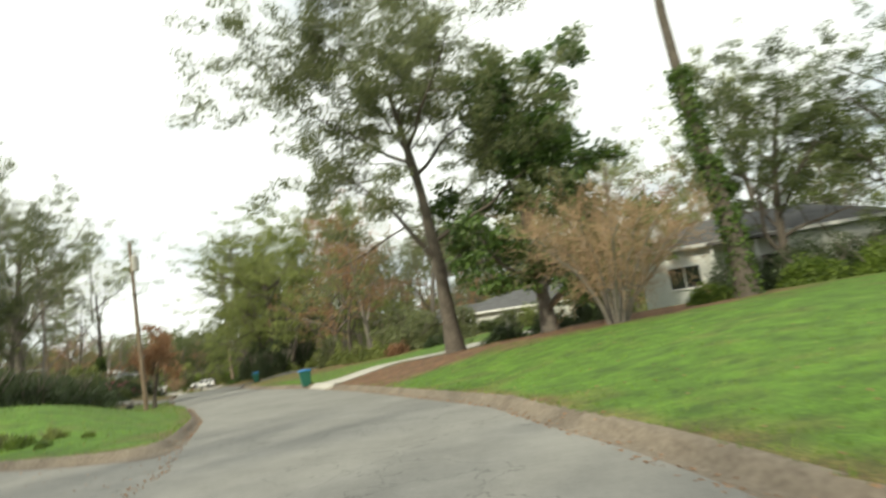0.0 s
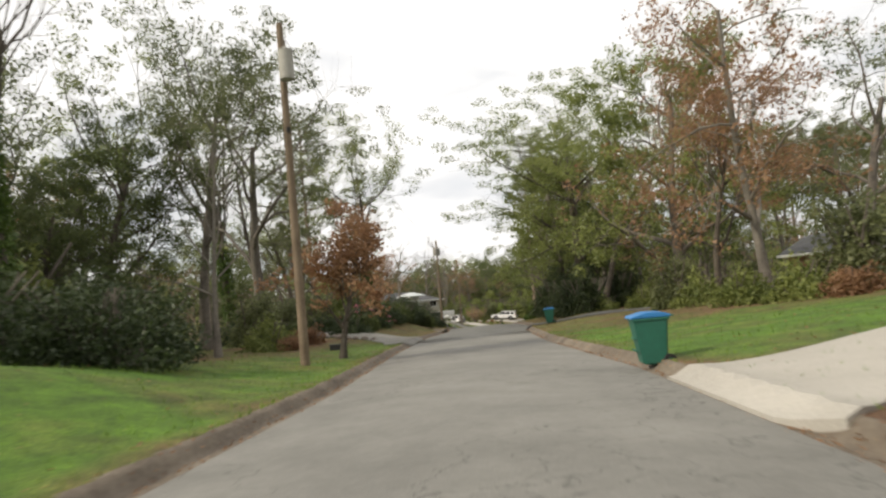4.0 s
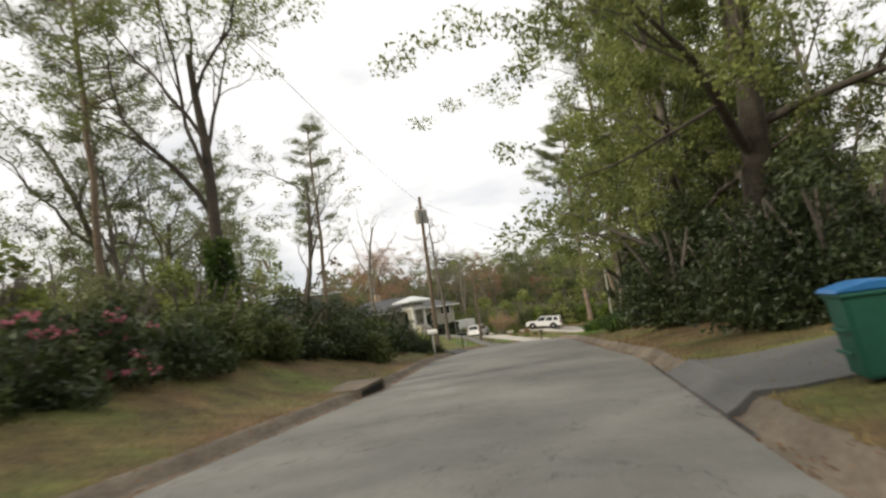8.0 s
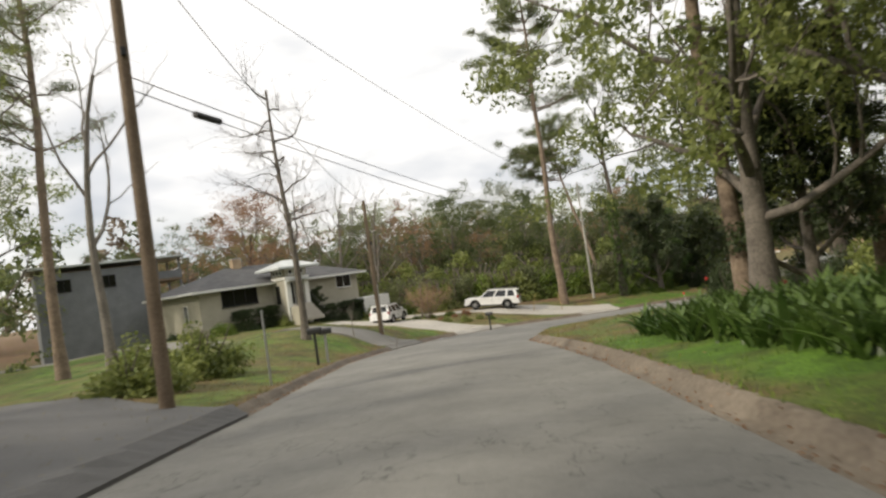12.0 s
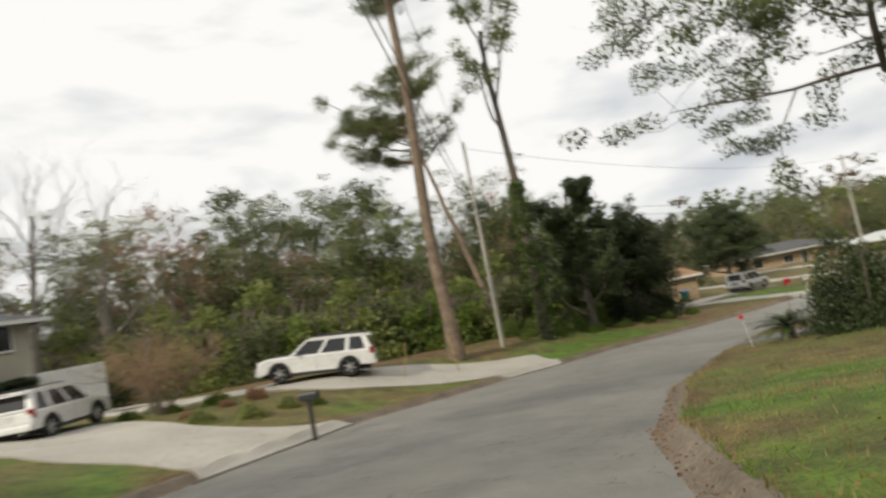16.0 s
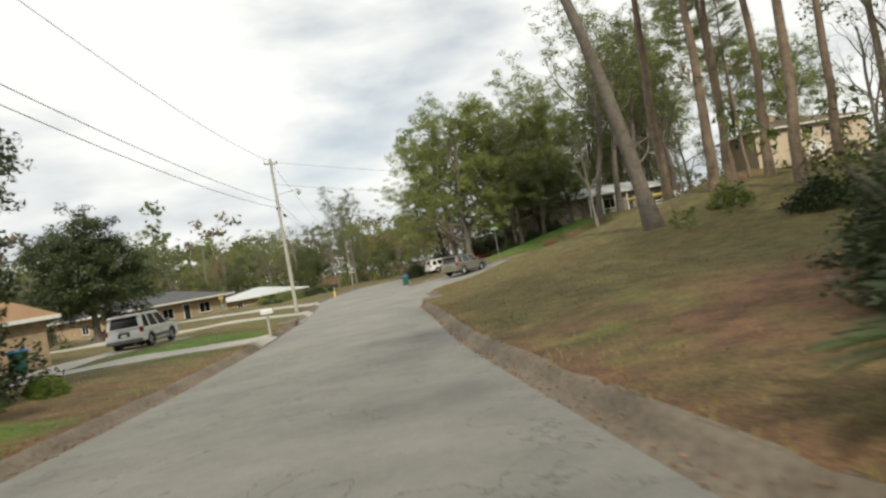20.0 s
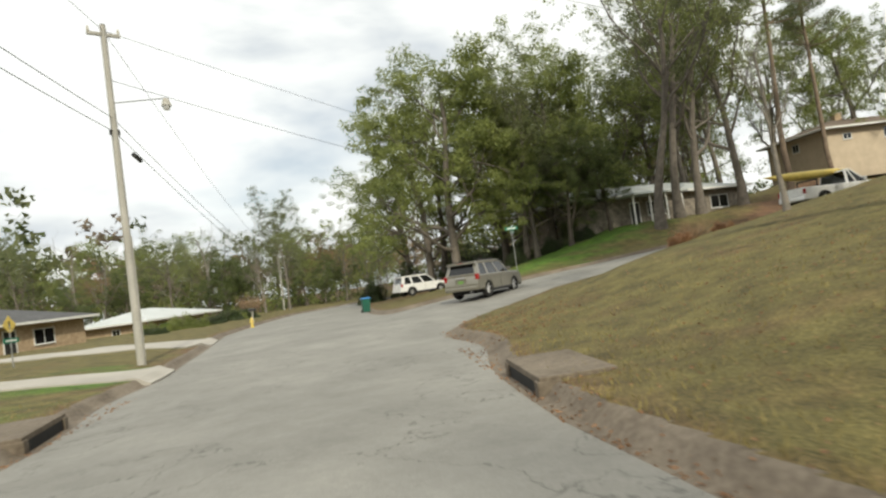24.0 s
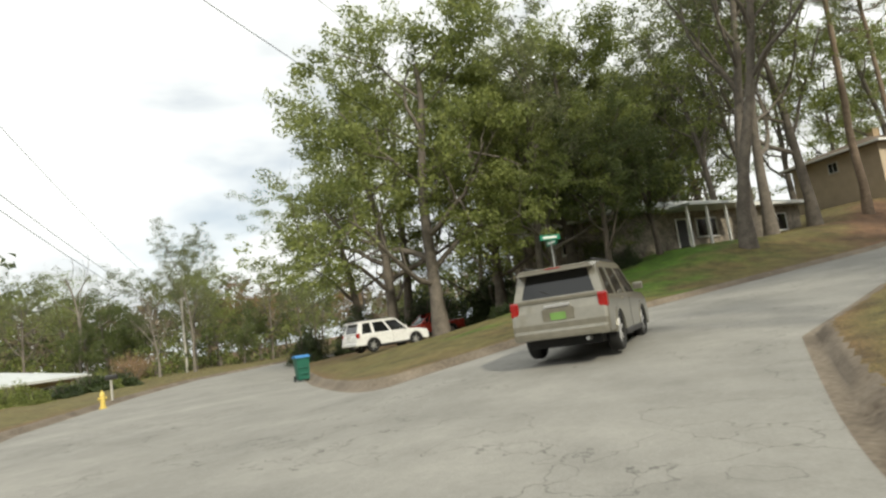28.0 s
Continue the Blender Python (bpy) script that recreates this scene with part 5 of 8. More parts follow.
plant("pine", -3.4, 166.8, 0.95, 80)
plant("pine_b", -1.5, 164, 1.1, 150)
plant("pine_b", 4, 168.5, 1.1, 200)
plant("pine_b", 9, 170, 1.1, 60)
plant("bare", -1.4, 176.9, 0.5, 200)
plant("bare", 6, 173, 0.45, 100)
plant("bare", -11.5, 166.2, 0.09, 0, wide=1.6, label="heap of dead brown branches on the lawn")
plant("bare", -9.0, 168.6, 0.08, 90, wide=1.7, label="heap of dead brown branches on the lawn")
plant("myrtle", 2.2, 181.6, 0.26, 40, wide=1.3, label="low leafless brown shrub beside the side street")
plant("rust", -3, 180.5, 0.5, 100)
plant("rust", 1, 180, 0.45, 30)
plant("bush_b", -9, 164, 0.9, 30)
plant("bush", -13, 158.5, 1.2, 60)
plant("oak_d", 17.0, 207.5, 1.05, 30, label="great oak with a broad green crown over the side street")
plant("oak_b", 27, 217, 1.05, 130)
plant("oak_d", 21.5, 214.5, 1.0, 230)
plant("oak_d", 24.5, 207, 0.9, 130)
plant("oak_d", 19.4, 200.4, 0.58, 250)
for i, (x, y, q) in enumerate(((24.5, 220.5, 0.8), (27.5, 216.5, 0.9), (31, 211.5, 0.95), (34.5, 207, 1.0), (36, 221, 1.1), (39, 214, 1.1), (20.5, 222.5, 0.6), (42, 224, 1.2), (44, 208, 1.1))):
    plant("tall_bush", x, y, q, i * 47, label="dark evergreen shrub in the shade of oaks")
plant("hedge", 20.4, 199.4, 0.55, 0)
plant("hedge", 22.2, 197.0, 0.5, 70)
plant("hedge", 18.8, 202.0, 0.6, 30)
plant("oak_b", 31, 203, 1.0, 330)
plant("oak_a", 29, 224, 1.0, 40)
plant("oak_b", 38, 212, 1.0, 100)
plant("oak_d", 23.4, 200.8, 0.85, 30)
plant("airy", 19.5, 201.5, 0.8, 70)
plant("bush_g", 23.2, 199.0, 0.8, 20)
plant("bush_g", 26.0, 197.0, 0.75, 120)
plant("airy", 27.5, 190.5, 1.22, 30)
plant("oak_b", 31.5, 189.8, 1.0, 200)
plant("airy_b", 21.8, 190.2, 1.2, 60)
plant("airy", 42.8, 194.6, 1.05, 160)
plant("pine", 41, 184, 0.9, 0)
plant("pine_b", 46, 181, 1.0, 40)
plant("airy", 44.5, 272, 1.0, 0)
plant("oak_b", 45.5, 203.5, 1.0, 70)
plant("oak_d", 50.5, 200.5, 0.95, 300)
plant("airy", 48.2, 192.2, 1.1, 210)
plant("oak_b", 57, 201, 1.0, 160)
plant("oak_d", 42, 209.5, 1.0, 20)
plant("oak_b", 36.8, 187.4, 1.0, 330)
plant("oak_dark", 20.2, 197.4, 0.5, 60)
plant("oak_dark", 24.0, 195.4, 0.42, 200)
plant("oak_b", 62, 199, 1.05, 10)
plant("oak_b", 70, 190, 1.05, 250)
plant("oak_d", 66, 180, 1.0, 250)
for i, (x, y, s) in enumerate(((18, 203.5, 0.6), (21, 201.6, 0.6), (24, 198.4, 0.6), (28, 196, 0.6), (8, 231, 1.0), (4, 232.5, 0.9), (12, 234, 1.0), (-1, 231, 0.7), (-4, 222, 0.5), (1.5, 229.6, 0.8), (5.4, 229.4, 0.75), (3, 227.8, 0.6), (-1.6, 228.6, 0.6), (9.6, 232.4, 0.9))):
    plant("bush_b" if i % 2 else "bush", x, y, s, i * 59)
plant("myrtle", 14, 236, 0.6, 0, label="leafless pinkish crape myrtle by a house")
for i in range(9):
    plant(("bush_b", "bush_c", "bush_b")[i % 3], 1.6 + 1.5 * i, 234.6 + 0.62 * i - 0.5 * (i % 2), 0.62 + 0.08 * (i % 3), i * 71, group="bushes before the pale-roofed house")
for i in range(20):
    plant(("far_d", "far_b", "far_d", "far_a")[i % 4], -34 + 4.3 * i, 249.5 + 3.5 * ((i * 3) % 4) - (2 if i > 14 else 0), 0.44 + 0.07 * ((i * 5) % 4), i * 67, group="woods around the street")
for x, y, q in ((2, 253, 0.7), (17.5, 251, 0.75), (-13, 254, 0.65), (27, 246, 0.6), (-24, 250, 0.6)):
    plant("bare_b", x, y, q, x * 30, label="pale leafless tree before the dark woods")

# woods all round, in stretches: x from, to, y from, to, how many
WOODS = [(-112, -50, 163, 214, 58), (-100, -72, 158, 178, 14), (-122, -90, 98, 128, 9), (-84, -56, 18, 68, 9), (-96, -80, 66, 112, 5), (10, 48, 48, 110, 15), (26, 52, 8, 44, 6),
         (-24, 14, 98, 150, 20), (-12, 14, 152, 162, 7), (36, 78, 198, 244, 17), (62, 92, 160, 186, 6), (6, 40, 138, 164, 11), (-42, 46, 252, 305, 52), (-84, -46, 192, 250, 32), (20, 70, 240, 275, 26), (-130, -100, 150, 190, 8), (44, 60, 196, 206, 3)]
HOUSES = [(-52, 166, 10), (-82, 140, 17), (-99, 136, 13), (19, 44, 11), (7, 66, 11), (0, 90, 11), (-41, 194, 10), (-14, 233, 13), (7, 244, 12), (31, 196, 14), (58, 186, 13)]
KINDS = ("far_a", "far_c", "far_b", "far_d", "far_a", "far_e", "far_c", "far_b")
BEND_KINDS = ("far_c", "far_a", "far_d", "far_b", "far_e", "far_d", "far_c", "far_a")
PINE_KINDS = ("pine_b", "far_c", "pine", "far_c", "pine_b", "far_a")
stood = []
for k, (x0, x1, y0, y1, count) in enumerate(WOODS):
    rng_w = np.random.default_rng(60 + k)
    bend, piny, low = x1 < -45 and y0 > 140, y0 == 152 or x0 == 6, y0 > 188 and (x1 < 50 or y0 > 230)
    kinds = BEND_KINDS if bend else PINE_KINDS if piny else KINDS
    n = 0
    for _ in range(count * 14):
        x, y = rng_w.uniform(x0, x1), rng_w.uniform(y0, y1)
        g = street_gap(np.array([x]), np.array([y]))[0]
        if g < 9 or any(math.hypot(x - a, y - b) < r for a, b, r in HOUSES) or any((x - a) ** 2 + (y - b) ** 2 < 22 for a, b in stood):
            continue
        stood.append((x, y))
        plant(kinds[n % len(kinds)], x, y, rng_w.uniform(0.85, 1.25) * (0.62 if low else 0.78 if bend else 1.0), rng_w.uniform(0, 360), group="woods around the street")
        n += 1
        if n >= count:
            break


def far_forest(seed, trees, near, far, leaf=0.85):
    """The treeline that closes the view: hundreds of clumped crowns, too distant to tell apart."""
    rng = np.random.default_rng(seed)
    c, n = [], 0
    for _ in range(20000):
        if n >= trees:
            break
        a, r = rng.uniform(0, 6.283), rng.uniform(near, far)
        x, y = -20 + r * math.cos(a), 110 + 1.3 * r * math.sin(a)
        if street_gap(np.array([x]), np.array([y]))[0] < 42:
            continue
        z, h, w = gz(x, y), rng.uniform(13, 23), rng.uniform(3.5, 6)
        k = 11
        d = rng.normal(size=(k, 3))
        d /= np.linalg.norm(d, axis=1, keepdims=True)
        c.append(np.array([x, y, z + h * 0.56]) + d * np.array([w, w, h * 0.42]) * rng.uniform(0.55, 1, (k, 1)))
        n += 1
    return leaves(np.concatenate(c), 17, 1.9, leaf, rng, long=1.4, plain=True)


for fs, fm in ((31, LEAF_GREY), (32, LEAF_HOLM), (33, LEAF_TWIGGY)):
    tagged(mesh_part("distant_forest", *far_forest(fs, 620, 115, 330), fm), "hazy treeline of distant mixed woods", "forest", kind="stuff")


def undergrowth(seed, per, high):
    """Low growth between the trunks of the woods, too tangled to tell apart."""
    rng = np.random.default_rng(seed)
    c = []
    for x0, x1, y0, y1, count in WOODS:
        n = int(per * (x1 - x0) * (y1 - y0))
        x, y = rng.uniform(x0 - 3, x1 + 3, n), rng.uniform(y0 - 3, y1 + 3, n)
        z, gap = land(x, y)
        ok = gap > 9
        for a, b, r in HOUSES:
            ok &= (x - a) ** 2 + (y - b) ** 2 > (r - 1) ** 2
        c.append(np.column_stack([x, y, z + rng.random(n) ** 1.6 * high])[ok])
    return leaves(np.concatenate(c), 22, 0.85, 0.24, rng, long=1.7, plain=True)


for us, um, per, high, ul in ((41, LEAF_OAK, 0.13, 4.5, "tangled olive undergrowth between the trunks of the woods"), (42, LEAF_TWIGGY, 0.1, 8.0, "brown twiggy undergrowth between the trunks of the woods"), (43, LEAF_HOLM, 0.15, 6.0, "dark green undergrowth between the trunks of the woods")):
    tagged(mesh_part("undergrowth", *undergrowth(us, per, high), um), ul, "undergrowth", kind="stuff")


def verge_grass():
    """Blades of grass along the kerbs and over the lawns next to the street."""
    rng = np.random.default_rng(12)
    n = 70000
    st = np.array(MAIN_STREET[3:])
    u = rng.uniform(0, len(st) - 1.01, n)
    i = u.astype(int)
    c = st[i] + (st[i + 1] - st[i]) * (u - i)[:, None]
    t = (st[i + 1] - st[i])[:, :2]
    t /= np.linalg.norm(t, axis=1, keepdims=True)
    side = np.where(rng.random(n) < 0.5, -1, 1)
    off = c[:, 3] + 0.35 + 9 * rng.random(n) ** 2.2
    x, y = c[:, 0] - t[:, 1] * side * off, c[:, 1] + t[:, 0] * side * off
    z, gap = land(x, y)
    dry, bare = turf(x, y, gap)
    keep = (gap > 0.3) & (rng.random(n) > bare * 0.9)
    x, y, z, dry = x[keep], y[keep], with_kerb(z, gap)[keep], dry[keep]
    a = rng.uniform(0, 6.28, len(x))
    h, w = rng.uniform(0.05, 0.14, len(x)), 0.012
    p = np.column_stack([x, y, z - 0.01])
    s = np.column_stack([np.cos(a), np.sin(a), 0 * a]) * w
    tip = p + np.column_stack([rng.normal(0, 0.04, len(x)), rng.normal(0, 0.04, len(x)), h])
    v = np.stack([p - s, p + s, tip], 1)
    out = []
    for pick in (dry < 0.45, dry >= 0.45):
        q = v[pick].reshape(-1, 3)
        out.append((q, np.arange(len(q)).reshape(-1, 3)))
    return out


GRASS_GREEN = leafy("grass_green", (0.07, 0.13, 0.016), (0.19, 0.3, 0.04), 0.3, 0.7)
GRASS_DRY = leafy("grass_dry", (0.15, 0.13, 0.045), (0.34, 0.28, 0.11), 0.25, 0.8)
for (gv, gf), gm_, gl in zip(verge_grass(), (GRASS_GREEN, GRASS_DRY), ("short green lawn grass along the kerb", "short straw-coloured grass along the kerb")):
    tagged(mesh_part("grass", gv, gf, gm_), gl, "grass", kind="stuff")


def litter():
    """Fallen leaves in the gutters and under the trees."""
    rng = np.random.default_rng(14)
    n = 16000
    st = np.array(MAIN_STREET[3:])
    u = rng.uniform(0, len(st) - 1.01, n)
    i = u.astype(int)
    c = st[i] + (st[i + 1] - st[i]) * (u - i)[:, None]
    t = (st[i + 1] - st[i])[:, :2]
    t /= np.linalg.norm(t, axis=1, keepdims=True)
    side = np.where(rng.random(n) < 0.5, -1, 1)
    off = c[:, 3] + np.where(rng.random(n) < 0.5, np.abs(rng.normal(0.0, 0.2, n)) - 0.12, rng.uniform(0.3, 9, n))
    x, y = c[:, 0] - t[:, 1] * side * off, c[:, 1] + t[:, 0] * side * off
    z, gap = land(x, y)
    p = np.column_stack([x, y, with_kerb(z, gap) + 0.012])
    heaps = [(-39.6, 149.8, 1.9, 0.35, 900), (-36.5, 149.4, 2.2, 0.4, 700), (-41.5, 148.2, 2.0, 1.4, 200), (-48.2, 159.6, 2.6, 0.8, 700), (-44.2, 163.2, 2.4, 0.8, 500), (-12.6, 183.2, 1.5, 1.0, 900), (-14.8, 180.9, 1.5, 0.6, 500), (-29.5, 161, 3.0, 2.0, 400), (-14, 171, 6.0, 4.0, 3000), (-22, 166, 4.0, 3.0, 1500), (-1.5, 34, 5, 3, 1500)]
    hp = np.concatenate([np.column_stack([rng.normal(hx, rx, k), rng.normal(hy, ry, k)]) for hx, hy, rx, ry, k in heaps])
    hz, hg = land(hp[:, 0], hp[:, 1])
    hp, hz, hg = hp[hg > -0.25], hz[hg > -0.25], hg[hg > -0.25]
    p = np.concatenate([p, np.column_stack([hp, with_kerb(hz, hg) + 0.035])])
    return leaves(p, 1, 0.01, 0.034, rng, flat=0.8)


tagged(mesh_part("fallen_leaf", *litter(), LEAF_BROWN), "brown fallen leaves in the gutters and on lawns", "leaf litter", kind="stuff")

# ---- street furniture, vehicles, houses ----
WOOD_POLE = surf("pole_wood", (0.12, 0.085, 0.055), (0.27, 0.205, 0.145), 1.2, 0.9, 0.6, fine=18, spread=(0.3, 0.7))
POLE_GREY = surf("pole_grey", (0.3, 0.29, 0.26), (0.5, 0.48, 0.44), 1.0, 0.85, 0.3, fine=18, spread=(0.3, 0.7))
STEEL = paint("galvanised_steel", (0.45, 0.46, 0.47), 0.45, 0.8)
DARK_METAL = paint("dark_metal", (0.03, 0.03, 0.03), 0.5, 0.3)
CABLE = paint("black_cable", (0.02, 0.02, 0.02), 0.6)
GREEN_PLASTIC = paint("green_plastic", (0.02, 0.13, 0.09), 0.5)
BLUE_PLASTIC = paint("blue_plastic", (0.03, 0.2, 0.5), 0.45)
BLACK_RUBBER = paint("black_rubber", (0.018, 0.018, 0.018), 0.85)
BLACK_PLASTIC = paint("black_plastic", (0.03, 0.03, 0.032), 0.55)
WHITE_PAINT = paint("white_paint", (0.75, 0.75, 0.73), 0.4)
CAR_WHITE = paint("car_white", (0.8, 0.8, 0.8), 0.22, 0.0, 1.0)
CAR_SILVER = paint("car_grey_silver", (0.27, 0.255, 0.21), 0.3, 0.55, 1.0)
CAR_RED = paint("car_red", (0.3, 0.03, 0.02), 0.25, 0.0, 1.0)
CAR_TRIM = paint("car_grey_trim", (0.16, 0.16, 0.155), 0.5)
RIM = paint("alloy_rim", (0.68, 0.68, 0.69), 0.35, 0.75)
GLASS_DARK = paint("tinted_glass", (0.008, 0.009, 0.01), 0.08, 0.0, 0.3)
RED_LENS = paint("red_lens", (0.3, 0.012, 0.012), 0.2, 0.0, 1.0)
LAMP_LENS = paint("clear_lens", (0.7, 0.7, 0.72), 0.15, 0.2, 1.0)
YELLOW = paint("yellow_paint", (0.72, 0.55, 0.14), 0.5)
SIGN_GREEN = paint("sign_green", (0.01, 0.2, 0.12), 0.4)
STAKE_YELLOW = surf("stake_yellow", (0.28, 0.19, 0.07), (0.45, 0.33, 0.13), 3.0, 0.8, 0.3, fine=20)
ROCK = surf("rock", (0.11, 0.09, 0.075), (0.3, 0.26, 0.22), 3.0, 0.9, 0.7, fine=12)
STONE_DARK = surf("field_stone", (0.1, 0.085, 0.07), (0.32, 0.28, 0.23), 2.2, 0.9, 0.6, fine=7, spread=(0.35, 0.62))
BRICK_TAN = surf("brick_tan", (0.3, 0.21, 0.13), (0.52, 0.4, 0.27), 3.0, 0.9, 0.5, fine=22, spread=(0.35, 0.65))
BRICK_RED = surf("brick_red", (0.2, 0.1, 0.07), (0.42, 0.24, 0.16), 3.0, 0.9, 0.5, fine=22, spread=(0.35, 0.65))
STUCCO = surf("cream_stucco", (0.34, 0.32, 0.255), (0.47, 0.44, 0.36), 1.2, 0.9, 0.2, fine=30, spread=(0.3, 0.7))
STUCCO_TAN = surf("tan_stucco", (0.42, 0.34, 0.25), (0.58, 0.48, 0.36), 1.2, 0.9, 0.2, fine=30, spread=(0.3, 0.7))
SIDING_WHITE = surf("white_siding", (0.6, 0.6, 0.57), (0.78, 0.78, 0.75), 1.2, 0.7, 0.15, fine=16, spread=(0.3, 0.7))
SIDING_GREY = surf("grey_siding", (0.13, 0.14, 0.15), (0.22, 0.23, 0.24), 1.2, 0.7, 0.15, fine=16, spread=(0.3, 0.7))
ROOF_GREY = surf("grey_shingle", (0.05, 0.05, 0.053), (0.12, 0.12, 0.123), 1.5, 0.92, 0.6, fine=18, spread=(0.3, 0.7))
ROOF_BROWN = surf("brown_shingle", (0.1, 0.075, 0.06), (0.22, 0.17, 0.13), 1.5, 0.92, 0.6, fine=18, spread=(0.3, 0.7))
ROOF_LIGHT = surf("pale_metal_roof", (0.42, 0.45, 0.45), (0.62, 0.64, 0.64), 0.8, 0.5, 0.1, fine=14, spread=(0.3, 0.7))
ROOF_ORANGE = surf("faded_orange_roof", (0.4, 0.24, 0.14), (0.56, 0.37, 0.24), 1.0, 0.9, 0.4, fine=14, spread=(0.3, 0.7))
RED_WOOD = surf("red_painted_wood", (0.24, 0.03, 0.025), (0.4, 0.07, 0.05), 1.4, 0.8, 0.3, fine=14, spread=(0.3, 0.7))


def box(bm, cx, cy, cz, sx, sy, sz, bevel=0.0):
    """A box of full sizes sx, sy, sz about a centre, its edges rounded."""
    geo = bmesh.ops.create_cube(bm, size=1.0, matrix=Matrix.LocRotScale((cx, cy, cz), None, (sx, sy, sz)))
    if bevel:
        edges = list({e for v in geo["verts"] for e in v.link_edges})
        bmesh.ops.bevel(bm, geom=edges, offset=bevel, segments=2, affect="EDGES", profile=0.6)
    return geo


def rod(bm, a, b, r0, r1=None, sides=10):
    a, b = Vector(a), Vector(b)
    r1 = r0 if r1 is None else r1
    m = Matrix.Translation((a + b) / 2) @ (b - a).to_track_quat("Z", "Y").to_matrix().to_4x4()
    return bmesh.ops.create_cone(bm, cap_ends=True, segments=sides, radius1=r0, radius2=r1, depth=(b - a).length, matrix=m)


def one(shape, *args, **kw):
    bm = bmesh.new()
    shape(bm, *args, **kw)
    return bm


def outline(bm, pts, axis, lo, hi, bevel=0.0):
    """A solid from a flat outline. axis "y": pts are (x, z), drawn out from y = lo to hi; "z": pts are (x, y)."""
    put = (lambda p, t: (p[0], t, p[1])) if axis == "y" else ((lambda p, t: (p[0], p[1], t)) if axis == "z" else (lambda p, t: (t, p[0], p[1])))
    a = [bm.verts.new(put(p, lo)) for p in pts]
    b = [bm.verts.new(put(p, hi)) for p in pts]
    n = len(pts)
    fa, fb = bm.faces.new(a), bm.faces.new(b[::-1])
    for i in range(n):
        bm.faces.new((a[i], b[i], b[(i + 1) % n], a[(i + 1) % n]))
    if bevel:
        bmesh.ops.recalc_face_normals(bm, faces=bm.faces)
        rim = list(fa.edges) + list(fb.edges)
        bmesh.ops.bevel(bm, geom=rim, offset=bevel, segments=2, affect="EDGES", profile=0.6)


def wheelie_cart(x, y, turn, lid_mat, label):
    ob = thing("trash_cart", (x, y, gz(x, y)), label, "trash cart", turn, "carts at the kerb")
    bm = bmesh.new()
    lo = [(-0.23, -0.24, 0.06), (0.25, -0.24, 0.06), (0.25, 0.24, 0.06), (-0.23, 0.24, 0.06)]
    hi = [(-0.32, -0.29, 1.0), (0.38, -0.29, 1.0), (0.38, 0.29, 1.0), (-0.32, 0.29, 1.0)]
    v = [bm.verts.new(p) for p in lo + hi]
    for f in ((3, 2, 1, 0), (4, 5, 6, 7), (0, 1, 5, 4), (1, 2, 6, 5), (2, 3, 7, 6), (3, 0, 4, 7)):
        bm.faces.new([v[i] for i in f])
    bmesh.ops.bevel(bm, geom=list(bm.edges), offset=0.035, segments=2, affect="EDGES")
    part("body", bm, GREEN_PLASTIC, ob)
    part("rim", one(box, 0.03, 0, 0.99, 0.75, 0.63, 0.05, 0.02), GREEN_PLASTIC, ob)
    bm = bmesh.new()
    outline(bm, [(-0.36, 1.02), (0.44, 1.02), (0.42, 1.06), (0.1, 1.13), (-0.2, 1.12), (-0.36, 1.07)], "y", -0.315, 0.315, 0.02)
    part("lid", bm, lid_mat, ob, "hinged plastic lid")
    part("handle", one(rod, (-0.42, -0.25, 1.03), (-0.42, 0.25, 1.03), 0.02), GREEN_PLASTIC, ob)
    part("axle", one(rod, (-0.27, -0.3, 0.13), (-0.27, 0.3, 0.13), 0.014), STEEL, ob)
    for s in (-1, 1):
        w = part("wheel", one(rod, (-0.27, s * 0.25, 0.13), (-0.27, s * 0.31, 0.13), 0.13, sides=18), BLACK_RUBBER, ob)
        part("hub", one(rod, (-0.27, s * 0.312, 0.13), (-0.27, s * 0.318, 0.13), 0.05, sides=12), GREEN_PLASTIC, w)
    for k in (0.35, 0.6):
        part("bar", one(box, 0.345 + 0.03 * k, 0, k, 0.025, 0.4, 0.04, 0.01), GREEN_PLASTIC, ob)
    return ob


wheelie_cart(-10.2, 40.9, 205, BLUE_PLASTIC, "green wheeled trash cart with a blue lid at the kerb")
wheelie_cart(-23.0, 70.15, 200, BLUE_PLASTIC, "green wheeled trash cart with a blue lid beside a driveway")
wheelie_cart(4.0, 206.4, 240, BLUE_PLASTIC, "dark green trash cart with a blue lid where the streets meet")
wheelie_cart(-38.4, 186.2, 290, BLUE_PLASTIC, "green trash cart with a blue lid by a house")


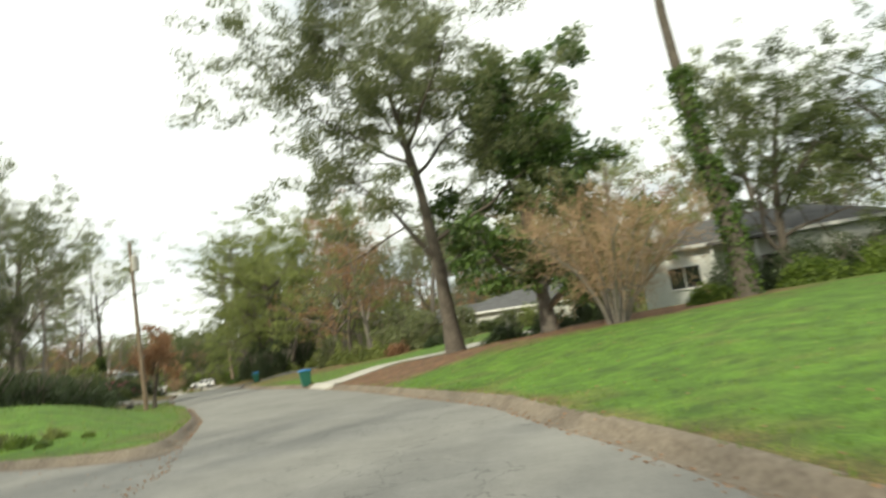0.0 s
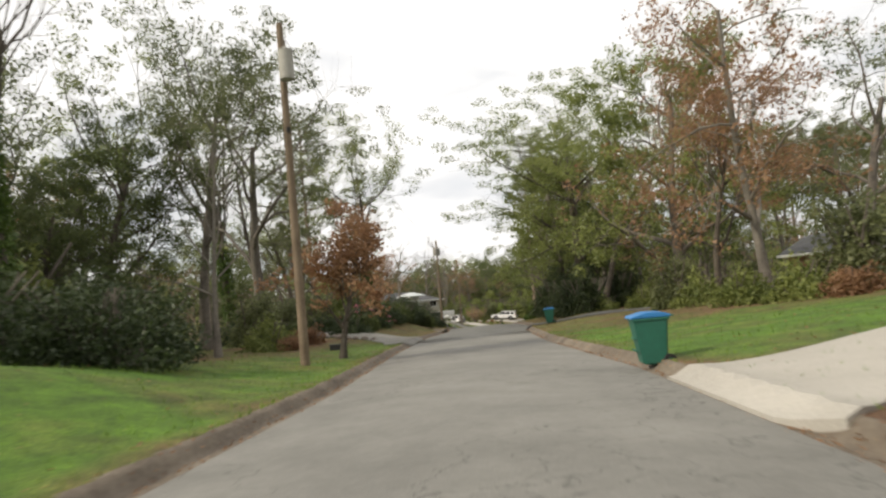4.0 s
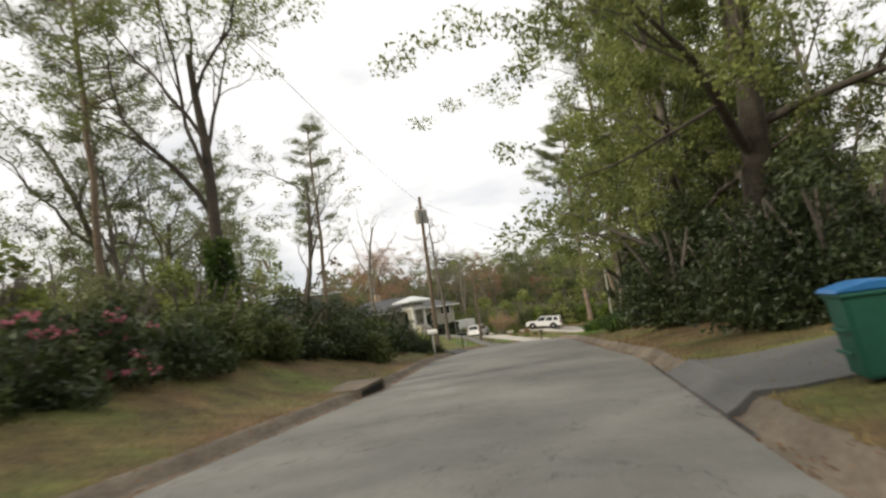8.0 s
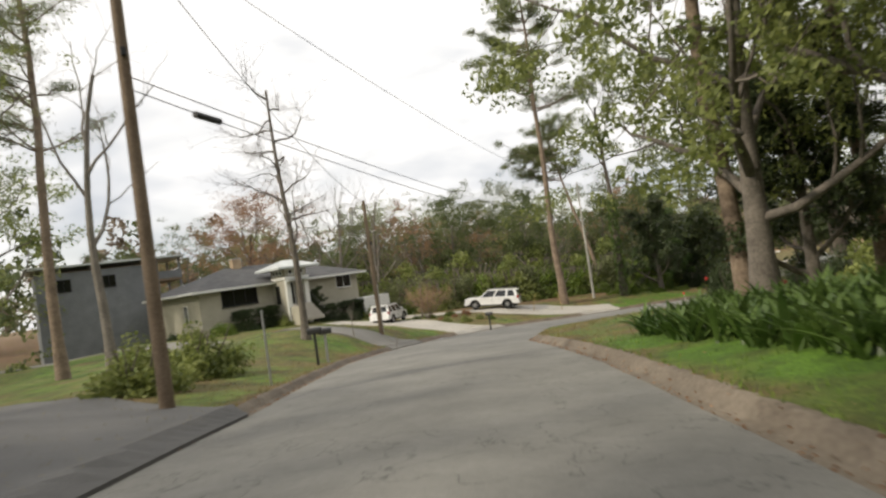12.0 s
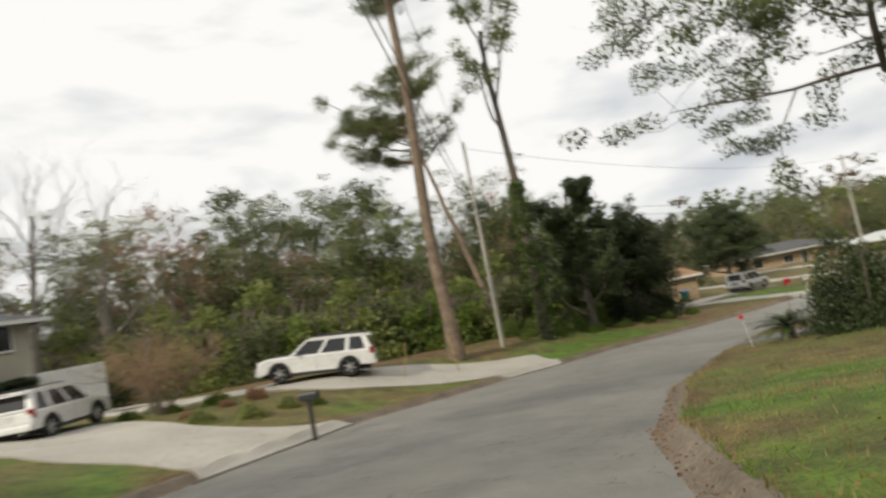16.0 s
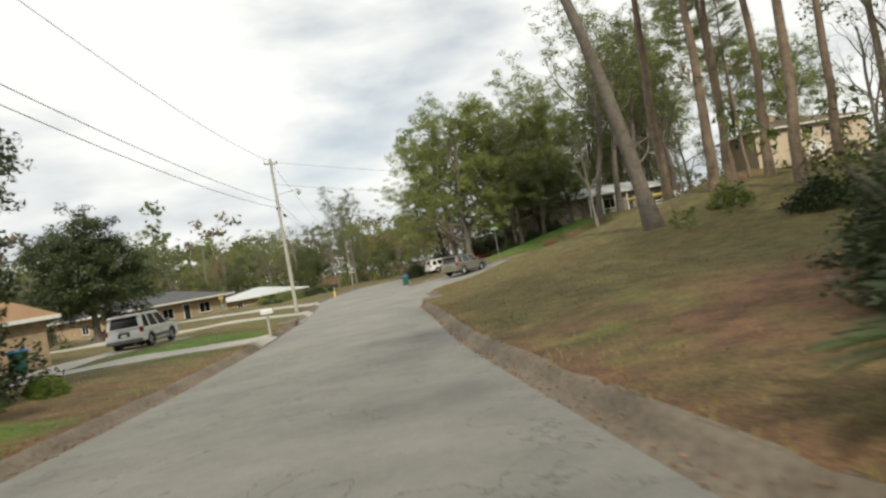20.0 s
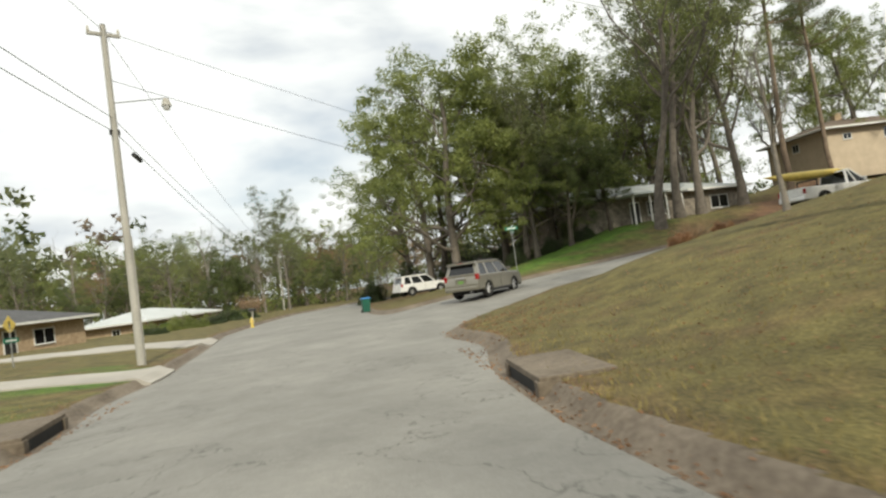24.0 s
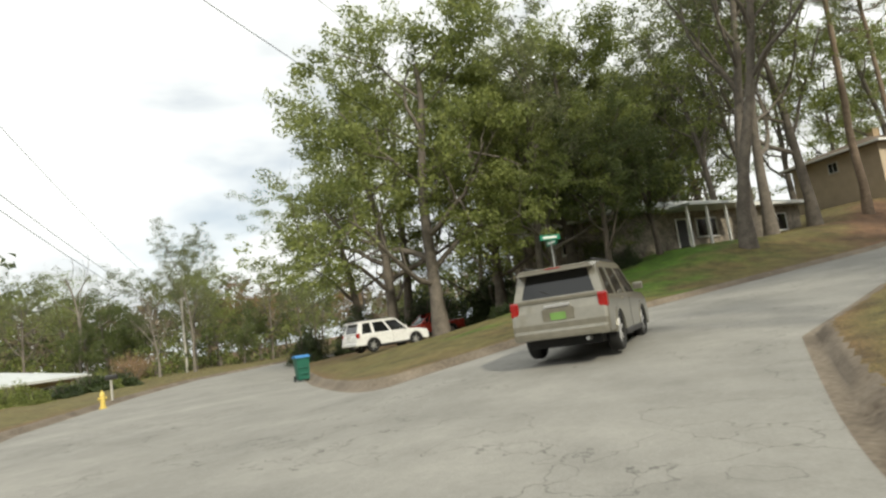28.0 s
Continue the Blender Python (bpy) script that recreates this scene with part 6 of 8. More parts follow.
def utility_pole(x, y, top, r=0.15, mat=WOOD_POLE, can=0, arm=0, lamp=None, turn=0.0, label="", lean=(0, 0), low=True):
    base = gz(x, y)
    h = top - base
    ob = thing("utility_pole", (x, y, base - 0.05), label, "utility pole", 0, "street poles")
    ob.rotation_euler = (radians(lean[0]), radians(lean[1]), radians(turn))
    lines = [(np.array([(0, 0, h * u) for u in np.linspace(0, 1, 6)]), np.linspace(r, r * 0.68, 6), 14)]
    mesh_part("shaft", *tubes(lines), mat, ob, smooth_faces=True)
    part("cap", one(rod, (0, 0, h - 0.02), (0, 0, h + 0.03), r * 0.7, r * 0.5, 14), DARK_METAL, ob)
    if can:
        for i in range(can):
            c = part("transformer", one(rod, (-0.42, 0.5 * i, h - 2.1), (-0.42, 0.5 * i, h - 1.1), 0.25, sides=18), POLE_GREY, ob, "grey transformer can")
            part("lid", one(rod, (-0.42, 0.5 * i, h - 1.1), (-0.42, 0.5 * i, h - 1.0), 0.26, 0.1, 18), POLE_GREY, c)
            part("bushing", one(rod, (-0.42, 0.5 * i, h - 1.0), (-0.42, 0.5 * i, h - 0.75), 0.04, 0.03, 8), BARK, c)
            part("bracket", one(box, -0.18, 0.5 * i, h - 1.5, 0.25, 0.08, 0.3, 0.01), STEEL, ob)
    if arm:
        part("crossarm", one(box, 0, 0, h - 0.35, arm, 0.1, 0.12, 0.01), mat, ob)
        for s in (-0.45, 0, 0.45):
            part("insulator", one(rod, (s * arm, 0, h - 0.28), (s * arm, 0, h - 0.1), 0.05, 0.035, 10), STUCCO, ob)
    if lamp:
        z, out = lamp
        part("lamp_arm", one(rod, (0, 0, z), (out, 0, z + 0.35), 0.025), STEEL, ob)
        head = part("lamp_head", one(rod, (out, 0, z + 0.05), (out, 0, z + 0.33), 0.19, 0.1, 16), POLE_GREY, ob, "grey street lamp head")
        part("lens", one(rod, (out, 0, z - 0.1), (out, 0, z + 0.05), 0.1, 0.17, 16), LAMP_LENS, head)
    if low:
        part("cable_clamp", one(box, 0, 0, h * 0.68, r * 2.3, 0.12, 0.2, 0.02), DARK_METAL, ob)
        part("cable_guard", one(box, r * 0.9, 0, h * 0.2, 0.05, 0.08, h * 0.35, 0.01), POLE_GREY, ob)
    return ob


utility_pole(-21.84, 43.3, 9.9, 0.16, can=1, turn=150, label="brown wooden utility pole with a grey transformer beside the lawn")
utility_pole(-49.95, 102.2, 7.2, 0.17, can=2, turn=150, label="brown wooden utility pole with grey transformers by a driveway", lean=(0, -1.2))
utility_pole(-59.0, 125.0, 2.4, 0.15, lamp=(7.7, -0.9), turn=10, label="short wooden service pole with a yard lamp in the lawn")
utility_pole(-53.6, 156, 4.3, 0.12, POLE_GREY, label="thin pale utility pole at the edge of the woods")
utility_pole(-18.25, 194.5, 2.95, 0.15, POLE_GREY, arm=1.1, lamp=(9.4, 1.9), turn=-10, label="tall pale utility pole with a street lamp arm beside the street")
utility_pole(26.7, 247, -1.2, 0.14, POLE_GREY, lamp=(7.9, 0.4), label="grey utility pole with a lamp among far trees")
utility_pole(60, 292, 2.0, 0.14, POLE_GREY, arm=1.4, label="far grey utility pole with a crossarm")


def cable(points, sag, r=0.011, label="black overhead cable between utility poles"):
    ob = None
    for a, b in zip(points, points[1:]):
        a, b = np.array(a), np.array(b)
        pts = [a + (b - a) * u - np.array([0, 0, 4 * sag * u * (1 - u)]) for u in np.linspace(0, 1, 18)]
        if ob is None:
            ob = thing("power_line", tuple(a), label, "power line", group="overhead lines")
        mesh_part("cable", np.array(tubes([(pts, [r] * 18, 5)])[0]) - a_first(points), tubes([(pts, [r] * 18, 5)])[1], CABLE, ob)
    return ob


def a_first(points):
    return np.array(points[0])


P_A, P_2, P_3, P_C, P_D, P_E = (-21.84, 43.3, 9.6), (-49.95, 102.2, 6.9), (-59.0, 125.0, 2.2), (-53.6, 156, 3.9), (-18.25, 194.5, 2.7), (26.7, 247, -1.5)
cable([P_A, P_2], 1.2)
cable([P_2, P_C, P_D, P_E], 1.2)
cable([(P_2[0], P_2[1], 2.6), (P_C[0], P_C[1], 0.0), (P_D[0], P_D[1], -1.0), (P_E[0], P_E[1], -3.5)], 0.9, 0.014)
cable([(P_2[0], P_2[1], 2.9), (P_C[0], P_C[1], 0.5), (P_D[0], P_D[1], -0.5), (P_E[0], P_E[1], -3.1)], 0.8, 0.014)
cable([P_2, P_3], 0.7, 0.014)
cable([P_D, (30, 204, 2.5)], 0.5, 0.01)
cable([(P_D[0], P_D[1], 0.9), (28, 206, 0.8)], 0.6, 0.012)
for p, q in ((P_2, P_C), (P_D, P_E)):
    way = (Vector(q) - Vector(p)).normalized()
    c = Vector((p[0], p[1], 2.45 if p is P_2 else -1.25)) + way * 2.5
    sp = thing("cable_splice", tuple(c), "black splice case on an overhead cable", "splice case")
    part("case", one(rod, -way * 0.45, way * 0.45, 0.09, 0.09, 10), BLACK_PLASTIC, sp)


def mailbox(x, y, turn, mat, label, h=1.05, post=WOOD_POLE):
    ob = thing("mailbox", (x, y, gz(x, y)), label, "mailbox", turn)
    part("post", one(box, 0, 0, h / 2, 0.1, 0.1, h, 0.008), post, ob)
    part("arm", one(box, 0.02, 0, h + 0.015, 0.5, 0.12, 0.03, 0.005), post, ob)
    bm = bmesh.new()
    prof = [(-0.11, h + 0.03), (0.11, h + 0.03), (0.11, h + 0.15)] + [(0.11 * math.cos(a), h + 0.15 + 0.11 * math.sin(a)) for a in np.linspace(0.3, 2.84, 7)] + [(-0.11, h + 0.15)]
    outline(bm, prof, "x", -0.27, 0.29, 0.01)
    part("box", bm, mat, ob)
    part("door", one(box, 0.296, 0, h + 0.14, 0.012, 0.2, 0.2, 0.004), mat, ob)
    part("flag", one(box, -0.02, 0.122, h + 0.12, 0.16, 0.012, 0.045, 0.003), RED_LENS, ob, "small red signal flag")
    return ob


MAIL_BLACK = paint("mailbox_black", (0.025, 0.025, 0.025), 0.45)
mailbox(-43.7, 92.3, 25, WHITE_PAINT, "white metal mailbox on a pale wooden post at the kerb", 1.2, POLE_GREY)
mailbox(-54.2, 112.8, 30, MAIL_BLACK, "black metal mailbox on a post, one of a pair", 1.25, MAIL_BLACK)
mailbox(-54.42, 113.72, 30, MAIL_BLACK, "black metal mailbox on a thin post, one of a pair", 1.2, STEEL)
mailbox(-57.1, 137.2, 0, MAIL_BLACK, "dark mailbox on a leaning wooden post by the drive", 1.1, MAIL_BLACK)
mailbox(-30.4, 177.2, -50, WHITE_PAINT, "white mailbox on a thin pale post", 1.15, POLE_GREY)
mailbox(2.4, 218.5, -50, MAIL_BLACK, "small dark mailbox on a pale post across the street", 1.05, POLE_GREY)


def signpost(x, y, h, turn, label, blades=2, diamond=False):
    ob = thing("street_sign", (x, y, gz(x, y) - 0.05), label, "street sign", turn)
    part("post", one(rod, (0, 0, 0), (0, 0, h), 0.03), STEEL, ob)
    if diamond:
        bm = bmesh.new()
        s = 0.42
        outline(bm, [(-s, h), (0, h - s), (s, h), (0, h + s)], "y", -0.012, 0.0)
        part("warning_plate", bm, YELLOW, ob, "yellow diamond warning plate")
        part("symbol", one(box, 0, -0.014, h, 0.1, 0.006, 0.34, 0.002), DARK_METAL, ob)
    for i in range(blades):
        z, a = (h + 0.02 + 0.24 * i, 90 * i) if not diamond else (h - 0.72, 0)
        bl = part("blade", one(box, 0, -0.02, 0, 0.95, 0.012, 0.22, 0.004), SIGN_GREEN, ob, "green street name blade")
        bl.location, bl.rotation_euler = (0, 0, z), (0, 0, radians(a))
        for s in (-1, 1):
            t = part("lettering_bar", one(box, 0, -0.02 + s * 0.009, 0, 0.68, 0.003, 0.09), WHITE_PAINT, bl)
    return ob


signpost(9.4, 196.3, 2.95, 50, "green street name sign on a steel post at the corner")
signpost(-18.8, 205.8, 2.0, 35, "yellow diamond warning sign above a green name plate", 1, True)
signpost(-50.6, 106.2, 2.2, 25, "thin steel sign post seen from behind beside a driveway", 0)


def hydrant(x, y):
    ob = thing("fire_hydrant", (x, y, gz(x, y)), "yellow cast iron fire hydrant on the verge", "hydrant")
    part("flange", one(rod, (0, 0, 0), (0, 0, 0.06), 0.17, sides=14), YELLOW, ob)
    part("barrel", one(rod, (0, 0, 0.05), (0, 0, 0.6), 0.11, 0.1, 14), YELLOW, ob)
    part("bonnet", one(rod, (0, 0, 0.6), (0, 0, 0.78), 0.13, 0.05, 14), YELLOW, ob)
    for a in (0, 1.57, 3.14):
        part("outlet", one(rod, (0, 0, 0.47), (0.19 * math.cos(a), 0.19 * math.sin(a), 0.47), 0.055), YELLOW, ob)
    part("nut", one(rod, (0, 0, 0.78), (0, 0, 0.84), 0.025, sides=5), YELLOW, ob)


hydrant(0.2, 215.4)


def storm_inlet(x, y, label):
    """A kerb inlet, slid to the kerb and turned to face the street."""
    for _ in range(8):
        g = [street_gap(np.array([x + dx]), np.array([y + dy]))[0] for dx, dy in ((0, 0), (0.05, 0), (0, 0.05))]
        gx, gy = (g[1] - g[0]) / 0.05, (g[2] - g[0]) / 0.05
        k = math.hypot(gx, gy)
        x, y = x - gx / k * (g[0] - 0.1), y - gy / k * (g[0] - 0.1)
    turn = math.degrees(math.atan2(-gy, -gx)) - 90
    z = land(x, y)[0][0]
    ob = thing("storm_drain", (x, y, z), label, "storm drain", turn)
    part("top_slab", one(box, 0, -0.5, 0.16, 2.3, 1.1, 0.1, 0.02), KERB, ob)
    # no hollow is cut: a black block stands in for the shade inside
    part("throat_dark", one(box, 0, -0.02, 0.02, 1.9, 0.12, 0.2), BLACK_RUBBER, ob, "black block standing in for the darkness of the kerb opening")
    for s in (-1, 1):
        part("cheek", one(box, s * 1.05, -0.1, 0.03, 0.22, 0.36, 0.24, 0.02), KERB, ob)


storm_inlet(-34.6, 75.0, "concrete storm drain with a black block standing in for the darkness of the kerb opening")
storm_inlet(-20.2, 177.0, "rust-stained storm drain inlet at the street corner")
storm_inlet(-24.8, 184.3, "concrete storm drain with a dark slot in the kerb")


PLATE_GREEN = paint("plate_green", (0.16, 0.3, 0.08), 0.5)


def vehicle(name, x, y, heading, body, label, L=4.75, W=1.88, H=1.78, belt=1.08, hood=0.98, kind="suv", trim=None, z=None, rails=True, tilt=(0, 0), flares=None, tyre=0.37):
    """A car or truck standing on its wheels, nose to +x."""
    ob = thing(name, (x, y, gz(x, y) if z is None else z), label, "vehicle", heading)
    ob.rotation_euler = (radians(tilt[0]), radians(tilt[1]), radians(heading))
    xf, xr, r = 0.305 * L, -0.285 * L, tyre
    arch = lambda c, n=9: [(c + (r + 0.07) * math.cos(a), r - 0.01 + (r + 0.07) * math.sin(a)) for a in np.linspace(0.12, math.pi - 0.12, n)]
    cowl = 0.21 * L
    back = -L / 2
    bed = -0.02 * L if kind == "pickup" else back + 0.12
    prof = [(back + 0.1, 0.42), (back, 0.5), (back - 0.02, 0.72), (back + 0.02, 0.95), (back + 0.07, belt), (cowl, belt - 0.02), (L / 2 - 0.55, hood), (L / 2 - 0.16, hood - 0.1), (L / 2 - 0.02, 0.72), (L / 2, 0.5), (L / 2 - 0.1, 0.3)]
    prof += arch(xf) + [(xf - r - 0.2, 0.28), (xr + r + 0.2, 0.28)] + arch(xr)
    bm = bmesh.new()
    outline(bm, prof, "y", -W / 2, W / 2, 0.07)
    part("body", bm, body, ob)
    # cabin
    wb, wt = W / 2 - 0.05, W / 2 - 0.2
    rear_top = back + 0.33 if kind == "suv" else bed + 0.1
    lo = [(bed, belt - 0.01), (cowl + 0.02, belt - 0.03)]
    hi = [(rear_top, H - 0.08), (0.06 * L, H - 0.07)]
    bm = bmesh.new()
    v = [bm.verts.new(p) for p in ((lo[0][0], -wb, lo[0][1]), (lo[1][0], -wb, lo[1][1]), (lo[1][0], wb, lo[1][1]), (lo[0][0], wb, lo[0][1]),
                                   (hi[0][0], -wt, hi[0][1]), (hi[1][0], -wt, hi[1][1]), (hi[1][0], wt, hi[1][1]), (hi[0][0], wt, hi[0][1]))]
    for f in ((3, 2, 1, 0), (4, 5, 6, 7), (0, 1, 5, 4), (1, 2, 6, 5), (2, 3, 7, 6), (3, 0, 4, 7)):
        bm.faces.new([v[i] for i in f])
    part("window_glass", bm, GLASS_DARK, ob, "dark tinted glass")
    bm = bmesh.new()
    outline(bm, [(hi[0][0] - 0.1, H - 0.1), (hi[0][0] + 0.05, H - 0.015), (hi[0][0] + 0.6, H), (0.0, H - 0.005), (hi[1][0] + 0.02, H - 0.06), (hi[1][0] + 0.06, H - 0.1)], "y", -wt - 0.03, wt + 0.03, 0.03)
    part("roof", bm, body, ob)

    def edge(u, s, wide):
        """A pillar at the share u of the side from rear to front."""
        a = Vector((lo[0][0] + (lo[1][0] - lo[0][0]) * u, s * (wb + 0.004), lo[0][1] - 0.03))
        b = Vector((hi[0][0] + (hi[1][0] - hi[0][0]) * u, s * (wt + 0.004), hi[0][1] + 0.02))
        bm = bmesh.new()
        q = []
        for p in (a, b):
            for dx, dy in ((-wide / 2, -0.03), (wide / 2, -0.03), (wide / 2, 0.012), (-wide / 2, 0.012)):
                q.append(bm.verts.new(p + Vector((dx, s * dy, 0))))
        for f in ((0, 1, 2, 3), (7, 6, 5, 4), (0, 4, 5, 1), (1, 5, 6, 2), (2, 6, 7, 3), (3, 7, 4, 0)):
            bm.faces.new([q[i] for i in f])
        part("pillar", bm, body, ob)

    for s in (-1, 1):
        for u, wide in ((0.035, 0.24), (0.3, 0.16), (0.64, 0.12), (0.985, 0.11)) if kind == "suv" else ((0.03, 0.14), (0.45, 0.08), (0.985, 0.1)):
            edge(u, s, wide)
        part("sill", one(box, 0.01 * L, s * (W / 2 - 0.02), 0.33, 0.42 * L, 0.1, 0.12, 0.03), trim or BLACK_PLASTIC, ob)
        if trim:
            part("side_cladding", one(box, 0.01 * L, s * (W / 2 + 0.004), 0.56, 0.4 * L, 0.03, 0.2, 0.012), trim, ob)
        part("door_handle", one(box, 0.02 * L, s * (W / 2 + 0.012), belt - 0.14, 0.2, 0.03, 0.035, 0.01), body, ob)
        part("door_handle", one(box, -0.16 * L, s * (W / 2 + 0.012), belt - 0.14, 0.2, 0.03, 0.035, 0.01), body, ob)
        part("door_seam", one(box, 0.09 * L - 0.5, s * (W / 2 + 0.001), 0.72, 0.012, 0.006, 0.66), BLACK_RUBBER, ob)
        part("mirror", one(box, cowl - 0.28, s * (W / 2 + 0.1), belt + 0.1, 0.12, 0.22, 0.16, 0.04), body if not trim else trim, ob)
        if kind == "suv":
            tl = one(box, back + 0.115, s * (W / 2 - 0.085), belt - 0.1, 0.2, 0.18, 0.3, 0.04)
        else:
            tl = one(box, back + 0.03, s * (W / 2 - 0.06), 0.88, 0.1, 0.13, 0.28, 0.02)
        part("tail_light", tl, RED_LENS, ob)
        part("headlight", one(box, L / 2 - 0.2, s * (W / 2 - 0.25), hood - 0.17, 0.28, 0.42, 0.14, 0.04), LAMP_LENS, ob)
        if rails and kind == "suv":
            part("roof_rail", one(rod, (hi[0][0] + 0.15, s * (wt - 0.06), H + 0.045), (-0.02 * L, s * (wt - 0.06), H + 0.045), 0.02), BLACK_PLASTIC, ob)
        for cx in (xf, xr):
            ring = [(cx + (r + 0.075) * math.cos(a), r - 0.01 + (r + 0.075) * math.sin(a)) for a in np.linspace(0, math.pi, 13)]
            ring += [(cx + (r + 0.02) * math.cos(a), r - 0.01 + (r + 0.02) * math.sin(a)) for a in np.linspace(math.pi, 0, 13)]
            bm = bmesh.new()
            lo_y, hi_y = sorted((s * (W / 2 - 0.25), s * (W / 2 + 0.012)))
            outline(bm, ring, "y", lo_y, hi_y)
            part("wheel_arch", bm, flares or trim or BLACK_PLASTIC, ob)
            bm = bmesh.new()
            prof_t = [(r - 0.14, 0.11), (r - 0.03, 0.12), (r, 0.08), (r, -0.08), (r - 0.03, -0.12), (r - 0.14, -0.11)]
            rings = []
            for k in range(26):
                a = 2 * math.pi * k / 26
                rings.append([bm.verts.new((cx + pr * math.cos(a), s * (W / 2 - 0.13) + pw, r + pr * math.sin(a))) for pr, pw in prof_t])
            for k in range(26):
                for j in range(6):
                    bm.faces.new((rings[k][j], rings[k][(j + 1) % 6], rings[(k + 1) % 26][(j + 1) % 6], rings[(k + 1) % 26][j]))
            ty = part("wheel", bm, BLACK_RUBBER, ob, "black tyre", True)
            bm = bmesh.new()
            rod(bm, (cx, s * (W / 2 - 0.13), r), (cx, s * (W / 2 - 0.06), r), 0.07, 0.06, 12)
            for k in range(6):
                a = 2 * math.pi * k / 6 + 0.3
                rod(bm, (cx, s * (W / 2 - 0.075), r), (cx + (r - 0.12) * math.cos(a), s * (W / 2 - 0.06), r + (r - 0.12) * math.sin(a)), 0.04, 0.032, 6)
            part("rim", bm, RIM, ty, "six-spoke alloy rim")
            part("brake_disc", one(rod, (cx, s * (W / 2 - 0.15), r), (cx, s * (W / 2 - 0.12), r), r - 0.12, sides=20), DARK_METAL, ty)
    part("rear_bumper", one(box, back + 0.02, 0, 0.52, 0.2, W - 0.06, 0.2, 0.06), trim or body, ob)
    part("front_bumper", one(box, L / 2 - 0.08, 0, 0.45, 0.22, W - 0.1, 0.22, 0.06), trim or body, ob)
    part("grille", one(box, L / 2 - 0.035, 0, 0.7, 0.08, 0.85, 0.2, 0.02), BLACK_PLASTIC, ob)
    part("underbody", one(box, 0, 0, 0.32, L - 0.5, W - 0.5, 0.16), BLACK_RUBBER, ob)
    if kind == "suv":
        part("number_plate", one(box, back - 0.022, 0, 0.84, 0.012, 0.3, 0.14, 0.004), PLATE_GREEN if body is CAR_SILVER else WHITE_PAINT, ob)
        part("plate_recess", one(box, back - 0.008, 0, 0.86, 0.012, 0.62, 0.26, 0.004), BLACK_PLASTIC if trim else body, ob)
        for s in (-1, 1):
            bm = bmesh.new()
            q = []
            for px, py, pz in ((lo[0][0], wb, lo[0][1] - 0.02), (hi[0][0], wt, hi[0][1] + 0.02)):
                for dx, dy in ((-0.02, -0.15), (0.16, -0.15), (0.16, 0.014), (-0.02, 0.014)):
                    q.append(bm.verts.new((px + dx, s * (py + dy), pz)))
            for f in ((0, 1, 2, 3), (7, 6, 5, 4), (0, 4, 5, 1), (1, 5, 6, 2), (2, 6, 7, 3), (3, 7, 4, 0)):
                bm.faces.new([q[i] for i in f])
            part("rear_pillar", bm, body, ob)
            part("window_frame", one(box, (hi[0][0] + hi[1][0]) / 2, s * (wt + 0.012), H - 0.115, hi[1][0] - hi[0][0], 0.045, 0.05, 0.008), body, ob)
        part("tailgate_sill", one(box, lo[0][0] - 0.02, 0, belt + 0.03, 0.14, 2 * wb - 0.1, 0.1, 0.03), body, ob)
        part("badge_strip", one(box, back - 0.014, 0, belt - 0.1, 0.02, 0.5, 0.05, 0.008), RIM, ob, "chrome strip")
        part("tailgate_frame", one(box, (bed + rear_top) / 2 - 0.02, 0, H - 0.1, 0.3, 2 * wt, 0.05, 0.02), body, ob)
        part("rear_wiper", one(rod, (back + 0.16, 0, belt + 0.05), (back + 0.2, 0.35, belt + 0.22), 0.012), BLACK_PLASTIC, ob)
        part("spoiler", one(box, hi[0][0] - 0.1, 0, H - 0.045, 0.26, 2 * wt - 0.1, 0.045, 0.015), body, ob)
        part("brake_lamp", one(box, hi[0][0] - 0.232, 0, H - 0.045, 0.01, 0.3, 0.02), RED_LENS, ob)
        part("exhaust", one(rod, (back - 0.03, -0.5, 0.36), (back + 0.3, -0.5, 0.36), 0.035), STEEL, ob)
    else:
        part("bed_floor", one(box, (back + bed) / 2 + 0.02, 0, belt + 0.006, bed - back - 0.25, W - 0.35, 0.02), BLACK_PLASTIC, ob)
        part("tailgate", one(box, back - 0.02, 0, 0.88, 0.04, W - 0.3, 0.4, 0.015), body, ob)
    return ob


vehicle("suv", -2.2, 190.9, 7, CAR_SILVER, "grey-silver sport utility vehicle turning into the side street", H=1.8, L=4.8, W=1.9, belt=1.14, hood=1.08, flares=CAR_SILVER, tyre=0.4)
vehicle("suv", 13.4, 209.0, -22, CAR_WHITE, "white sport utility vehicle parked on the verge by the trees")
vehicle("suv", -60.8, 147.0, 194, CAR_WHITE, "large white sport utility vehicle with black wheel arches on a drive", L=5.05, W=2.0, tilt=(0, -5), belt=1.12, hood=1.06, tyre=0.4)
vehicle("hatchback", -67.3, 139.2, 100, CAR_WHITE, "small white crossover parked on a concrete driveway", L=4.4, W=1.8, H=1.66, belt=1.02, hood=0.95)
vehicle("suv", -31.9, 188.4, 48, CAR_WHITE, "white sport utility vehicle with grey lower cladding on a driveway", L=5.0, W=1.98, H=1.93, belt=1.16, hood=1.08, tyre=0.4, trim=CAR_TRIM)
vehicle("pickup_truck", 11.6, 176.8, -40, CAR_WHITE, "white pickup truck carrying a long yellow kayak", L=5.5, W=1.95, H=1.8, kind="pickup")
vehicle("pickup_truck", 24.5, 213.5, 150, CAR_RED, "dark red pickup truck in the shade of oaks", L=5.2, W=1.9, H=1.78, kind="pickup")
kx, ky = 10.3, 177.9
kayak = thing("kayak", (kx, ky, gz(11.6, 176.8) + 1.75), "long yellow kayak lying over a truck bed", "kayak", -40)
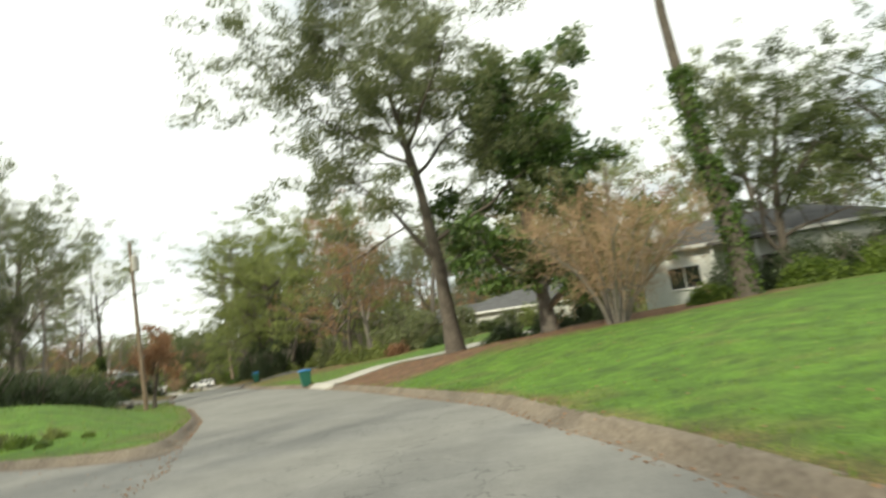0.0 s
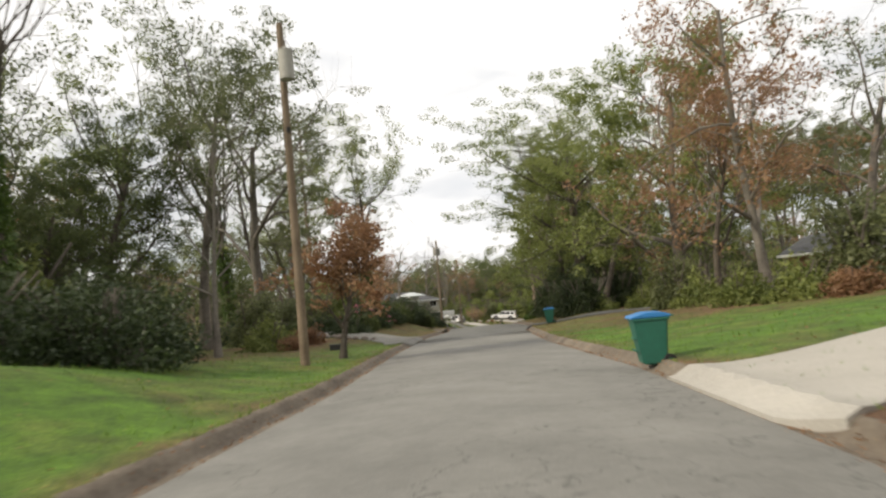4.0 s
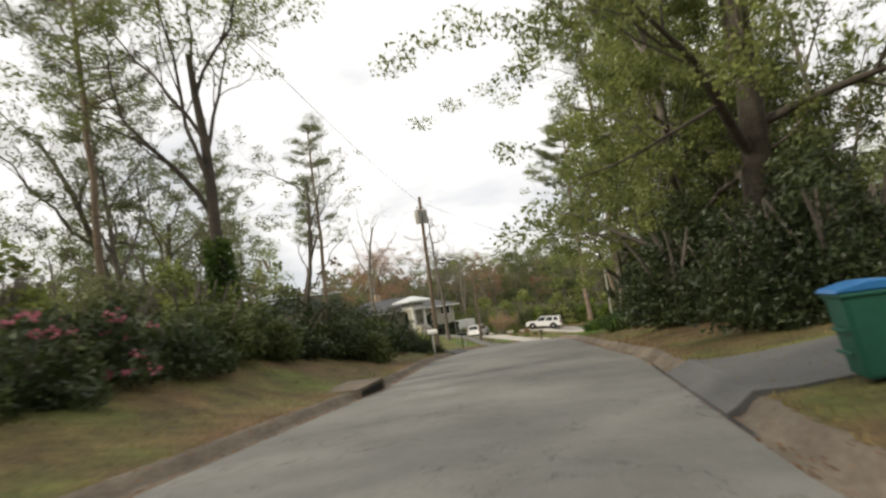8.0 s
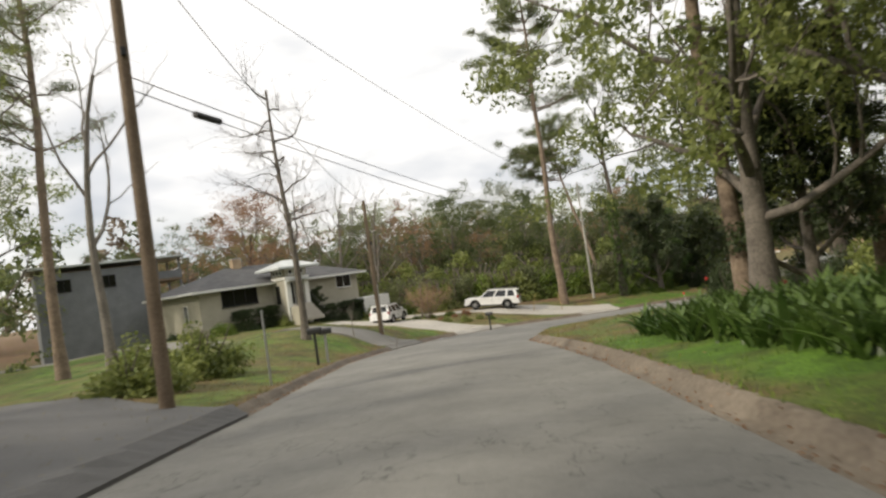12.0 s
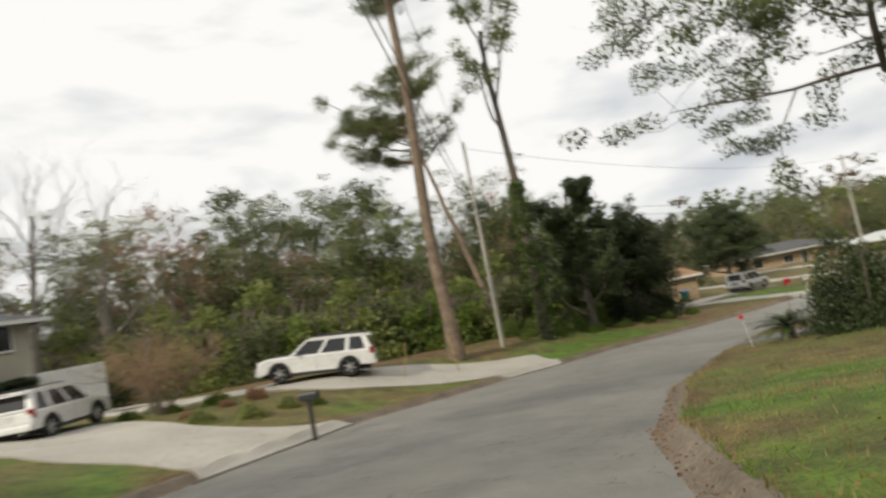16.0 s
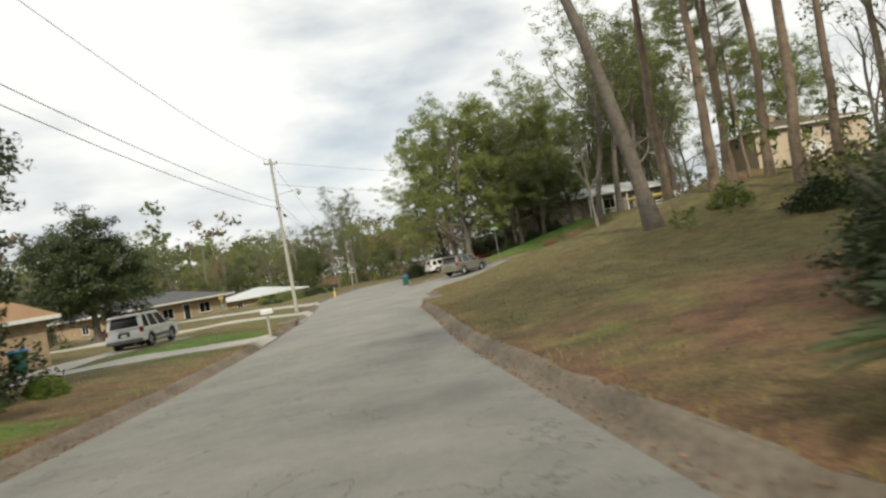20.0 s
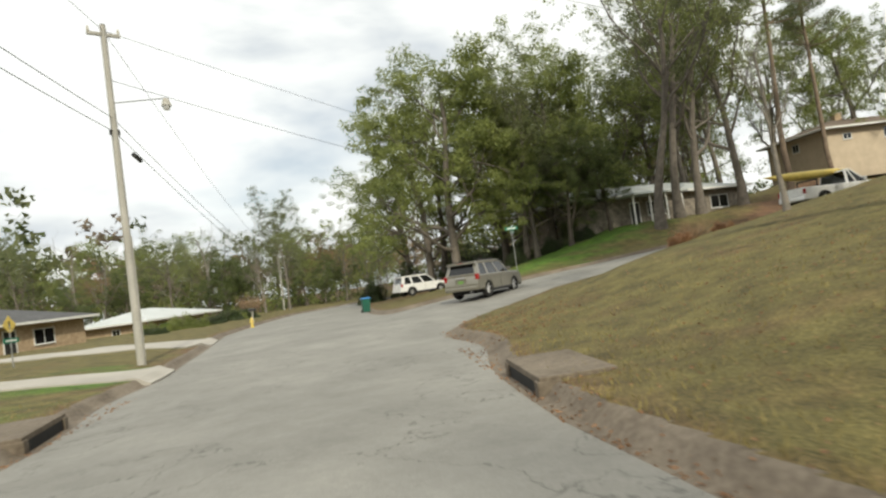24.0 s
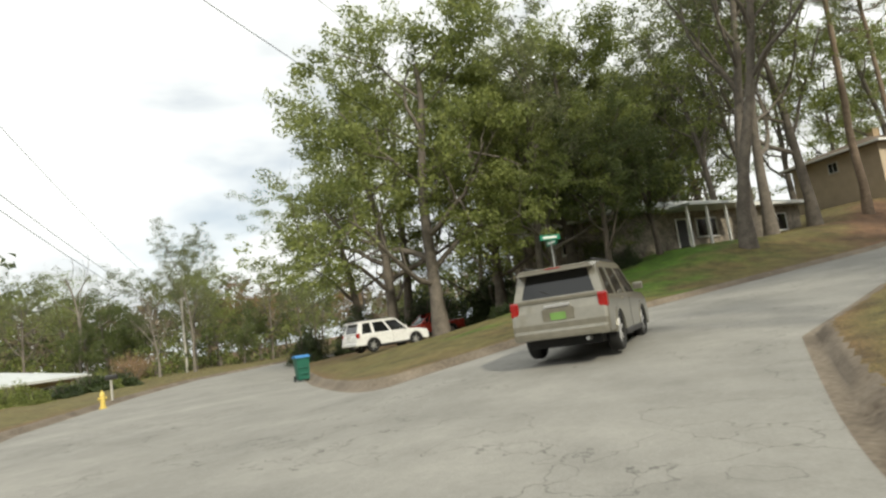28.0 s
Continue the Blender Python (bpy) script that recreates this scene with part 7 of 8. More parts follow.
kay = [(np.array([(u * 2.6, 0, 0.18 * u * u) for u in np.linspace(-1, 1, 13)]), [0.02, 0.12, 0.2, 0.26, 0.3, 0.32, 0.32, 0.32, 0.3, 0.26, 0.2, 0.12, 0.02], 12)]
kv, kf = tubes(kay)
mesh_part("hull", kv * np.array([1, 1, 0.75]), kf, YELLOW, kayak, smooth_faces=True)
part("rack", one(box, 0, 0, -0.3, 0.08, 1.5, 0.08, 0.01), BLACK_PLASTIC, kayak)
for s in (-0.7, 0.7):
    part("rack_leg", one(box, 0, s, -0.52, 0.06, 0.06, 0.4, 0.01), BLACK_PLASTIC, kayak)
trailer = thing("cargo_trailer", (-75.6, 149.2, gz(-75.6, 149.2)), "white box trailer parked beside the house", "trailer", 70)
part("box", one(box, 0, 0, 1.45, 3.4, 1.9, 1.9, 0.05), WHITE_PAINT, trailer)
part("frame", one(box, 0.4, 0, 0.45, 4.4, 1.2, 0.1, 0.01), DARK_METAL, trailer)
for s in (-1, 1):
    part("wheel", one(rod, (0, s * 0.8, 0.34), (0, s * 1.0, 0.34), 0.34, sides=22), BLACK_RUBBER, trailer)


def marker_stake(x, y, lean, label, h=1.15):
    ob = thing("driveway_marker", (x, y, gz(x, y)), label, "marker", 40)
    part("stake", one(rod, (0, 0, -0.15), (lean, 0, h), 0.014, 0.012), WHITE_PAINT, ob)
    part("reflector", one(rod, (lean - 0.01, -0.03, h), (lean + 0.01, 0.03, h + 0.005), 0.075, sides=18), MARKER_RED, ob, "round red reflector")
    return ob


MARKER_RED = paint("marker_red", (0.75, 0.03, 0.05), 0.3)
marker_stake(-43.5, 144.8, -0.35, "leaning white stake with a round red reflector beside a drive")
flag = thing("red_flag", (-42.1, 144.6, gz(-42.1, 144.6)), "small red flag on a thin stick behind a sago palm", "flag", 30)
part("stick", one(rod, (0, 0, -0.1), (0, 0, 2.1), 0.01), WOOD_POLE, flag)
bm = bmesh.new()
outline(bm, [(0, 1.85), (0.3, 1.95), (0.28, 2.08), (0, 2.1)], "y", -0.008, 0.008)
part("cloth", bm, MARKER_RED, flag)
redbox = thing("red_pedestal", (-36.8, 149.5, gz(-36.8, 149.5)), "red metal box on a pedestal before the hedge, darkened as in shade", "box", 20)
# red dimmed in the paint itself for the shade before the hedge
SHADED_RED = paint("shaded_red", (0.17, 0.022, 0.02), 0.7)
part("pedestal", one(box, 0, 0, 0.25, 0.3, 0.3, 0.6, 0.03), SHADED_RED, redbox)
part("base", one(box, 0, 0, 0.04, 0.55, 0.5, 0.1, 0.02), SHADED_RED, redbox)
part("cabinet", one(box, 0, 0, 0.78, 0.62, 0.4, 0.46, 0.04), SHADED_RED, redbox)
for i, (sx, sy, sl, sh, sm) in enumerate(((-57.2, 147.6, 0.45, 1.5, "yellow"), (-55.2, 150.2, -0.35, 1.7, "yellow"), (-58.6, 147.0, 0.5, 1.2, "grey"))):
    st = thing("wooden_stake", (sx, sy, gz(sx, sy)), f"leaning {sm} stake before the thicket", "stake", 60)
    part("shaft", one(rod, (0, 0, -0.2), (sl, 0, sh), 0.028, 0.022), STAKE_YELLOW if sm == "yellow" else BARK_PALE, st)
rng_s = np.random.default_rng(77)
for i in range(14):
    rx, ry = -30.5 - 0.75 * i + rng_s.normal(0, 0.15), 59.2 + 0.22 * i + rng_s.normal(0, 0.25)
    r = rng_s.uniform(0.16, 0.34)
    bm = bmesh.new()
    bmesh.ops.create_icosphere(bm, subdivisions=2, radius=r)
    for v in bm.verts:
        v.co *= 1 + 0.22 * math.sin(v.co.x * 17 + i) * math.cos(v.co.y * 13 + 2 * i) + rng_s.uniform(-0.06, 0.06)
        v.co.z *= 0.68
    rock = part("rock", bm, ROCK, None, "", True)
    rock.matrix_world = pose(rx, ry, gz(rx, ry) + r * 0.25, 0, 0, 40 * i)
    tagged(rock, "grey-brown rock edging the dirt drive", "rock", "rocks along the drive")
block = thing("meter_box", (-27.6, 52.0, gz(-27.6, 52.0)), "small dark utility box sunk in the verge", "utility box", 25)
part("housing", one(box, 0, 0, 0.1, 0.55, 0.4, 0.32, 0.03), DARK_METAL, block)
part("lid", one(box, 0, 0, 0.275, 0.6, 0.45, 0.04, 0.01), DARK_METAL, block)

# ---- houses ----


def hip_roof(bm, x0, x1, y0, y1, z, rise, hip=None):
    """A hipped or gabled roof shell with thick eaves. hip: how far the ridge stops short of each end (0: gables)."""
    hip = (y1 - y0) / 2 if hip is None else hip
    ym = (y0 + y1) / 2
    up = [bm.verts.new(p) for p in ((x0, y0, z), (x1, y0, z), (x1, y1, z), (x0, y1, z), (x0 + hip, ym, z + rise), (x1 - hip, ym, z + rise))]
    dn = [bm.verts.new(p) for p in ((x0, y0, z - 0.18), (x1, y0, z - 0.18), (x1, y1, z - 0.18), (x0, y1, z - 0.18))]
    for f in ((0, 1, 5, 4), (2, 3, 4, 5)):
        bm.faces.new([up[i] for i in f])
    bm.faces.new((up[1], up[2], up[5]))
    bm.faces.new((up[3], up[0], up[4]))
    bm.faces.new(dn[::-1])
    for i in range(4):
        bm.faces.new((dn[i], dn[(i + 1) % 4], up[(i + 1) % 4], up[i]))


def window(ob, x, y, z, w, h, face=(0, -1), mull=1, shutters=False, frame_mat=None):
    """A window on a wall. face: the way it looks, (0, -1) is the front."""
    a = math.atan2(face[1], face[0]) + math.pi / 2
    win = new("window")
    win.parent = ob
    win.location, win.rotation_euler = (x, y, z), (0, 0, a)
    fm = frame_mat or WHITE_PAINT
    part("pane", one(box, 0, -0.015, 0, w, 0.03, h), GLASS_DARK, win)
    for s in (-1, 1):
        part("frame", one(box, s * (w / 2 + 0.03), -0.03, 0, 0.07, 0.08, h + 0.12, 0.01), fm, win)
        part("frame", one(box, 0, -0.03, s * (h / 2 + 0.03), w, 0.08, 0.07, 0.01), fm, win)
    part("sill", one(box, 0, -0.06, -h / 2 - 0.08, w + 0.2, 0.14, 0.05, 0.01), fm, win)
    for i in range(mull):
        part("mullion", one(box, w * ((i + 1) / (mull + 1) - 0.5), -0.036, 0, 0.045, 0.05, h, 0.005), fm, win)
    if shutters:
        for s in (-1, 1):
            part("shutter", one(box, s * (w / 2 + 0.28), -0.03, 0, 0.4, 0.05, h + 0.1, 0.01), DARK_METAL, win)


def door(ob, x, y, z, w=0.95, h=2.05, mat=None, face=(0, -1)):
    a = math.atan2(face[1], face[0]) + math.pi / 2
    d = new("door")
    d.parent = ob
    d.location, d.rotation_euler = (x, y, z), (0, 0, a)
    part("leaf", one(box, 0, -0.02, h / 2, w, 0.05, h, 0.01), mat or DARK_METAL, d)
    part("knob", one(rod, (w * 0.38, -0.1, 1.0), (w * 0.38, -0.03, 1.0), 0.03), STEEL, d)
    for s in (-1, 1):
        part("jamb", one(box, s * (w / 2 + 0.05), -0.02, h / 2, 0.1, 0.08, h, 0.01), WHITE_PAINT, d)
    part("lintel", one(box, 0, -0.02, h + 0.05, w + 0.2, 0.08, 0.1, 0.01), WHITE_PAINT, d)


def walls(ob, L, D, h, mat, base=0.8, t=0.22):
    """Four walls as thick slabs, butted, standing a little into the ground."""
    for name, cx, cy, sx, sy in (("wall_front", L / 2, t / 2, L, t), ("wall_back", L / 2, D - t / 2, L, t), ("wall_side", t / 2, D / 2, t, D - 2 * t), ("wall_side", L - t / 2, D / 2, t, D - 2 * t)):
        part(name, one(box, cx, cy, (h - base) / 2, sx, sy, h + base), mat, ob)
    part("floor", one(box, L / 2, D / 2, 0.0, L - 2 * t, D - 2 * t, 0.1), CONCRETE, ob)


def ranch(x, y, z, turn, L, D, h, wall, roof, label, rise=1.7, over=0.6, wins=(), doors=(), hip=None, chimney=None, side_wins=(), shutters=False, porch=None, gable_mat=None):
    ob = thing("house", (x, y, z), label, "house", turn)
    walls(ob, L, D, h, wall)
    bm = bmesh.new()
    hip_roof(bm, -over, L + over, -over, D + over, h + 0.19, rise, hip)
    part("roof", bm, roof, ob)
    if hip == 0:
        for gx in (0.1, L - 0.1):
            bm = bmesh.new()
            outline(bm, [(0.02, h), (D - 0.02, h), (D / 2, h + rise * 0.86)], "x", gx - 0.09, gx + 0.09)
            part("gable", bm, gable_mat or wall, ob)
    for s in (0, 1):
        part("fascia", one(box, L / 2, -over - 0.015 if s == 0 else D + over + 0.015, h + 0.1, L + 2 * over, 0.03, 0.2, 0.004), WHITE_PAINT, ob)
        part("fascia", one(box, -over - 0.015 if s == 0 else L + over + 0.015, D / 2, h + 0.1, 0.03, D + 2 * over, 0.2, 0.004), WHITE_PAINT, ob)
    for wx, wz, ww, wh in wins:
        window(ob, wx, 0, wz, ww, wh, mull=max(1, int(ww / 0.8) - 1), shutters=shutters)
    for wy, wz, ww, wh in side_wins:
        window(ob, 0, wy, wz, ww, wh, (-1, 0))
        window(ob, L, wy, wz, ww, wh, (1, 0))
    for dx in doors:
        door(ob, dx, 0, 0.05)
    if chimney:
        c = part("chimney", one(box, chimney[0], chimney[1], h + rise, 0.9, 0.7, 1.9, 0.02), BRICK_TAN, ob)
        part("cap", one(box, chimney[0], chimney[1], h + rise + 0.98, 1.05, 0.85, 0.1, 0.02), CONCRETE, c)
    if porch:
        a, b, d = porch
        part("porch_roof", one(box, (a + b) / 2, -d / 2 - 0.3, h + 0.02, b - a, d + 0.5, 0.18, 0.02), roof, ob)
        for px in np.linspace(a + 0.2, b - 0.2, 4):
            part("porch_post", one(box, px, -d - 0.1, h / 2 - 0.2, 0.14, 0.14, h + 0.35, 0.01), WHITE_PAINT, ob)
        part("porch_floor", one(box, (a + b) / 2, -d / 2, -0.05, b - a, d, 0.2, 0.01), CONCRETE, ob)
    return ob


# the pale split-level with the raised entrance on the bend
hw = ranch(-82.02, 132.12, -5.2, 71.5, 17.2, 10.5, 3.6, STUCCO, ROOF_GREY, "cream stucco house with a grey roof and a raised entrance tower", 2.1, 0.8,
           wins=((15.4, 3.0, 1.8, 1.2),), side_wins=((3.0, 2.0, 0.7, 1.3),), chimney=(6.3, 5.0))
window(hw, 3.8, 0, 2.85, 3.4, 1.4, mull=2, frame_mat=DARK_METAL)
window(hw, 15.6, 0, 0.55, 1.7, 0.5, mull=1, frame_mat=DARK_METAL)
# entrance tower: open porch below, boarded clerestory above, standing-seam roof
part("entrance_wall", one(box, 7.3, -1.2, 2.0, 0.2, 2.4, 4.4, 0.01), STUCCO, hw)
window(hw, 7.2, -1.0, 2.5, 0.5, 1.5, (-1, 0), mull=0, frame_mat=DARK_METAL)
for s in (7.42, 9.38):
    part("column", one(box, s, -2.42, 1.75, 0.44, 0.36, 4.4, 0.02), SIDING_WHITE, hw)
part("porch_floor", one(box, 8.5, -1.3, 1.4, 2.2, 2.4, 0.2, 0.01), CONCRETE, hw)
part("porch_skirt", one(box, 8.6, -2.3, 0.5, 1.5, 0.3, 1.7, 0.01), STUCCO, hw)
part("entrance_beam", one(box, 8.4, -1.35, 3.95, 2.6, 2.7, 0.25, 0.02), SIDING_WHITE, hw)
part("clerestory_band", one(box, 8.4, -1.2, 4.45, 2.3, 2.5, 0.76, 0.01), STUCCO, hw)
for i in range(8):
    part("batten", one(box, 7.4 + 0.28 * i, -2.47, 4.45, 0.05, 0.04, 0.76), SIDING_WHITE, hw)
for i in range(3):
    window(hw, 7.82 + 0.58 * i, -2.48, 4.52, 0.32, 0.34, mull=0)
for i in range(3):
    window(hw, 7.24, -0.6 - 0.6 * i, 4.52, 0.32, 0.34, (-1, 0), mull=0)
bm = bmesh.new()
hip_roof(bm, 6.2, 10.6, -3.35, 1.1, 5.0, 0.72, 1.7)
er = part("entrance_roof", bm, ROOF_LIGHT, hw, "pale standing-seam metal hipped roof")
for i in range(11):
    u = 6.35 + 0.41 * i
    top = min(1.0, (u - 6.2) / 1.7, (10.6 - u) / 1.7)
    part("seam", one(rod, (u, -3.35, 5.01), (u, -3.35 + 2.2 * top, 5.01 + 0.71 * top), 0.022, sides=4), ROOF_LIGHT, er)
    part("seam", one(rod, (6.2, -3.15 + 0.41 * i, 5.01), (6.2 + 1.6 * min(1, (0.2 + 0.41 * i) / 2.2, (4.3 - 0.41 * i) / 2.2), -3.15 + 0.41 * i, 5.01 + 0.68 * min(1, (0.2 + 0.41 * i) / 2.2, (4.3 - 0.41 * i) / 2.2)), 0.022, sides=4), ROOF_LIGHT, er)
part("porch_hood", one(box, 8.5, -2.85, 3.72, 2.6, 0.7, 0.1, 0.02), ROOF_LIGHT, hw)
door(hw, 8.9, -0.1, 1.5, 1.0, 2.1)
for i in range(7):
    part("step", one(box, 8.6, -2.75 - 0.29 * i, 0.62 - 0.1 * i, 1.9, 0.31, 1.62 - 0.22 * i, 0.01), CONCRETE, hw)
part("stair_cheek", one(box, 7.5, -3.2, 0.35, 0.28, 1.5, 1.8, 0.02), STUCCO, hw)
for s in (7.66, 9.6):
    part("handrail", one(rod, (s, -2.6, 2.4), (s, -4.75, 0.75), 0.03), DARK_METAL, hw)
    for q in range(4):
        part("baluster", one(rod, (s, -2.7 - 0.65 * q, 1.2 - 0.42 * q), (s, -2.7 - 0.65 * q, 2.32 - 0.5 * q), 0.015), DARK_METAL, hw)

gm = thing("house", (-98.9, 128.3, -2.45), "dark grey modern house with a flat roof and covered deck", "house", 62, scale=0.78)
walls(gm, 13, 9, 6.2, SIDING_GREY, 5.6)
part("flat_roof", one(box, 8.2, 4.5, 6.95, 18.5, 10.5, 0.25, 0.03), ROOF_LIGHT, gm)
part("deck", one(box, 15, 4.5, 3.9, 4, 8, 0.25, 0.02), WOOD_POLE, gm)
for px, py in ((16.8, 0.8), (16.8, 8.2), (14, 0.8)):
    part("deck_post", one(box, px, py, 0.9, 0.25, 0.25, 12.0, 0.02), SIDING_GREY, gm)
part("deck_rail", one(box, 15, 0.6, 4.6, 4, 0.08, 1.0, 0.01), SIDING_GREY, gm)
for wx in (3, 8):
    window(gm, wx, 0, 4.6, 1.4, 1.4, mull=1, frame_mat=DARK_METAL)

ranch(12.0, 40.4, 0.0, -20, 14, 8, 3.2, SIDING_WHITE, ROOF_GREY, "white house with a grey roof behind shrubs", wins=((2.5, 1.5, 1.8, 1.3), (8, 1.5, 2.2, 1.3)), doors=(5.5,), porch=(4, 8, 1.8))
ranch(-0.3, 67.5, -1.7, -24, 16, 9, 2.7, SIDING_WHITE, ROOF_GREY, "low white house with a grey hipped roof among trees", wins=((1.6, 1.5, 1.4, 1.2), (8, 1.5, 2.0, 1.2)), doors=(5,))
ranch(-8.0, 91.0, -2.3, -30, 17, 9, 2.7, BRICK_RED, ROOF_GREY, "dark brick house with white gables behind live oaks", wins=((3, 1.5, 1.8, 1.2), (11, 1.5, 1.8, 1.2)), doors=(7,), hip=0)
ranch(-46.4, 199.6, -9.1, -80, 13, 7.6, 2.45, BRICK_TAN, ROOF_ORANGE, "tan brick house with a white gable and faded orange roof", 1.9, 0.55, wins=((3, 1.4, 1.5, 1.2),), side_wins=((2.2, 1.4, 0.9, 1.1),), hip=0, gable_mat=SIDING_WHITE)
ranch(-22.0, 226.5, -9.4, 21, 18, 9, 2.5, BRICK_TAN, ROOF_GREY, "tan brick ranch house with a wide grey roof", 1.5, 0.9, wins=((2.5, 1.4, 1.6, 1.2), (8, 1.4, 1.6, 1.2), (14, 1.4, 1.8, 1.2)), doors=(11,), side_wins=((4, 1.4, 1.0, 1.1),))
ranch(2.8, 238.2, -10.5, 22, 10.5, 9, 2.4, BRICK_TAN, ROOF_LIGHT, "low tan house with a pale metal roof behind bushes", 1.3, 0.9, wins=((2.5, 1.4, 1.4, 1.1), (7.8, 1.4, 1.6, 1.1)), doors=(5.2,), side_wins=((4, 1.4, 1.0, 1.1),))
ranch(22.6, 197.8, -5.5, -28, 20, 9, 2.7, STONE_DARK, ROOF_LIGHT, "low stone-fronted house with a pale roof and a shaded porch", 1.4, 0.9, wins=((9, 1.5, 2.0, 1.2), (17, 1.5, 2.2, 1.2)), doors=(6.5,), porch=(4.5, 10.5, 2.0), side_wins=((4, 1.5, 1.2, 1.1),))
hh = ranch(53.5, 181.8, -2.2, -42, 17, 10, 4.8, STUCCO_TAN, ROOF_BROWN, "two-storey tan house with a brown hipped roof on the hill", 1.7, 0.9, wins=((2.5, 3.9, 1.0, 0.6), (8, 3.9, 1.6, 1.1), (11.5, 3.9, 1.6, 1.1)), doors=(), side_wins=((5, 3.8, 1.0, 0.9),), chimney=(6, 5))
part("garage_door", one(box, 9.0, -0.03, 1.1, 2.6, 0.06, 2.2, 0.01), SIDING_WHITE, hh, "white panelled garage door")
shed = ranch(-31.0, 127.5, -6.2, -15, 7, 4, 2.6, RED_WOOD, ROOF_GREY, "red painted wooden shed beyond the strap-leaved border", 1.0, 0.4, wins=((2, 1.5, 0.9, 0.9),), doors=(5,), hip=0)

# ---- driveways ----


def driveway(name, label, mat, pts, flare=1.0, lip=-0.1):
    """A strip laid on the land. pts: x, y, half width."""
    q = np.array(pts, float)
    seg = np.linalg.norm(np.diff(q[:, :2], axis=0), axis=1)
    s = np.r_[0, np.cumsum(seg)]
    n = max(4, int(s[-1] / 0.22))
    u = np.linspace(0, s[-1], n)
    x, y, w = (np.interp(u, s, q[:, i]) for i in range(3))
    for _ in range(4):
        x[1:-1], y[1:-1] = (x[:-2] + x[1:-1] * 2 + x[2:]) / 4, (y[:-2] + y[1:-1] * 2 + y[2:]) / 4
    t = np.stack([np.gradient(x), np.gradient(y)], -1)
    t /= np.linalg.norm(t, axis=1, keepdims=True)
    w = w + flare * np.exp(-(u / 1.6) ** 2)
    cols = 17
    v = np.stack([np.column_stack([x - t[:, 1] * w * k, y + t[:, 0] * w * k]) for k in np.linspace(-1, 1, cols)], 1).reshape(-1, 2)
    z, gap = land(v[:, 0], v[:, 1])
    beyond = gap < lip
    for _ in range(4):
        e = 0.05
        gx = (street_gap(v[:, 0] + e, v[:, 1]) - street_gap(v[:, 0] - e, v[:, 1])) / (2 * e)
        gy = (street_gap(v[:, 0], v[:, 1] + e) - street_gap(v[:, 0], v[:, 1] - e)) / (2 * e)
        shift = np.where(beyond, lip - street_gap(v[:, 0], v[:, 1]), 0.0) / (gx * gx + gy * gy + 1e-6)
        v = v + np.clip(np.column_stack([gx, gy]) * shift[:, None], -1.5, 1.5)
    z, gap = land(v[:, 0], v[:, 1])
    zz = np.maximum(with_kerb(z, gap), z - 0.02) + 0.012 + (0.033 + 0.06 * np.exp(-((gap - 0.12) / 0.35) ** 2)) * smooth(lip - 0.02, lip + 0.25, gap)
    v3 = np.column_stack([v, zz])
    f = []
    for i in range(n - 1):
        for j in range(cols - 1):
            a = i * cols + j
            if not beyond[[a, a + cols, a + cols + 1, a + 1]].all():
                f.append((a, a + cols, a + cols + 1, a + 1))
    lo = v3.copy()
    lo[:, 2] -= 0.25
    m = len(v3)
    rim = [i * cols for i in range(n)] + [(n - 1) * cols + j for j in range(1, cols)] + [i * cols + cols - 1 for i in range(n - 2, -1, -1)] + [j for j in range(cols - 2, 0, -1)]
    f += [(rim[i], rim[(i + 1) % len(rim)], rim[(i + 1) % len(rim)] + m, rim[i] + m) for i in range(len(rim))]
    ob = mesh_part(name, np.vstack([v3, lo]), f, mat)
    return tagged(ob, label, "driveway", kind="structure")


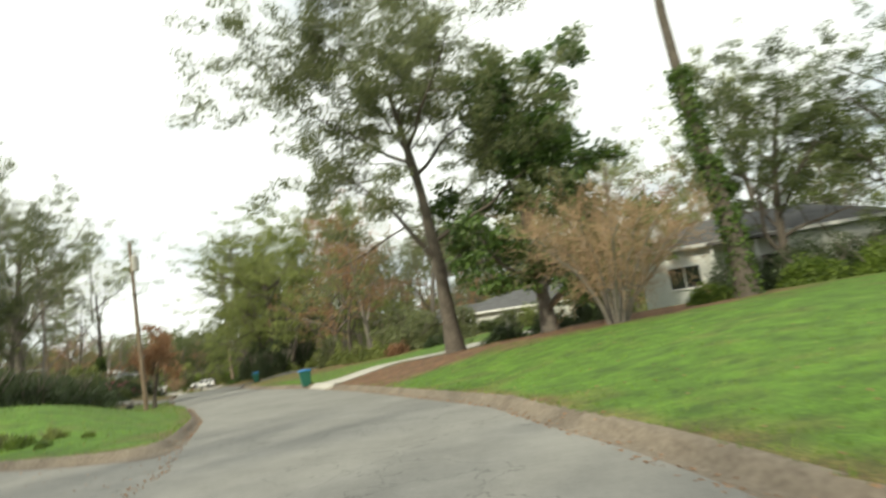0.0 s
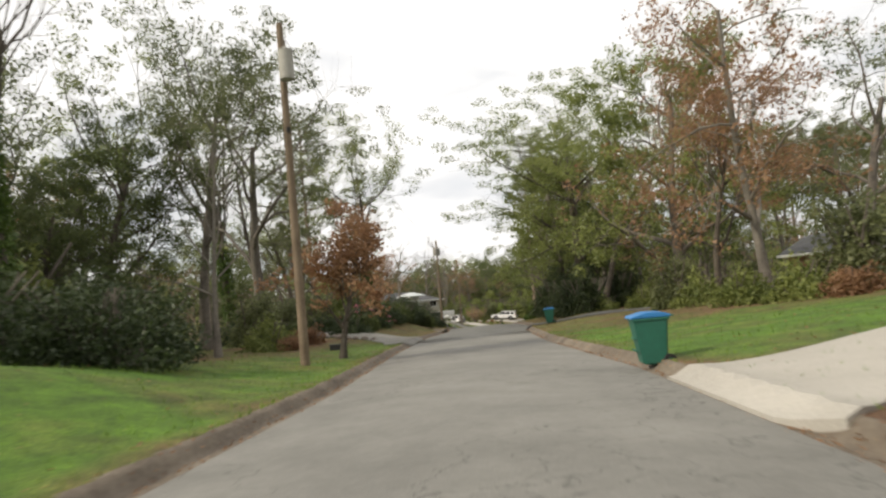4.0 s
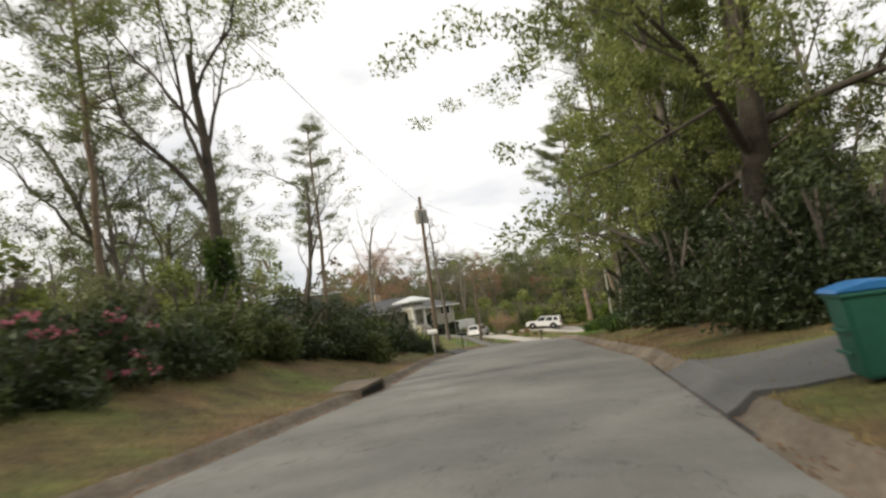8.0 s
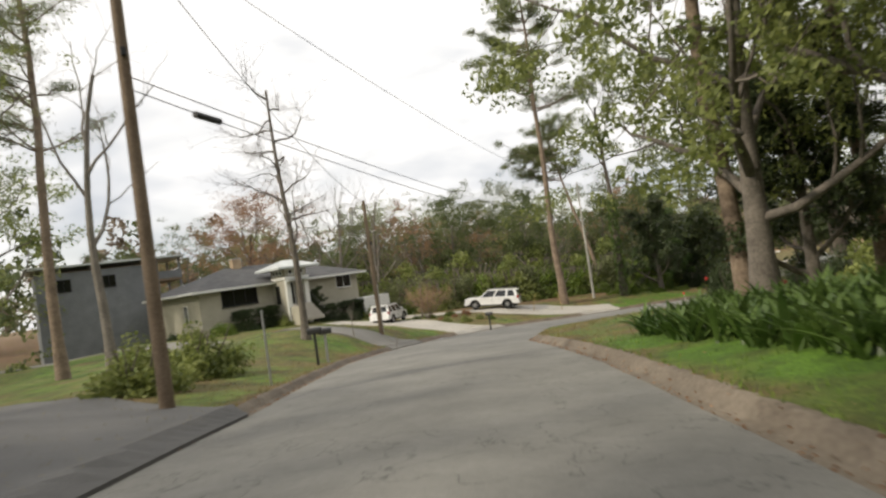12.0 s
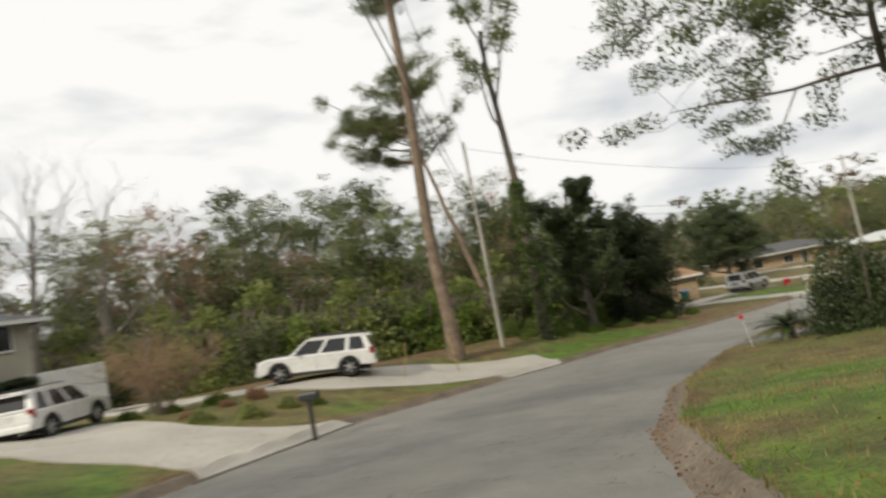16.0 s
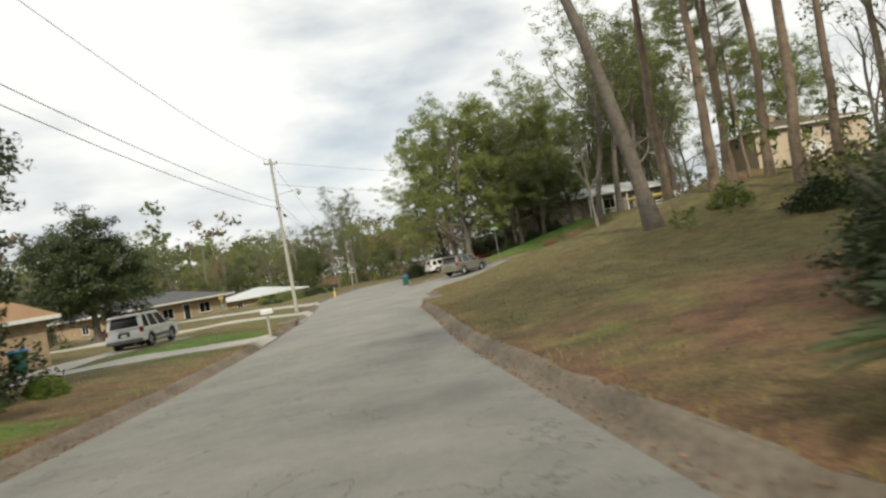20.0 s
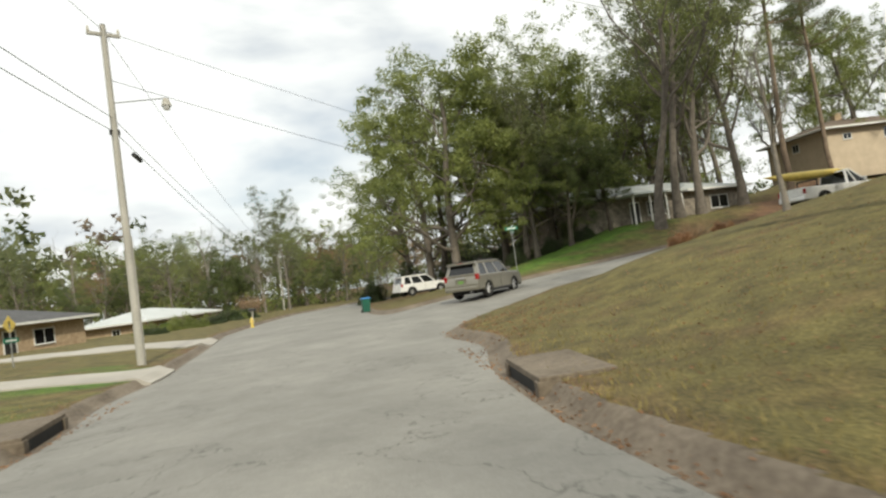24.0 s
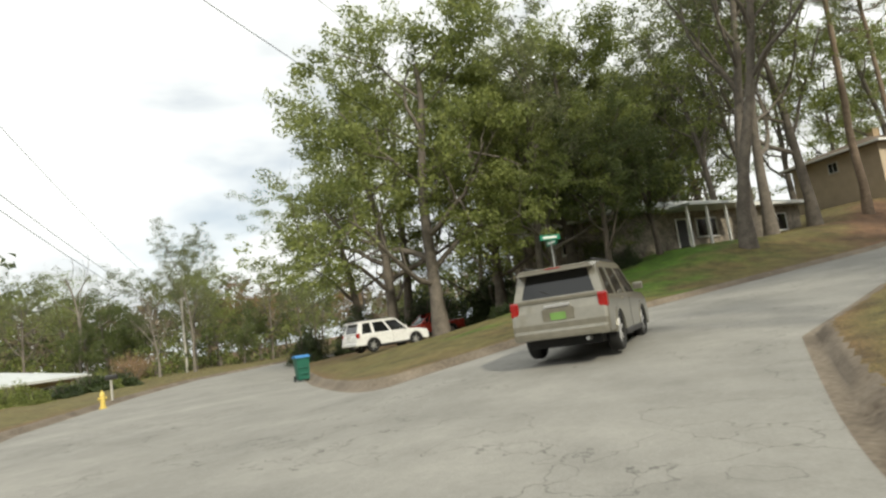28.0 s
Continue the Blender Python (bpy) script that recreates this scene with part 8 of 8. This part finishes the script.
driveway("driveway_1", "pale concrete driveway across the lawn", CONCRETE, [(-9.0, 36.4, 1.8), (-5.5, 39.5, 1.5), (-0.5, 43.8, 1.5), (8, 50, 1.6)])
driveway("driveway_2", "grey asphalt driveway beside the trash cart", DRIVE_ASPHALT, [(-28.5, 70.6, 3.1), (-26.3, 71.5, 2.7), (-24.4, 72.3, 2.1), (-22, 73.3, 2.0), (-15, 75, 2.0), (-2, 80, 2.0)])
driveway("driveway_3", "dirt-strewn worn drive under the trees", DRIVE_WORN, [(-25.2, 59.1, 3.3), (-28.0, 60.2, 2.7), (-30.0, 60.9, 2.1), (-33, 62.0, 1.9), (-40, 63.5, 1.8), (-52, 62, 1.8)])
driveway("driveway_4", "dark asphalt driveway beside the mailbox", DRIVE_ASPHALT, [(-44.5, 99.0, 2.9), (-49.5, 99.8, 2.6), (-56, 101, 2.4), (-70, 104, 2.4)])
driveway("driveway_5", "long worn pale drive crossing the lawn", DRIVE_WORN, [(-56.0, 125.0, 1.9), (-57.6, 123.9, 1.7), (-59.1, 122.5, 1.45), (-61.0, 121.3, 1.5), (-65, 120.8, 1.6), (-72, 124, 1.7), (-84, 125.5, 1.7), (-100, 124, 1.7)], 0.9)
driveway("driveway_6", "pale concrete driveway curving to the entrance steps", CONCRETE, [(-56.5, 136.0, 2.6), (-62, 136, 2.5), (-68, 138, 2.6), (-74.5, 140.5, 1.2)])
driveway("driveway_7", "pale concrete apron and drive before the woods", CONCRETE, [(-50.5, 152.6, 1.9), (-55, 149.6, 1.7), (-60, 146, 1.8), (-68, 145.5, 1.8), (-78, 152, 1.8)], 0.5)
driveway("driveway_8", "pale concrete driveway between grass strips", CONCRETE, [(-30.8, 175.7, 1.3), (-32.2, 176.7, 1.2), (-34.6, 177.4, 1.25), (-37.5, 179.8, 1.4), (-41, 183, 1.6), (-48, 187, 1.8)], 0.7)
driveway("driveway_12", "narrow concrete parking strip under a parked vehicle", CONCRETE, [(-39.2, 182.6, 1.1), (-35.2, 185.8, 1.1), (-29.6, 189.9, 1.1)], 0.0)
driveway("driveway_11", "dark drive strewn with fallen leaves beside a hedge", DRIVE_ASPHALT, [(-43.9, 148.3, 1.4), (-41.5, 147.9, 1.4), (-36, 146.9, 1.5), (-28, 144.5, 1.5)], 0.3, lip=0.38)
driveway("driveway_9", "short concrete driveway between grass strips", CONCRETE, [(-19.0, 190.6, 1.2), (-22.5, 193.6, 1.2), (-30, 200, 1.3), (-36, 206, 1.4)], 0.4)
driveway("driveway_10", "concrete side lane past the utility pole", CONCRETE, [(-10.5, 202.0, 2.4), (-14, 208, 2.2), (-18, 216, 2.2), (-24, 226, 2.2)])
